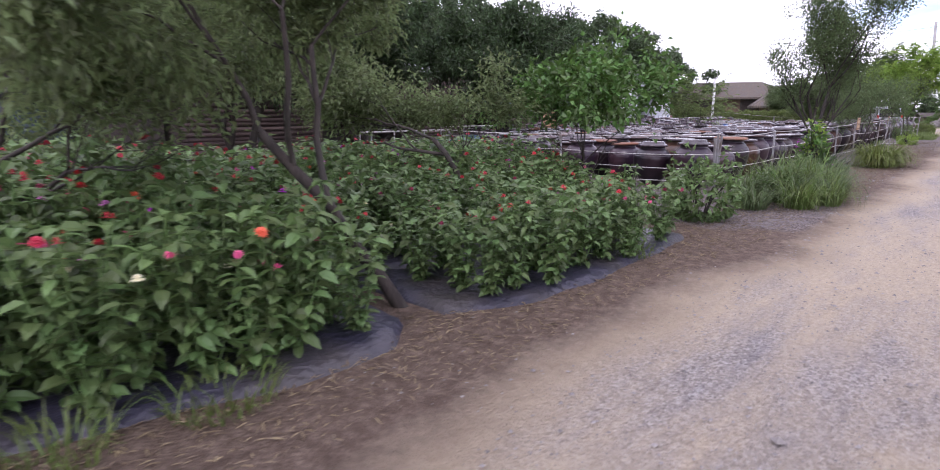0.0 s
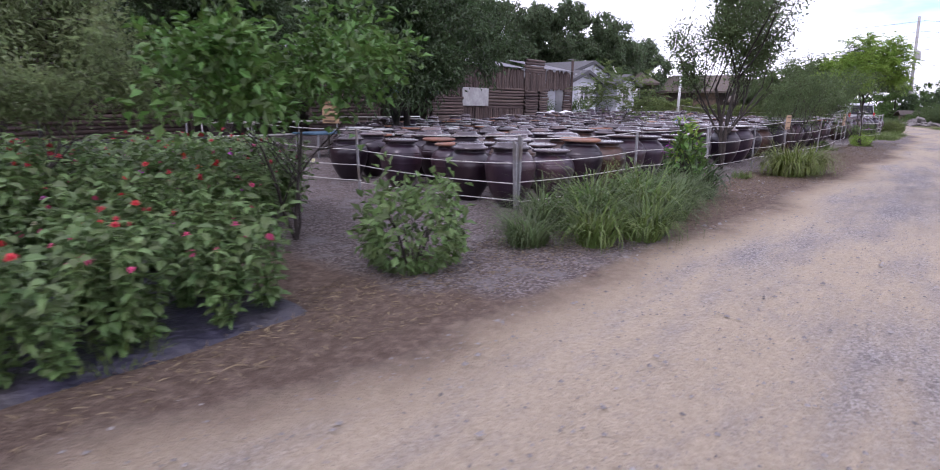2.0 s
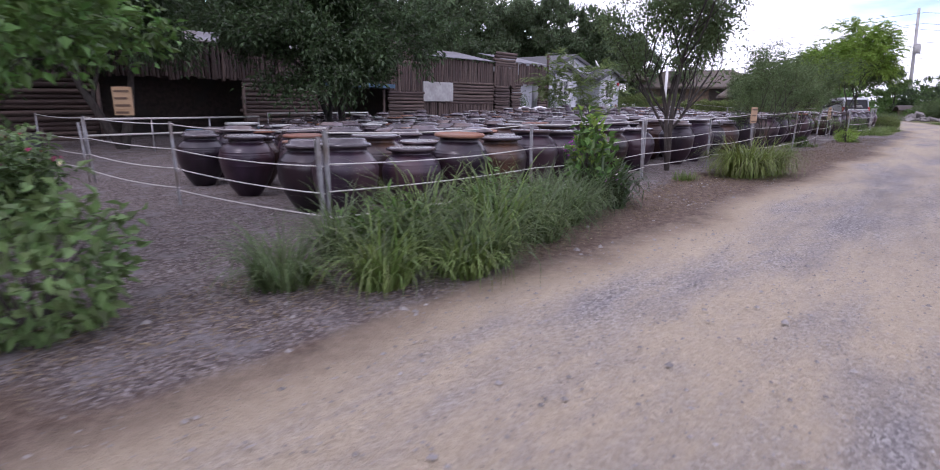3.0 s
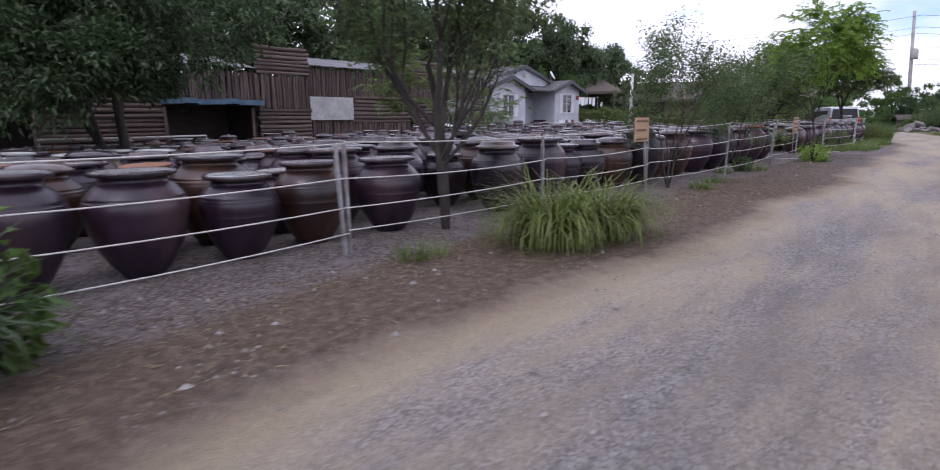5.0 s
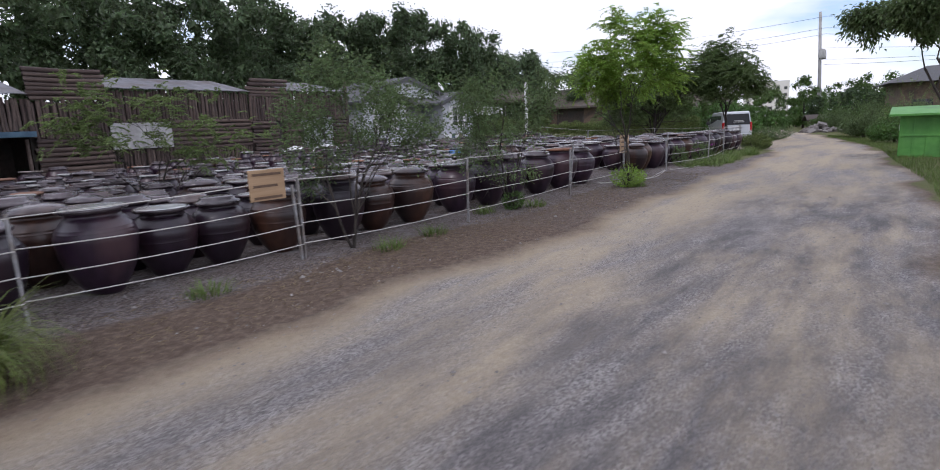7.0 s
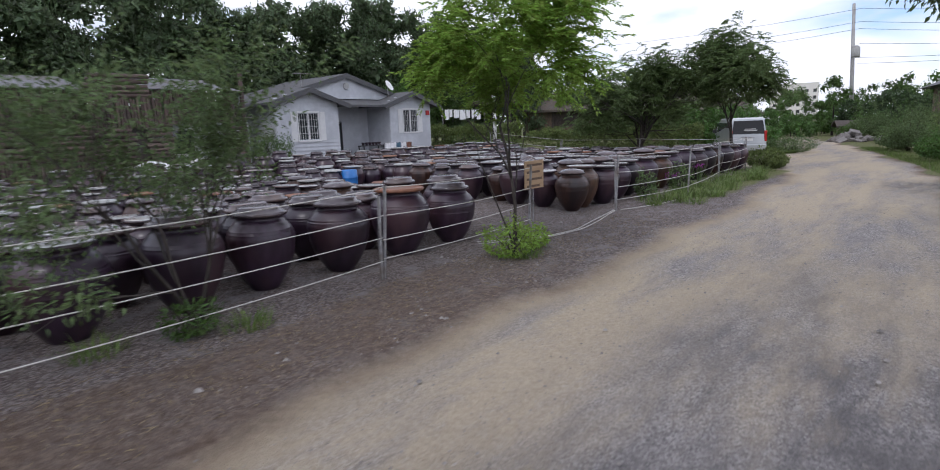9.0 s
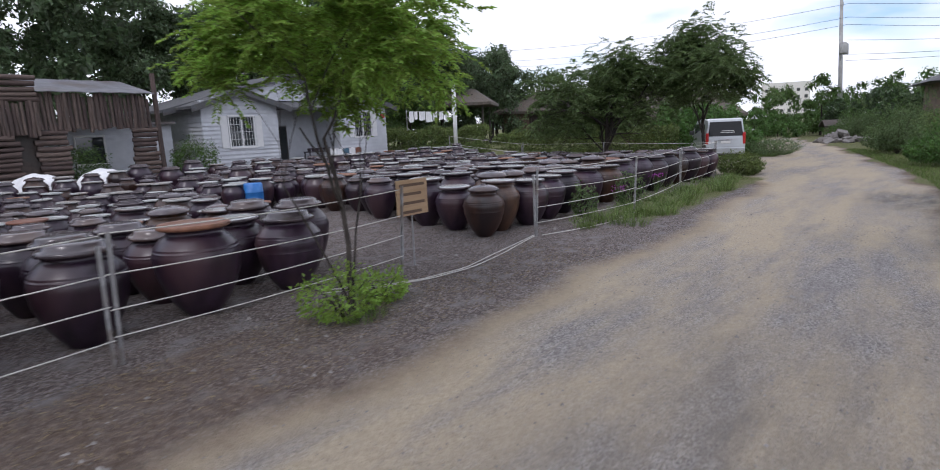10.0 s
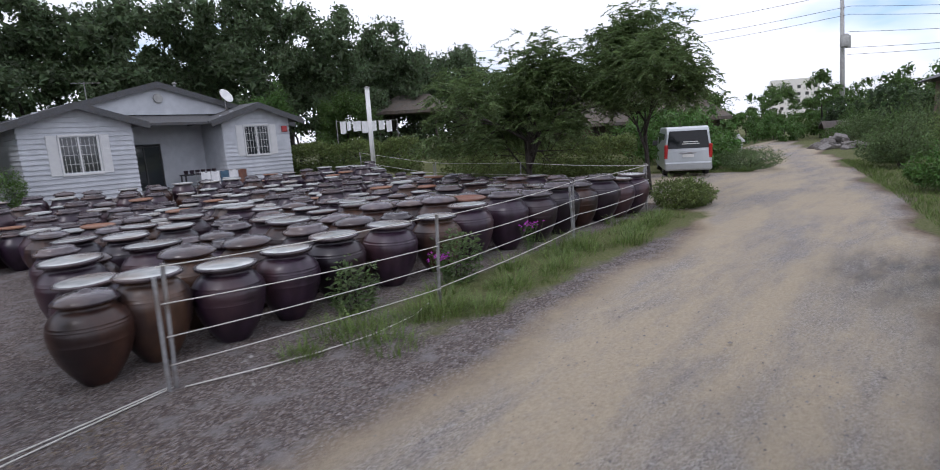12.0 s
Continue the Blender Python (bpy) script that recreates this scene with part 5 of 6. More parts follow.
def outbuilding():
    """A low lean-to of lapped white boards behind the log wall's opening."""
    t = thing("outbuilding", PLAN @ pose(0, 0, 0), "low white-boarded lean-to behind the log wall", "shed")
    D0, s0, s1, zt = 21.6, 28.2, 34.6, 3.1
    part("wall", Mesh().box(s0, s1, D0 + 0.05, D0 + 0.15, 0.2, zt), M["siding"], t)
    z = 0.3
    while z < zt - 0.05:
        for a, b in ((s0, 30.6), (31.8, s1)) if 1.45 < z < 2.55 else ((s0, s1),):
            part("board", Mesh().add([(a, D0 + 0.0, z), (b, D0 + 0.0, z), (b, D0 + 0.045, z + 0.2), (a, D0 + 0.045, z + 0.2), (a, D0 + 0.06, z), (b, D0 + 0.06, z)], [(0, 1, 2, 3), (0, 4, 5, 1)]), M["siding"], t)
        z += 0.2
    w = part("window", Mesh().block(30.6, 31.8, D0 - 0.02, D0 + 0.06, 2.6, 2.7, 0.006).block(30.6, 31.8, D0 - 0.03, D0 + 0.06, 1.4, 1.5, 0.006).block(30.6, 30.68, D0 - 0.02, D0 + 0.06, 1.5, 2.6, 0.006).block(31.72, 31.8, D0 - 0.02, D0 + 0.06, 1.5, 2.6, 0.006), M["trim"], t, "white window frame")
    part("pane", Mesh().box(30.68, 31.72, D0 + 0.02, D0 + 0.045, 1.5, 2.6), M["glass"], w)
    part("roof", Mesh().block(s0 - 0.2, s1 + 0.1, D0 - 0.3, D0 + 3.0, zt, zt + 0.1, 0.01), M["sheet_metal"], t)


outbuilding()


def satellite_dish():
    t = thing("satellite_dish", at(44.45, 21.6, 4.62), "white satellite dish on the roof", "dish")
    a = np.linspace(0, 1, 7)
    part("reflector", Mesh().lathe([(0.38 * x, 0.12 * x * x) for x in a] + [(0.37, 0.125), (0.0, 0.02)], 18, pose(0, 0, 0.45, 60, 0, 20)), M["trim"], t, shade=True)
    part("mast", Mesh().tube([(0, 0.05, -0.4), (0, 0.05, 0.45)], 0.025, 6), M["steel"], t)


satellite_dish()


def chimney_pipe():
    t = thing("flue_pipe", at(43.05, 23.9, 5.12), "thin metal flue pipe on the roof", "pipe")
    part("pipe", Mesh().tube([(0, 0, -0.5), (0, 0, 0.75)], 0.06, 8), M["steel"], t)
    part("cap", Mesh().lathe([(0.0, 0.12), (0.12, 0.04), (0.12, 0.0)], 10, pose(0, 0, 0.75)), M["steel"], t)


def antenna():
    t = thing("antenna", at(38.75, 22.7, 4.72), "thin television antenna on the roof", "antenna")
    part("mast", Mesh().tube([(0, 0, -0.6), (0, 0, 1.0)], 0.018, 5), M["steel"], t)
    b = Mesh().tube([(-0.5, 0, 0.95), (0.6, 0, 1.0)], 0.012, 4)
    for q in np.linspace(-0.4, 0.55, 6):
        b.tube([(q, -0.25, 0.97), (q, 0.25, 0.97)], 0.007, 4)
    part("boom", b, M["steel"], t)


chimney_pipe()
antenna()


def lamp_pole():
    t = thing("pole", at(50.0, 17.3, 0.75), "plain white pole behind the jar yard", "pole")
    part("shaft", Mesh().tube([(0, 0, -0.3), (0, 0, 4.45)], (0.13, 0.12), 10), M["trim"], t, shade=True)
    part("cap", Mesh().lathe([(0, 0.1), (0.16, 0.06), (0.16, 0), (0, 0)], 10, pose(0, 0, 4.45)), M["concrete"], t)


lamp_pole()

# ---------------- van ----------------


def van(s, d, turn):
    t = thing("van", at(s, d, 0.0, turn) @ Matrix.Diagonal((1.2, 1.07, 1.15, 1.0)), "silver passenger van parked on gravel beside the hedge", "van")
    L, Wd, H = 5.1, 1.96, 2.0
    prof = [(0.02, 0.42), (0.0, 0.62), (0.03, 1.05), (0.18, 1.72), (0.32, 1.93), (0.6, 2.0), (3.2, 1.98), (3.55, 1.9), (4.35, 1.25), (5.0, 1.0), (5.1, 0.65), (5.05, 0.35), (4.5, 0.28), (0.5, 0.28), (0.1, 0.32)]
    m = Mesh()
    n = len(prof)
    rows = []
    for y, inset, k in ((-1.0, 0.06, 0.97), (-0.97, 0.0, 1.0), (0.97, 0.0, 1.0), (1.0, 0.06, 0.97)):
        rows.append([(x + (inset if x < 2 else -inset), y * Wd / 2 * (0.9 if z > 1.5 else 1.0) if z > 1.2 else y * Wd / 2, 0.28 + (z - 0.28) * k) for x, z in prof])
    m.add(np.array(rows).reshape(-1, 3), [(i * n + j, i * n + (j + 1) % n, (i + 1) * n + (j + 1) % n, (i + 1) * n + j) for i in range(3) for j in range(n)] + [tuple(range(n)), tuple(3 * n + j for j in range(n))[::-1]])
    part("body", m, M["van_paint"], t)
    part("rear_window", Mesh().add([(0.03, -0.86, 1.14), (0.03, 0.86, 1.14), (0.185, 0.77, 1.84), (0.185, -0.77, 1.84), (0.06, -0.86, 1.14), (0.06, 0.86, 1.14), (0.215, 0.77, 1.84), (0.215, -0.77, 1.84)], [(0, 3, 2, 1), (0, 1, 5, 4), (3, 7, 6, 2)]), M["tinted_glass"], t, "dark tinted rear window")
    part("window_sticker", Mesh().box(0.04, 0.07, -0.45, 0.25, 1.3, 1.33).box(0.055, 0.085, -0.4, 0.2, 1.38, 1.41), M["trim"], t)
    for y in (-1, 1):
        part("tail_light", Mesh().block(0.0, 0.14, y * 0.905 - 0.075, y * 0.905 + 0.075, 0.72, 1.3, 0.03), M["red_lens"], t, "red tail light")
        part("side_window", Mesh().box(0.7, 4.0, y * 0.885 - 0.01, y * 0.885 + 0.045, 1.22, 1.74), M["glass"], t, "dark side window")
        mirror = part("wing_mirror", Mesh().block(3.75, 3.9, y * 1.1 - 0.12, y * 1.1 + 0.12, 1.15, 1.38, 0.03), M["plastic_black"], t)
        for x in (0.95, 4.1):
            w = part("wheel", Mesh().lathe([(0.2, -0.1), (0.31, -0.11), (0.335, -0.07), (0.335, 0.07), (0.31, 0.11), (0.2, 0.1)], 20, pose(x, y * 0.86, 0.335, 90)), M["rubber"], t, "black tyre", shade=True)
            part("rim", Mesh().lathe([(0.0, 0.06), (0.08, 0.07), (0.2, 0.095), (0.21, 0.07)], 16, pose(x, y * 0.86, 0.335, -90 * y)), M["steel"], w)
    part("bumper", Mesh().block(-0.07, 0.16, -0.97, 0.97, 0.25, 0.6, 0.06), M["van_paint"], t)
    part("number_plate", Mesh().block(-0.015, 0.02, -0.24, 0.24, 0.78, 0.9, 0.005).box(-0.02, -0.012, -0.17, 0.17, 0.815, 0.865), M["trim"], t, "pale plate with a plain bar")
    part("door_handle", Mesh().block(-0.03, 0.03, -0.35, 0.35, 0.93, 0.98, 0.01), M["steel"], t)


van(56.9, 3.05, 26)


# ---------------- green shed ----------------


def green_shed(s, d, turn):
    t = thing("shed", at(s, d, 0, turn), "small bright green painted shed by the lane", "shed")
    w, dp = 2.6, 1.8
    b = Mesh()
    for x0, x1, y0, y1 in ((0, w, 0, 0.06), (0, 0.06, 0.06, dp), (w - 0.06, w, 0.06, dp), (0.06, w - 0.06, dp - 0.06, dp)):
        b.box(x0, x1, y0, y1, 0, 1.7)
    part("wall", b, M["green_paint"], t)
    bars = Mesh()
    for x in np.arange(0.0, w + 0.01, 0.433):
        bars.block(x - 0.025, x + 0.025, -0.035, 0.0, 0, 1.7, 0.005)
    for y in np.arange(0.2, dp, 0.4):
        bars.block(-0.035, 0.0, y - 0.025, y + 0.025, 0, 1.7, 0.005)
    bars.block(-0.03, w, -0.04, -0.002, 0.85, 0.92, 0.005)
    part("battens", bars, M["green_paint"], t)
    part("roof", Mesh().add([(-0.4, -0.45, 1.68), (w + 0.3, -0.45, 1.68), (w + 0.3, dp + 0.3, 1.98), (-0.4, dp + 0.3, 1.98), (-0.4, -0.45, 1.76), (w + 0.3, -0.45, 1.76), (w + 0.3, dp + 0.3, 2.06), (-0.4, dp + 0.3, 2.06)], [(3, 2, 1, 0), (4, 5, 6, 7), (0, 1, 5, 4), (1, 2, 6, 5), (2, 3, 7, 6), (3, 0, 4, 7)]), M["green_paint"], t)
    part("notice", Mesh().block(-0.05, -0.035, 0.15, 0.4, 1.05, 1.35, 0.002), M["trim"], t, "small white notice")


green_shed(40.0, -6.95, -90)


# ---------------- power pole and cables ----------------


def power_pole():
    t = thing("power_pole", at(100, 2.5, 0) @ pose(0, 0, 0, -3.0) @ Matrix.Scale(1.1, 4), "tall concrete power pole with transformers", "pole")
    part("shaft", Mesh().tube([(0, 0, -0.3), (0, 0, 13.5)], (0.24, 0.15), 10), M["concrete"], t, shade=True)
    for x in (-0.5, 0.5):
        can = Mesh().lathe([(0, -0.55), (0.33, -0.55), (0.36, -0.5), (0.36, 0.45), (0.3, 0.55), (0, 0.6)], 14, pose(x * 1.2, -0.25, 8.6))
        part("transformer", can, M["concrete"], t, "grey transformer can", shade=True)
    for z, ln in ((12.9, 1.1), (11.6, 0.9), (10.9, 0.6), (7.3, 0.5)):
        part("cross_arm", Mesh().block(-0.1, ln, -0.06, 0.06, z, z + 0.12, 0.01), M["steel"], t)
    ins = Mesh()
    for x, z in ((0.5, 11.75), (0.8, 11.75), (0.4, 11.0), (0.95, 13.05), (0.2, 13.05)):
        ins.lathe([(0.05, 0), (0.09, 0.04), (0.05, 0.1), (0.09, 0.14), (0.04, 0.22), (0, 0.22)], 8, pose(x, 0, z))
    part("insulators", ins, M["plastic_black"], t)


power_pole()


def cable(a, b, sag, label="black sagging overhead power cable"):
    q = np.linspace(0, 1, 14)
    p = np.outer(1 - q, a) + np.outer(q, b)
    p[:, 2] -= sag * 4 * q * (1 - q)
    thing("cable", PLAN, label, "cable", "overhead cables", mesh=Mesh().tube(p, 0.02, 4), mat=M["wire"])


for dz, sg in ((12.9, 1.5), (11.6, 1.6), (10.9, 1.7)):
    cable((100, 2.5, dz * 1.1), (86, 60, dz + 1.5), sg)
    cable((100, 2.5, dz * 1.1), (125, -45, dz + 2.0), sg)
for dz in (9.4, 8.0, 7.4):
    cable((100, 2.5, dz * 1.1), (97, -34, dz - 0.5 + (9 - dz)), 0.8)

# ---------------- far end of the lane ----------------


def hut():
    t = thing("hut", at(91, 2.4, 0, 15), "low earthen hut with a dark tiled roof", "hut")
    part("wall", Mesh().block(0, 3.0, -2.2, 0, 0, 1.1, 0.02), M["plaster"], t)
    m = Mesh()
    q = np.linspace(-1, 1, 9)
    for i in range(8):
        z0, z1 = 1.75 - 0.6 * abs(q[i]) ** 1.6, 1.75 - 0.6 * abs(q[i + 1]) ** 1.6
        m.add([(1.5 + q[i] * 2.1, -2.7, z0), (1.5 + q[i + 1] * 2.1, -2.7, z1), (1.5 + q[i + 1] * 2.1, 0.5, z1), (1.5 + q[i] * 2.1, 0.5, z0), (1.5 + q[i] * 2.1, -2.7, z0 - 0.15), (1.5 + q[i + 1] * 2.1, -2.7, z1 - 0.15), (1.5 + q[i + 1] * 2.1, 0.5, z1 - 0.15), (1.5 + q[i] * 2.1, 0.5, z0 - 0.15)], [(0, 1, 2, 3), (7, 6, 5, 4), (0, 4, 5, 1), (3, 2, 6, 7)])
    part("roof", m, M["dark_wood"], t)


hut()


def rubble():
    r = np.random.default_rng(77)
    t = thing("rubble_pile", at(78.6, 0.0, 0), "heap of grey rubble and timber beside the lane", "rubble")
    for i in range(46):
        x, y = r.normal(0, 1.1), r.normal(0, 1.0)
        z = max(0.0, 0.7 * math.exp(-(x * x + y * y) / 1.6)) * r.uniform(0.2, 1)
        a = r.uniform(0.12, 0.3)
        part("stone", Mesh().block(-a, a * r.uniform(0.6, 2.4), -a, a, -a * 0.6, a * 0.6, a * 0.15), M["stone"], t, m=pose(x, y, z + a * 0.3, r.uniform(-30, 30), r.uniform(-30, 30), r.uniform(0, 360)))


rubble()


def stone_lantern():
    t = thing("stone_lantern", at(76.21, 6.11, 0), "small pale stone lantern by the lane", "lantern")
    part("base", Mesh().block(-0.25, 0.25, -0.25, 0.25, 0, 0.75, 0.03), M["concrete"], t)
    part("cap", Mesh().lathe([(0.5, 0.75), (0.46, 0.85), (0.2, 1.1), (0.12, 1.15), (0.12, 1.25), (0.0, 1.35)], 6), M["concrete"], t)


stone_lantern()


def thatched(name, s, d, w, dp, wall, ridge, turn, label, open_sides=False, z=0.3):
    t = thing(name, at(s, d, z, turn), label, "building")
    m = Mesh()
    o = 0.9
    e, k = wall - 0.25, w * 0.22
    v = [(-w / 2 - o, -dp / 2 - o, e), (w / 2 + o, -dp / 2 - o, e), (w / 2 + o, dp / 2 + o, e), (-w / 2 - o, dp / 2 + o, e), (-w / 2 + k, 0, ridge), (w / 2 - k, 0, ridge)]
    v += [(a, b, c - 0.25) for a, b, c in v[:4]]
    m.add(v, [(0, 1, 5, 4), (1, 2, 5), (2, 3, 4, 5), (3, 0, 4), (6, 7, 1, 0), (7, 8, 2, 1), (8, 9, 3, 2), (9, 6, 0, 3), (9, 8, 7, 6)])
    part("roof", m, M["thatch"], t)
    if open_sides:
        for x in (-w / 2, w / 2):
            for y in (-dp / 2, dp / 2):
                part("post", Mesh().tube([(x, y, -0.3), (x, y, wall)], 0.09, 7), M["dark_wood"], t, shade=True)
        part("deck", Mesh().block(-w / 2, w / 2, -dp / 2, dp / 2, 0.25, 0.4, 0.02), M["dark_wood"], t)
    else:
        b = Mesh()
        for i in range(5):
            x0 = -w / 2 + w * i / 5
            b.box(x0 + 0.1, x0 + w / 5 - 0.1, -dp / 2, dp / 2, -0.3, wall if i % 2 == 0 else wall * 0.45)
        part("wall", b, M["plaster"], t)
        part("doorway", Mesh().box(-w / 2 + 0.15, w / 2 - 0.15, -dp / 2 + 0.3, dp / 2 - 0.3, -0.3, wall - 0.05), M["dark_wood"], t)
        for i in range(6):
            x = -w / 2 + w * i / 5
            part("pillar", Mesh().block(x - 0.1, x + 0.1, -dp / 2 - 0.08, -dp / 2 + 0.12, -0.3, wall, 0.01), M["dark_wood"], t)


thatched("thatched_house", 81.0, 25.7, 16, 6, 4.0, 6.1, -68, "long thatched house with ochre walls behind the garden")
thatched("pavilion", 66.0, 30.3, 5.0, 5.0, 4.1, 5.3, -60, "open garden pavilion with a thatched roof", True, z=0.9)
thatched("thatched_house", 77.64, 14.44, 12, 6, 2.7, 5.2, -70, "thatched house with dark posts behind the trees")


def far_building(name, s, d, w, dp, h, label, turn=0, roof=True, wall="far_wall"):
    t = thing(name, at(s, d, 0, turn), label, "building")
    part("wall", Mesh().box(-w / 2, w / 2, -dp / 2, dp / 2, 0, h), M[wall], t)
    if roof:
        part("roof", Mesh().add([(-w / 2 - 1, -dp / 2 - 1, h), (w / 2 + 1, -dp / 2 - 1, h), (w / 2 + 1, dp / 2 + 1, h), (-w / 2 - 1, dp / 2 + 1, h), (-w / 4, 0, h * 1.35), (w / 4, 0, h * 1.35)], [(0, 1, 5, 4), (1, 2, 5), (2, 3, 4, 5), (3, 0, 4), (3, 2, 1, 0)]), M["shingle"], t)
    k = int(w // 3)
    for i in range(k):
        for j in range(max(1, int(h // 3.2))):
            x, z = -w / 2 + (i + 0.5) * w / k, 1.2 + j * 3.2
            part("window", Mesh().box(x - 0.7, x + 0.7, -dp / 2 - 0.06, -dp / 2 + 0.02, z, z + 1.5), M["glass"], t)


far_building("office_block", 340, 53.5, 20, 14, 18.5, "pale flat-roofed block far beyond the trees", -75, False)
far_building("country_house", 75.0, -10.2, 9, 7, 4.1, "two-storey brown house with a dark hipped roof among trees", -80, wall="plaster")

# ---------------- fence line things ----------------


def notice_board(s, d, z, w, h, turn, lines):
    t = thing("notice_board", at(s, d, z, turn), "plain wooden notice board tied to the rope fence", "sign")
    part("board", Mesh().block(-w / 2, w / 2, -0.012, 0.012, 0, h, 0.004), M["board"], t)
    b = Mesh()
    for i in range(lines):
        zz = h * (0.85 - 0.75 * i / max(1, lines - 1))
        b.box(-w * 0.4, w * (0.4 - 0.12 * (i % 2)), -0.018, -0.0115, zz - h * 0.04, zz + h * 0.04)
    part("writing", b, M["ink"], t, "dark lines of unreadable writing")


notice_board(15.3, 0.08, 1.03, 0.58, 0.45, 0, 3)
notice_board(29.4, 0.5, 0.88, 0.72, 0.6, 0, 4)
cable_tie = thing("notice_stake", at(29.4, 0.53, 0), "thin steel stake holding a notice board", "stake", mesh=Mesh().tube([(0, 0, -0.1), (0, 0, 1.3)], 0.014, 6), mat=M["steel"])


def blue_barrel():
    t = thing("barrel", at(32.0, 10.2, 0), "blue plastic barrel standing among the jars", "barrel")
    part("body", Mesh().lathe([(0, 0), (0.27, 0), (0.29, 0.05), (0.29, 0.3), (0.305, 0.32), (0.29, 0.34), (0.29, 0.6), (0.305, 0.62), (0.29, 0.64), (0.28, 0.88), (0.25, 0.9), (0, 0.9)], 20), M["blue_plastic"], t, shade=True)


blue_barrel()


def sheet_pile(s, d):
    r = np.random.default_rng(9)
    n = 18
    x, y = np.meshgrid(np.linspace(-1, 1, n), np.linspace(-0.8, 0.8, n), indexing="ij")
    z = np.array([[0.75 * max(0, 1 - (a * a + b * b * 1.4)) ** 0.6 + 0.12 * noise.noise(Vector((a * 3, b * 3, 1))) for a, b in zip(p, q)] for p, q in zip(x, y)])
    v = np.stack([x, y, np.maximum(z, -0.02)], -1).reshape(-1, 3)
    i, j = np.meshgrid(np.arange(n - 1), np.arange(n - 1), indexing="ij")
    a = (i * n + j).ravel()
    thing("plastic_sheet", at(s, d, float(rise(s, d))), "crumpled white plastic sheet over a heap by the wall", "sheet", mesh=Mesh().add(v, np.stack([a, a + n, a + n + 1, a + 1], 1).tolist()), mat=M["white_cloth"], shade=False)


sheet_pile(30.4, 17.9)
sheet_pile(28.3, 17.7)


def laundry():
    t = thing("clothes_line", at(54.3, 26.0, 1.8), "clothes line hung with white cloths", "clothes line")
    for x in (0, 5.6):
        part("post", Mesh().tube([(x, 0, -1.15), (x, 0, 2.2)], 0.035, 6), M["steel"], t)
    part("line", Mesh().tube([(0, 0, 2.1), (2.8, 0, 2.04), (5.6, 0, 2.1)], 0.01, 4), M["rope"], t)
    r = np.random.default_rng(19)
    x = 0.3
    while x < 5.0:
        wd, dn = r.uniform(0.3, 0.75), r.uniform(0.5, 0.85)
        q = np.linspace(0, 1, 7)
        v = [(x + wd * a, 0.03 * math.sin(a * 9 + x), z - 0.02 * math.sin(a * 5)) for z in (2.06, 2.06 - dn) for a in q]
        part("cloth", Mesh().add(v, [(k, k + 1, k + 8, k + 7) for k in range(6)]), M["white_cloth"], t)
        x += wd + r.uniform(0.02, 0.3)


laundry()

# ---------------- plants along the verge ----------------


def blades(r, n, spread_, height, width, lean=0.6, seg=5):
    """Arching blades that spring from one foot and fall outwards."""
    m = Mesh()
    for i in range(n):
        g, q = r.uniform(0, 6.28), r.random() ** 0.5
        b = np.array((spread_[0] * q * math.cos(g), spread_[1] * q * math.sin(g), 0))
        g2 = g + r.normal(0, 0.6)
        o = np.array((math.cos(g2), math.sin(g2), 0))
        h = height * r.uniform(0.35, 1.15)
        a0 = r.uniform(0.05, 0.5) * min(1.0, lean)
        a1 = a0 + lean * r.uniform(0.5, 1.9)
        ang = a0 + (a1 - a0) * np.linspace(0, 1, seg) ** 1.4
        st = h * 1.15 / seg * np.stack([np.sin(ang)[:, None] * o + np.cos(ang)[:, None] * (0, 0, 1)], 0)[0]
        c = np.vstack([b, b + np.cumsum(st, 0)])
        c[:, 2] = np.maximum(c[:, 2], 0.02)
        k = np.linspace(0, 1, seg + 1)
        sd_ = np.array((-o[1], o[0], 0))
        w = width * (1 - k ** 1.8)[:, None] / 2 + 0.0006
        v = np.concatenate([c - sd_ * w, c + sd_ * w])
        s = seg + 1
        m.add(v, [(j, j + 1, s + j + 1, s + j) for j in range(seg)])
    return m


def grass_clump(s, d, rx, ry, h, n, leaf, label, seed, width=0.014, lean=0.95):
    r = np.random.default_rng(seed)
    t = thing("grass_clump", at(s, d, float(rise(s, d)) - 0.02), label, "grass")
    part("tuft", blades(r, n, (rx, ry), h, width, lean), M[leaf], t)


for i, (s, d, h) in enumerate(((-0.3, -0.55, 0.8), (0.3, -1.15, 0.9), (0.9, -0.8, 1.15), (1.4, -1.4, 1.05), (2.0, -1.0, 1.25), (2.6, -1.2, 1.05), (0.6, -0.2, 1.0), (1.6, -0.35, 1.3), (3.1, -0.7, 0.95), (2.5, -0.4, 1.1), (1.0, -1.45, 0.8))):
    grass_clump(s, d, 0.24, 0.22, h * 0.85, 260, ("fine_leaf", "grass_blade")[i % 3 == 1], "tall arching green grass clump by the rope fence", 401 + i, 0.018, 1.6)
grass_clump(10.6, -1.1, 0.44, 0.36, 1.08, 1000, "clump_blade", "arching yellow-green grass clump by the rope fence", 415, 0.02, 2.0)
grass_clump(11.3, -1.3, 0.4, 0.34, 1.0, 850, "clump_blade", "arching yellow-green grass clump by the rope fence", 416, 0.02, 2.0)
for i, (s, d, h) in enumerate(((3.5, -0.95, 0.85), (3.9, -0.75, 0.8), (3.75, -0.35, 0.85), (4.3, -0.7, 0.75), (4.5, -0.3, 0.8))):
    grass_clump(s, d, 0.22, 0.2, h, 330, "fine_leaf", "drooping dark green grass clump by the rope fence", 430 + i, 0.018, 1.7)
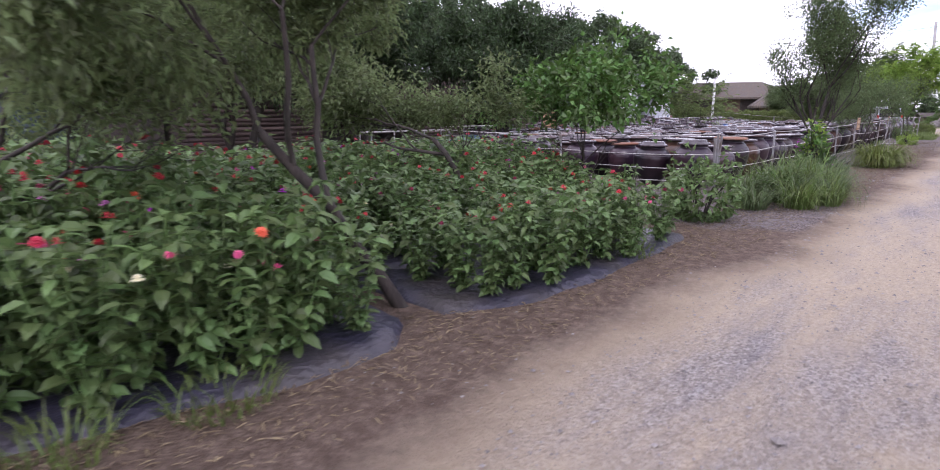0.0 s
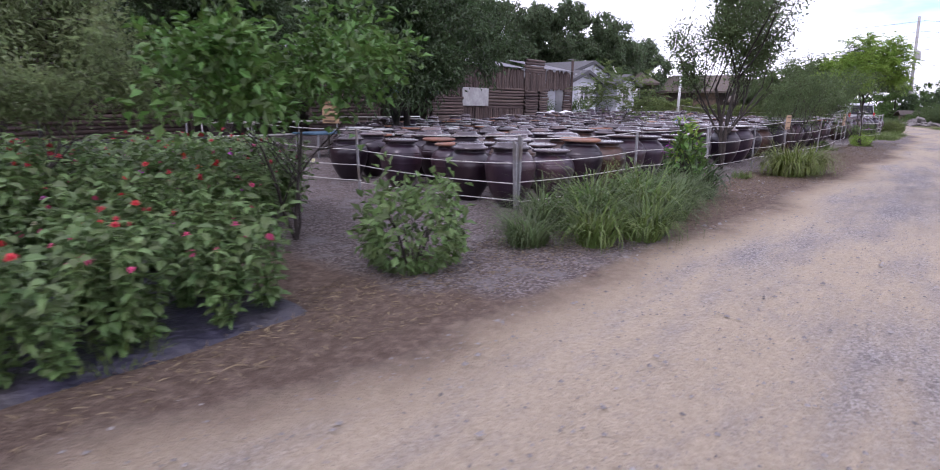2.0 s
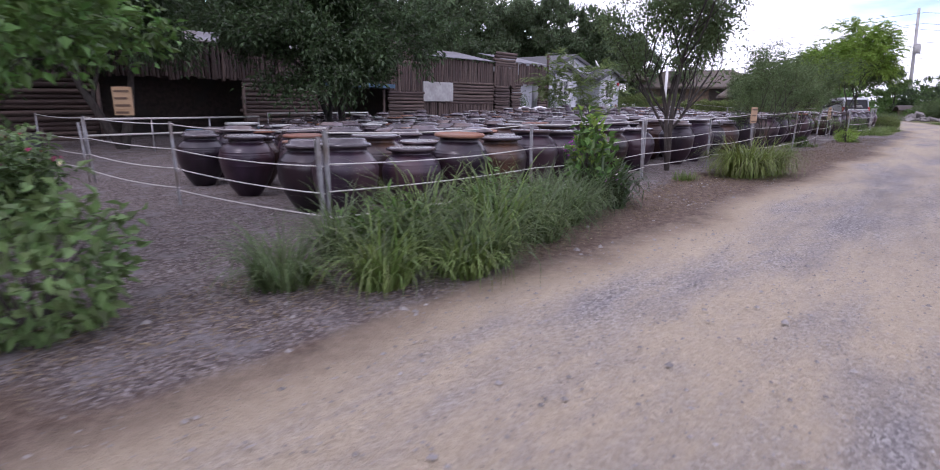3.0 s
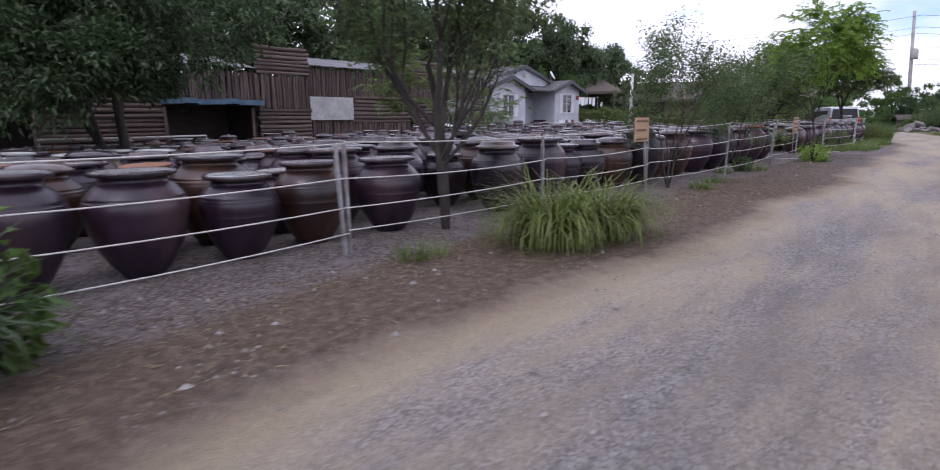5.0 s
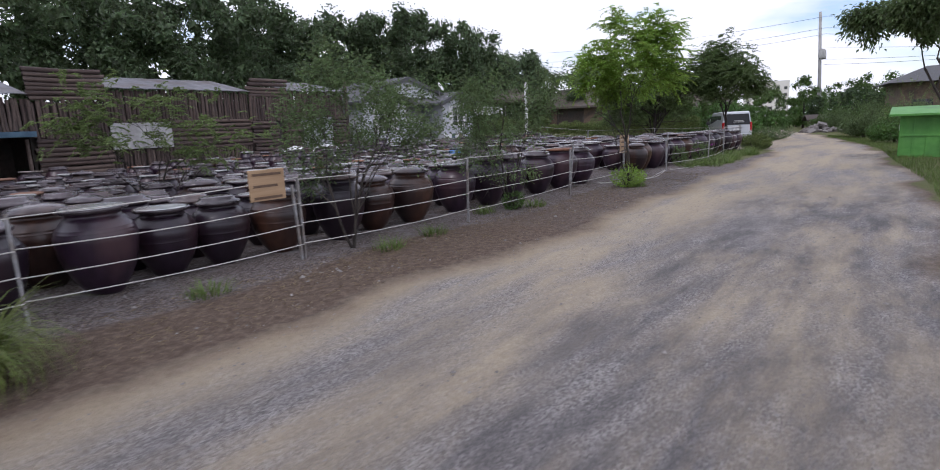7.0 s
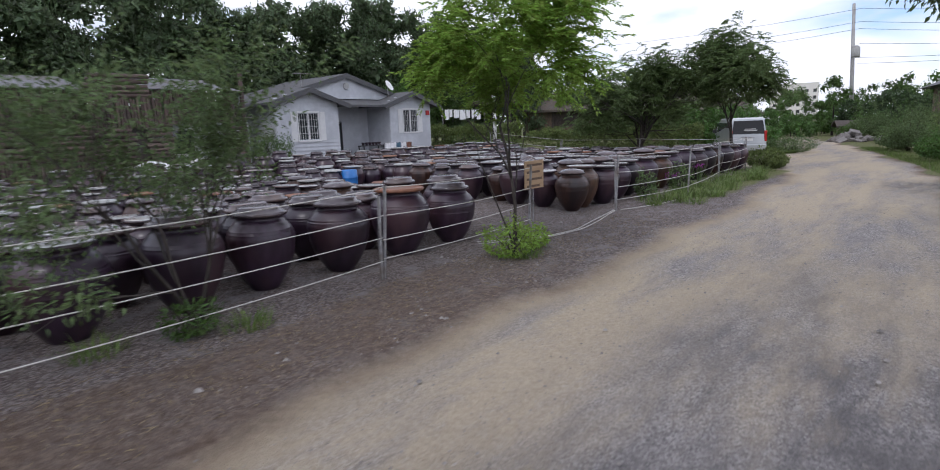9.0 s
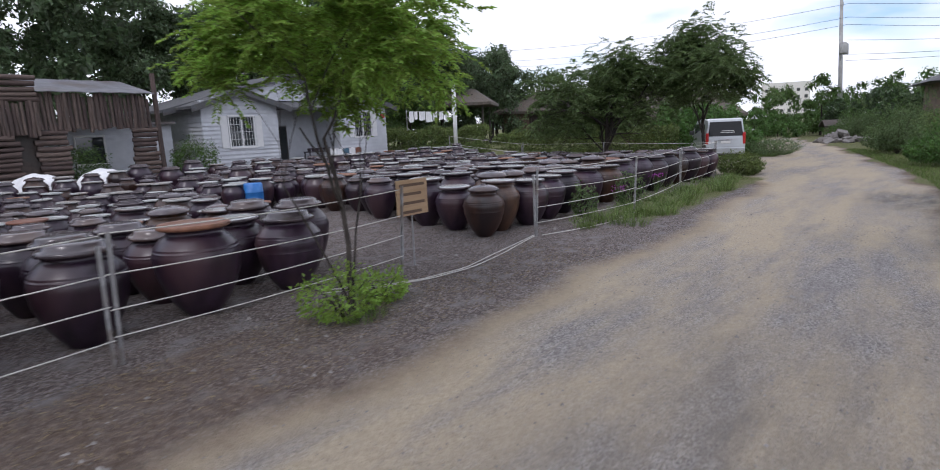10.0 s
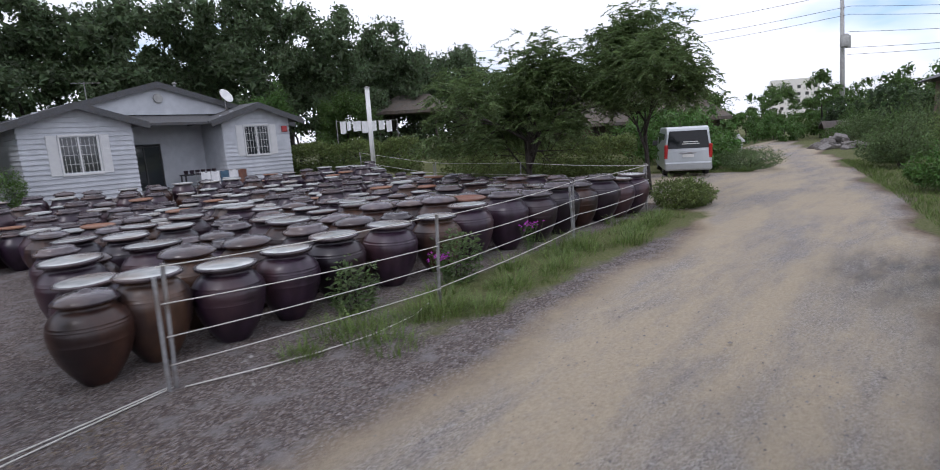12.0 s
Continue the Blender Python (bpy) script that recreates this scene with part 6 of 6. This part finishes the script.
for i, (s, d, h) in enumerate(((4.8, -0.75, 1.0), (5.05, -0.9, 0.85), (5.2, -0.6, 0.9))):
    grass_clump(s, d, 0.1, 0.1, h, 70, "dark_leaf", "dark leafy plant with long drooping leaves", 440 + i, 0.05, 1.5)
for i in range(44):
    r_ = np.random.default_rng(500 + i)
    s = r_.uniform(34.6, 45.8)
    grass_clump(s, r_.uniform(-1.15, 0.1) + (0.3 if s > 42 else 0), 0.42, 0.36, r_.uniform(0.14, 0.5), 130, "grass_blade", "short green grass along the fence", 520 + i, 0.01)
for i, (s, d) in enumerate(((14, -0.4), (17.09, -0.5), (18.42, -0.3), (22.3, -0.2), (27.06, -0.9), (9.06, -0.4), (33.9, -0.35), (-9.6, -0.3), (-10.4, -0.2), (-4.78, -0.45), (20.9, 0.3))):
    grass_clump(s, d, 0.3, 0.25, 0.25, 130, "grass_blade", "small tuft of green weeds on the verge", 560 + i, 0.012)
bush(26.95, -0.65, 0.55, 0.45, 0.6, "leafy bright green weeds round the tree's foot", "locust_leaf", 1100, 0.07, 0.04, 601, "weed_patch")
bush(27.74, -0.5, 0.4, 0.35, 0.4, "leafy bright green weeds round the tree's foot", "locust_leaf", 700, 0.07, 0.04, 602, "weed_patch")
bush(-1.95, -0.25, 0.6, 0.55, 0.95, "leafy green shrub at the yard's corner", "zinnia_leaf", 1150, 0.12, 0.07, 603)
bush(5.0, -0.4, 0.3, 0.26, 1.4, "tall leafy plant with broad yellow-green leaves", "broad_leaf", 330, 0.19, 0.085, 604)
bush(5.0, -0.4, 0.2, 0.18, 1.58, "yellow-green shoots of a tall leafy plant", "locust_leaf", 130, 0.15, 0.07, 611)
bush(5.45, -0.45, 0.3, 0.28, 0.85, "leafy green plant spilling through the ropes", "hedge_leaf", 260, 0.19, 0.08, 612)
bush(2.38, -0.7, 0.6, 0.4, 0.7, "tangled weeds among the tall grass", "zinnia_leaf", 700, 0.12, 0.04, 608, "weed_patch")
bush(0.97, -0.6, 0.5, 0.4, 0.6, "tangled weeds among the tall grass", "hedge_leaf", 700, 0.12, 0.04, 609, "weed_patch")
bush(21.79, 0.1, 0.3, 0.22, 0.4, "low green weeds under the ropes", "hedge_leaf", 500, 0.09, 0.03, 610, "weed_patch")

bush(37.57, 0.25, 0.4, 0.35, 0.9, "dark leafy plant by the fence", "fine_leaf", 700, 0.11, 0.05, 606)
bush(35.39, 0.5, 0.35, 0.3, 0.75, "dark leafy plant by the fence", "fine_leaf", 600, 0.11, 0.05, 607)


def bloom(r, radius, petals, double=True):
    """A daisy-like head: rings of petals about a domed eye."""
    m = Mesh()
    for ring, (k, z) in enumerate(((1.0, 0.0), (0.72, 0.012), (0.45, 0.02))[: 3 if double else 1]):
        g = np.arange(petals) * 2 * np.pi / petals + ring * 0.3
        c = np.stack([np.cos(g) * radius * 0.12, np.sin(g) * radius * 0.12, np.full(petals, z)], 1)
        al = np.stack([np.cos(g), np.sin(g), np.full(petals, 0.1 + 0.15 * ring)], 1)
        m.leaves(c, al, np.tile((0.0, 0, 1), (petals, 1)), radius * k, radius * 0.42 * k, 0.05)
    m.lathe([(radius * 0.2, 0.0), (radius * 0.18, 0.02), (0, 0.03)], 7)
    return m


def flower_patch(s, d, n, rx, ry, h, colour, label, seed):
    r = np.random.default_rng(seed)
    t = thing("flower_cluster", at(s, d, 0), label, "flowers")
    for i in range(n):
        x, y, z = r.normal(0, rx), r.normal(0, ry), h + r.normal(0, 0.05)
        b = bloom(r, 0.03, 7, False)
        part("flower_head", b, M["petal_" + colour], t, m=pose(x, y, z))
        part("stem", Mesh().tube([(x * 0.3, y * 0.3, 0), (x, y, z)], 0.004, 3), M["zinnia_leaf"], t)


flower_patch(5.02, -0.12, 30, 0.1, 0.08, 0.86, "magenta", "magenta flower heads against the fence", 701)
flower_patch(5.09, -0.75, 22, 0.08, 0.08, 0.4, "magenta", "magenta flower heads low on the verge", 702)
flower_patch(37.25, 0.35, 30, 0.14, 0.1, 0.5, "magenta", "magenta flower heads by the jars", 703)
flower_patch(40.12, 0.5, 24, 0.12, 0.1, 0.6, "magenta", "magenta flower heads by the jars", 704)

# ---------------- flower bed ----------------


def bed_edge(s):
    """How far the front of the bed stands from the fence line."""
    return line(((-13.6, 0.55), (-10.6, 0.02), (-10.0, -0.18), (-9.3, -0.42), (-8.4, -0.42), (-8.0, -0.12), (-7.7, -0.22), (-6.9, -0.62), (-6.0, -0.72), (-3.4, -0.62)), s)


def film_sheet(s0, s1, d0, d1, seed):
    r = np.random.default_rng(seed)
    ns, nd = int((s1 - s0) / 0.08), max(4, int((d1 - d0) / 0.08))
    s, d = np.meshgrid(np.linspace(s0, s1, ns), np.linspace(d0, d1, nd), indexing="ij")
    wob = np.array([noise.noise(Vector((a * 1.2, seed, 0))) for a in s[:, 0]])[:, None]
    d = d + wob * 0.1 * np.linspace(1, 0, nd)[None] + bed_edge(s)
    z = 0.05 + 0.02 * np.array([noise.fractal(Vector((a * 4, b * 4, seed)), 1, 2, 3) for a, b in zip(s.ravel(), d.ravel())]).reshape(s.shape) + 0.03 * np.sin(np.linspace(0, np.pi, nd))[None]
    z[0], z[-1], z[:, 0], z[:, -1] = -0.02, -0.02, -0.02, -0.02
    i, j = np.meshgrid(np.arange(ns - 1), np.arange(nd - 1), indexing="ij")
    a = (i * nd + j).ravel()
    thing("mulch_film", PLAN, "black plastic mulch film laid under the flower rows", "plastic film", "mulch film", mesh=Mesh().add(np.stack([s, d, z], -1).reshape(-1, 3), np.stack([a, a + nd, a + nd + 1, a + 1], 1).tolist()), mat=M["mulch"], shade=True)


film_sheet(-13.5, -8.02, 0.0, 1.5, 1)
film_sheet(-7.72, -3.4, 0.0, 1.6, 2)
film_sheet(-13.5, -3.4, 1.7, 3.2, 3)
film_sheet(-13.5, -3.4, 3.7, 5.2, 4)


def zinnia(seed, h, colour, heads):
    """One plant: upright stems, pairs of pointed leaves, flower heads."""
    r = np.random.default_rng(seed)
    t = thing("zinnia_plant", PLAN, f"bushy zinnia with green leaves and {colour} flowers" if heads else "bushy zinnia with green leaves", "flower plant", "zinnias in the bed")
    st, lf, heads_at = Mesh(), Mesh(), []
    c, al, nr = [], [], []
    for i in range(9):
        g = r.uniform(0, 6.28)
        top = np.array((0.23 * math.cos(g) * r.uniform(0.3, 1.3), 0.23 * math.sin(g) * r.uniform(0.3, 1.3), h * r.uniform(0.6, 1.0)))
        p = np.array([(0.02 * math.cos(g), 0.02 * math.sin(g), 0), top * (0.6, 0.6, 0.5), top])
        st.tube(p, (0.006, 0.005, 0.004), 4)
        for q in np.linspace(0.14, 0.99, 9):
            b = p[1] * (1 - abs(2 * q - 1)) + (p[0] if q < 0.5 else p[2]) * abs(2 * q - 1)
            for sg in (0, math.pi):
                a = g + q * 14 + sg + r.normal(0, 0.3)
                c.append(b)
                al.append((math.cos(a), math.sin(a), r.uniform(-0.45, 0.35)))
                nr.append((r.normal(0, 0.3), r.normal(0, 0.3), 1))
        if i < heads:
            e = Euler((r.normal(0, 0.3), r.normal(0, 0.3), 0)).to_matrix()
            heads_at.append(Matrix.Translation(Vector(top) + Vector((0, 0, 0.03))) @ e.to_4x4())
    k = len(c)
    lf.ovate(np.array(c), np.array(al), np.array(nr), r.uniform(0.07, 0.145, k), r.uniform(0.045, 0.085, k))
    part("stalk", st, M["zinnia_leaf"], t)
    part("foliage", lf, M["zinnia_leaf"], t)
    if heads:
        for e in heads_at:
            part("flower_head", bloom(r, r.uniform(0.027, 0.037), 11), M["petal_" + colour], t, f"{colour} flower head", m=e)
    return t


def flower_bed():
    r = np.random.default_rng(31)
    kinds = [zinnia(800 + i, 0.9, c, n) for i, (c, n) in enumerate((("red", 2), ("orange", 1), ("pink", 2), ("magenta", 1), ("cream", 2), ("mauve", 1), ("pink", 2), ("red", 3), ("pink", 1), ("red", 0), ("red", 0), ("red", 1)))]
    used = set()
    spots = []
    for s in np.arange(-13.6, -0.9, 0.34):
        for d in np.arange(0.3, 7.6, 0.35):
            if s > -3.6 + 0.75 * max(0.0, d - 0.7):
                continue
            if -8.3 < s < -7.35 and d < 1.0:
                continue
            if d < 2.2 and 1.35 < d < 1.75:
                continue
            spots.append((s + r.normal(0, 0.07), d + float(bed_edge(s)) - 0.02 + r.normal(0, 0.07)))
    spots.sort(key=lambda q: q[1])
    bulk = {}
    for i, (s, d) in enumerate(spots):
        k = int(r.integers(0, len(kinds)))
        sc = r.uniform(0.85, 1.15) * (1.12 if s < -8.4 else 0.95) * (1.0 + 0.25 * float(smooth(1.2, 3.0, d)))
        m = at(s, d, 0.02, r.uniform(0, 360))
        if i < 290:
            if k not in used:
                used.add(k)
                kinds[k].matrix_basis = m
                ob = kinds[k]
            else:
                ob = copy_thing(kinds[k], m)
            ob.scale = (sc, sc, sc)
        else:
            loc = pose(s, d, 0.02, 0, 0, r.uniform(0, 360)) @ Matrix.Scale(sc, 4)
            for ch in kinds[k].children:
                if ch.name.startswith("stalk"):
                    continue
                key = ch.data.materials[0].name
                v = np.array([loc @ ch.matrix_basis @ q.co for q in ch.data.vertices])
                bulk.setdefault(key, Mesh()).add(v, [tuple(p.vertices) for p in ch.data.polygons])
    t = None
    for key, mesh in bulk.items():
        if t is None:
            t = thing("zinnia_rows", PLAN, "dense rows of zinnias further back in the bed", "flowers", kind="stuff", mesh=mesh, mat=M[key])
        else:
            part("flowers", mesh, M[key], t)


flower_bed()


# ---------------- back of the flower garden ----------------


def arch_building():
    t = thing("garden_building", at(-11.6, 20.05, 0.1), "dark low building with a round-arched opening", "building")
    w = Mesh()
    n = 16
    R, c = 2.0, 4.6
    pts = [(c + R * math.cos(a), 0.2 + R * math.sin(a)) for a in np.linspace(math.pi, 0, n)]
    for i in range(n - 1):
        (x0, z0), (x1, z1) = pts[i], pts[i + 1]
        w.add([(x0, 0, z0), (x1, 0, z1), (x1, 0, 3.3), (x0, 0, 3.3), (x0, 0.35, z0), (x1, 0.35, z1), (x1, 0.35, 3.3), (x0, 0.35, 3.3)], [(0, 1, 2, 3), (7, 6, 5, 4), (0, 4, 5, 1), (3, 2, 6, 7)])
    w.box(-6, c - R, 0, 0.35, 0, 3.3).box(c + R, 9.3, 0, 0.35, 0, 3.3)
    part("wall", w, M["dark_wood"], t)
    part("arch_rim", Mesh().tube([(x, -0.08, z) for x, z in pts], 0.14, 8), M["rubber"], t, "dark rounded arch rim", shade=True)
    part("glazing", Mesh().box(c - R, c + R, 0.2, 0.24, 0, 2.3), M["pond_glass"], t)
    part("roof", Mesh().block(-6.4, 9.6, -0.6, 4, 3.3, 3.45, 0.02), M["shingle"], t)
    part("back", Mesh().box(-6, 9.3, 3.6, 3.8, 0, 3.3), M["dark_wood"], t)


arch_building()


def globe_lamp():
    t = thing("garden_lamp", at(-2.2, 13.0, 0.0) @ Matrix.Scale(0.93, 4), "white globe lamp on a dark post", "lamp")
    part("post", Mesh().tube([(0, 0, 0), (0, 0, 2.75)], 0.045, 8), M["plastic_black"], t)
    a = np.linspace(-math.pi / 2, math.pi / 2, 9)
    part("globe", Mesh().lathe([(0.2 * math.cos(x), 2.95 + 0.2 * math.sin(x)) for x in a], 14), M["trim"], t, shade=True)


globe_lamp()
for i, (s, d, r_, h) in enumerate(((-13, 9.5, 1.6, 2.2), (-10.0, 10.5, 1.5, 1.9), (-6.8, 16.0, 1.4, 2.0), (-15.5, 6.0, 1.5, 2.2))):
    bush(s, d, r_, r_, h, "dense dark garden shrub behind the flowers", ("fine_leaf", "plum_leaf")[i % 2], 3200, 0.13, 0.06, 900 + i, "garden_shrub")


def verge_grass():
    r = np.random.default_rng(61)
    m = Mesh()
    n = 9000
    s = r.uniform(26, 66, n)
    d = line(RIGHT, s) - 0.15 - abs(r.normal(0, 0.9, n))
    g = r.uniform(0, 6.28, n)
    al = np.stack([np.cos(g) * 0.5, np.sin(g) * 0.5, np.ones(n)], 1)
    m.leaves(np.stack([s, d, 0 * s - 0.01], 1), al, np.stack([np.sin(g), np.cos(g), 0 * g], 1), r.uniform(0.06, 0.22, n), 0.012, 0.1)
    n = 6000
    s = r.uniform(55.5, 63, n)
    d = line(LEFT, s) + abs(r.normal(0, 0.7, n))
    g = r.uniform(0, 6.28, n)
    al = np.stack([np.cos(g) * 0.5, np.sin(g) * 0.5, np.ones(n)], 1)
    m.leaves(np.stack([s, d, 0 * s - 0.01], 1), al, np.stack([np.sin(g), np.cos(g), 0 * g], 1), r.uniform(0.06, 0.2, n), 0.012, 0.1)
    thing("verge_grass", PLAN, "short green grass along both verges of the lane", "grass", kind="stuff", mesh=m, mat=M["grass_blade"])


verge_grass()


def hose(points, label):
    p = np.array(points, float)
    q = np.linspace(0, len(p) - 1, 24)
    path = np.stack([np.interp(q, np.arange(len(p)), p[:, i]) for i in range(2)] + [np.full(24, 0.02)], 1)
    thing("hose", PLAN, label, "hose", mesh=Mesh().tube(path, 0.009, 6), mat=M["rope"], shade=True)


hose([(27.51, 0.6), (28.07, 0.05), (28.74, -0.28), (29.64, -0.4), (30.65, -0.2), (31.77, 0), (32.55, 0.15)], "white garden hose lying across the yard's entrance")
hose([(27.4, 0.45), (28.07, -0.05), (28.85, -0.38), (29.75, -0.48), (30.76, -0.32), (31.65, -0.1), (32.55, 0.1)], "white garden hose lying across the yard's entrance")
hose([(32.64, 0), (33.37, -0.25), (34.1, -0.45), (34.84, -0.55), (35.75, -0.45), (36.3, -0.2)], "white garden hose lying along the fence")


def netting_fence():
    t = thing("netting_fence", at(-3.01, 8.53, 0.05, 8), "low dark netting fence behind the flower bed", "fence")
    for x in np.arange(0, 3.3, 0.8):
        part("post", Mesh().tube([(x, 0, 0), (x, 0, 0.95)], 0.03, 6), M["log"], t)
    part("netting", Mesh().block(0, 3.2, 0.03, 0.05, 0.03, 0.85, 0.004), M["plastic_black"], t)


netting_fence()
notice_board(0.1, 4.0, 1.33, 0.3, 0.38, -60, 4)


def drying_rack(s, d, z):
    t = thing("drying_rack", at(s, d, z), "low drying rack hung with white and coloured towels", "rack")
    part("frame", Mesh().tube([(0, 0, 0), (0, 0, 0.8), (2.2, 0, 0.8), (2.2, 0, 0)], 0.02, 6).tube([(0, 0.4, 0), (0, 0.4, 0.8), (2.2, 0.4, 0.8), (2.2, 0.4, 0)], 0.02, 6), M["steel"], t)
    for i, c in enumerate(("white_cloth", "white_cloth", "tarp", "white_cloth", "lid_clay")):
        x = 0.05 + i * 0.43
        v = [(x + 0.4 * a, -0.02 - 0.02 * math.sin(a * 8 + i), zz) for zz in (0.82, 0.12) for a in np.linspace(0, 1, 6)]
        part("towel", Mesh().add(v, [(k, k + 1, k + 7, k + 6) for k in range(5)]), M[c], t)


drying_rack(41.5, 18.95, 0.75)


def bench_stack(s, d, z):
    t = thing("porch_table", at(s, d, z), "dark metal table crowded with pots on the porch", "table")
    part("top", Mesh().block(0, 1.7, 0, 0.6, 0.72, 0.78, 0.01), M["plastic_black"], t)
    for x in (0.06, 1.64):
        for y in (0.06, 0.54):
            part("leg", Mesh().block(x - 0.03, x + 0.03, y - 0.03, y + 0.03, 0, 0.72, 0.004), M["plastic_black"], t)
    for i in range(6):
        part("pot", Mesh().lathe([(0.0, 0.78), (0.08, 0.78), (0.11, 0.95), (0.09, 0.96), (0, 0.9)], 10, pose(0.2 + i * 0.27, 0.3, 0)), M["jar_glaze"], t)


bench_stack(41.77, 21.15, 0.64)


# ---------------- working corner behind the flower bed ----------------


def work_table(s, d, turn):
    t = thing("work_table", at(s, d, float(rise(s, d)), turn), "low table under a faded blue-grey sheet", "table")
    part("top", Mesh().block(0, 3.0, 0, 1.1, 0.72, 0.78, 0.015), M["tarp"], t, "faded blue-grey sheet")
    for x in (0.1, 1.5, 2.9):
        for y in (0.1, 1.0):
            part("leg", Mesh().block(x - 0.03, x + 0.03, y - 0.03, y + 0.03, -0.02, 0.72, 0.004), M["steel"], t)


def pipe_rail(s, d, turn, ln):
    t = thing("pipe_rail", at(s, d, float(rise(s, d)), turn), "pale pipe rail on short posts by the log wall", "rail")
    for z in (0.55, 1.0):
        part("rail", Mesh().tube([(0, 0, z), (ln * 0.5, 0, z - 0.01), (ln, 0, z)], 0.03, 7), M["rope"], t, shade=True)
    for x in np.linspace(0, ln, 4):
        part("post", Mesh().tube([(x, 0, -0.05), (x, 0, 1.02)], 0.03, 7), M["steel"], t, shade=True)


work_table(4.15, 10.43, 12)
work_table(7.59, 12.33, 12)
pipe_rail(2.07, 13.6, 6, 5.5)
pipe_rail(9.11, 16.34, 0, 5.0)
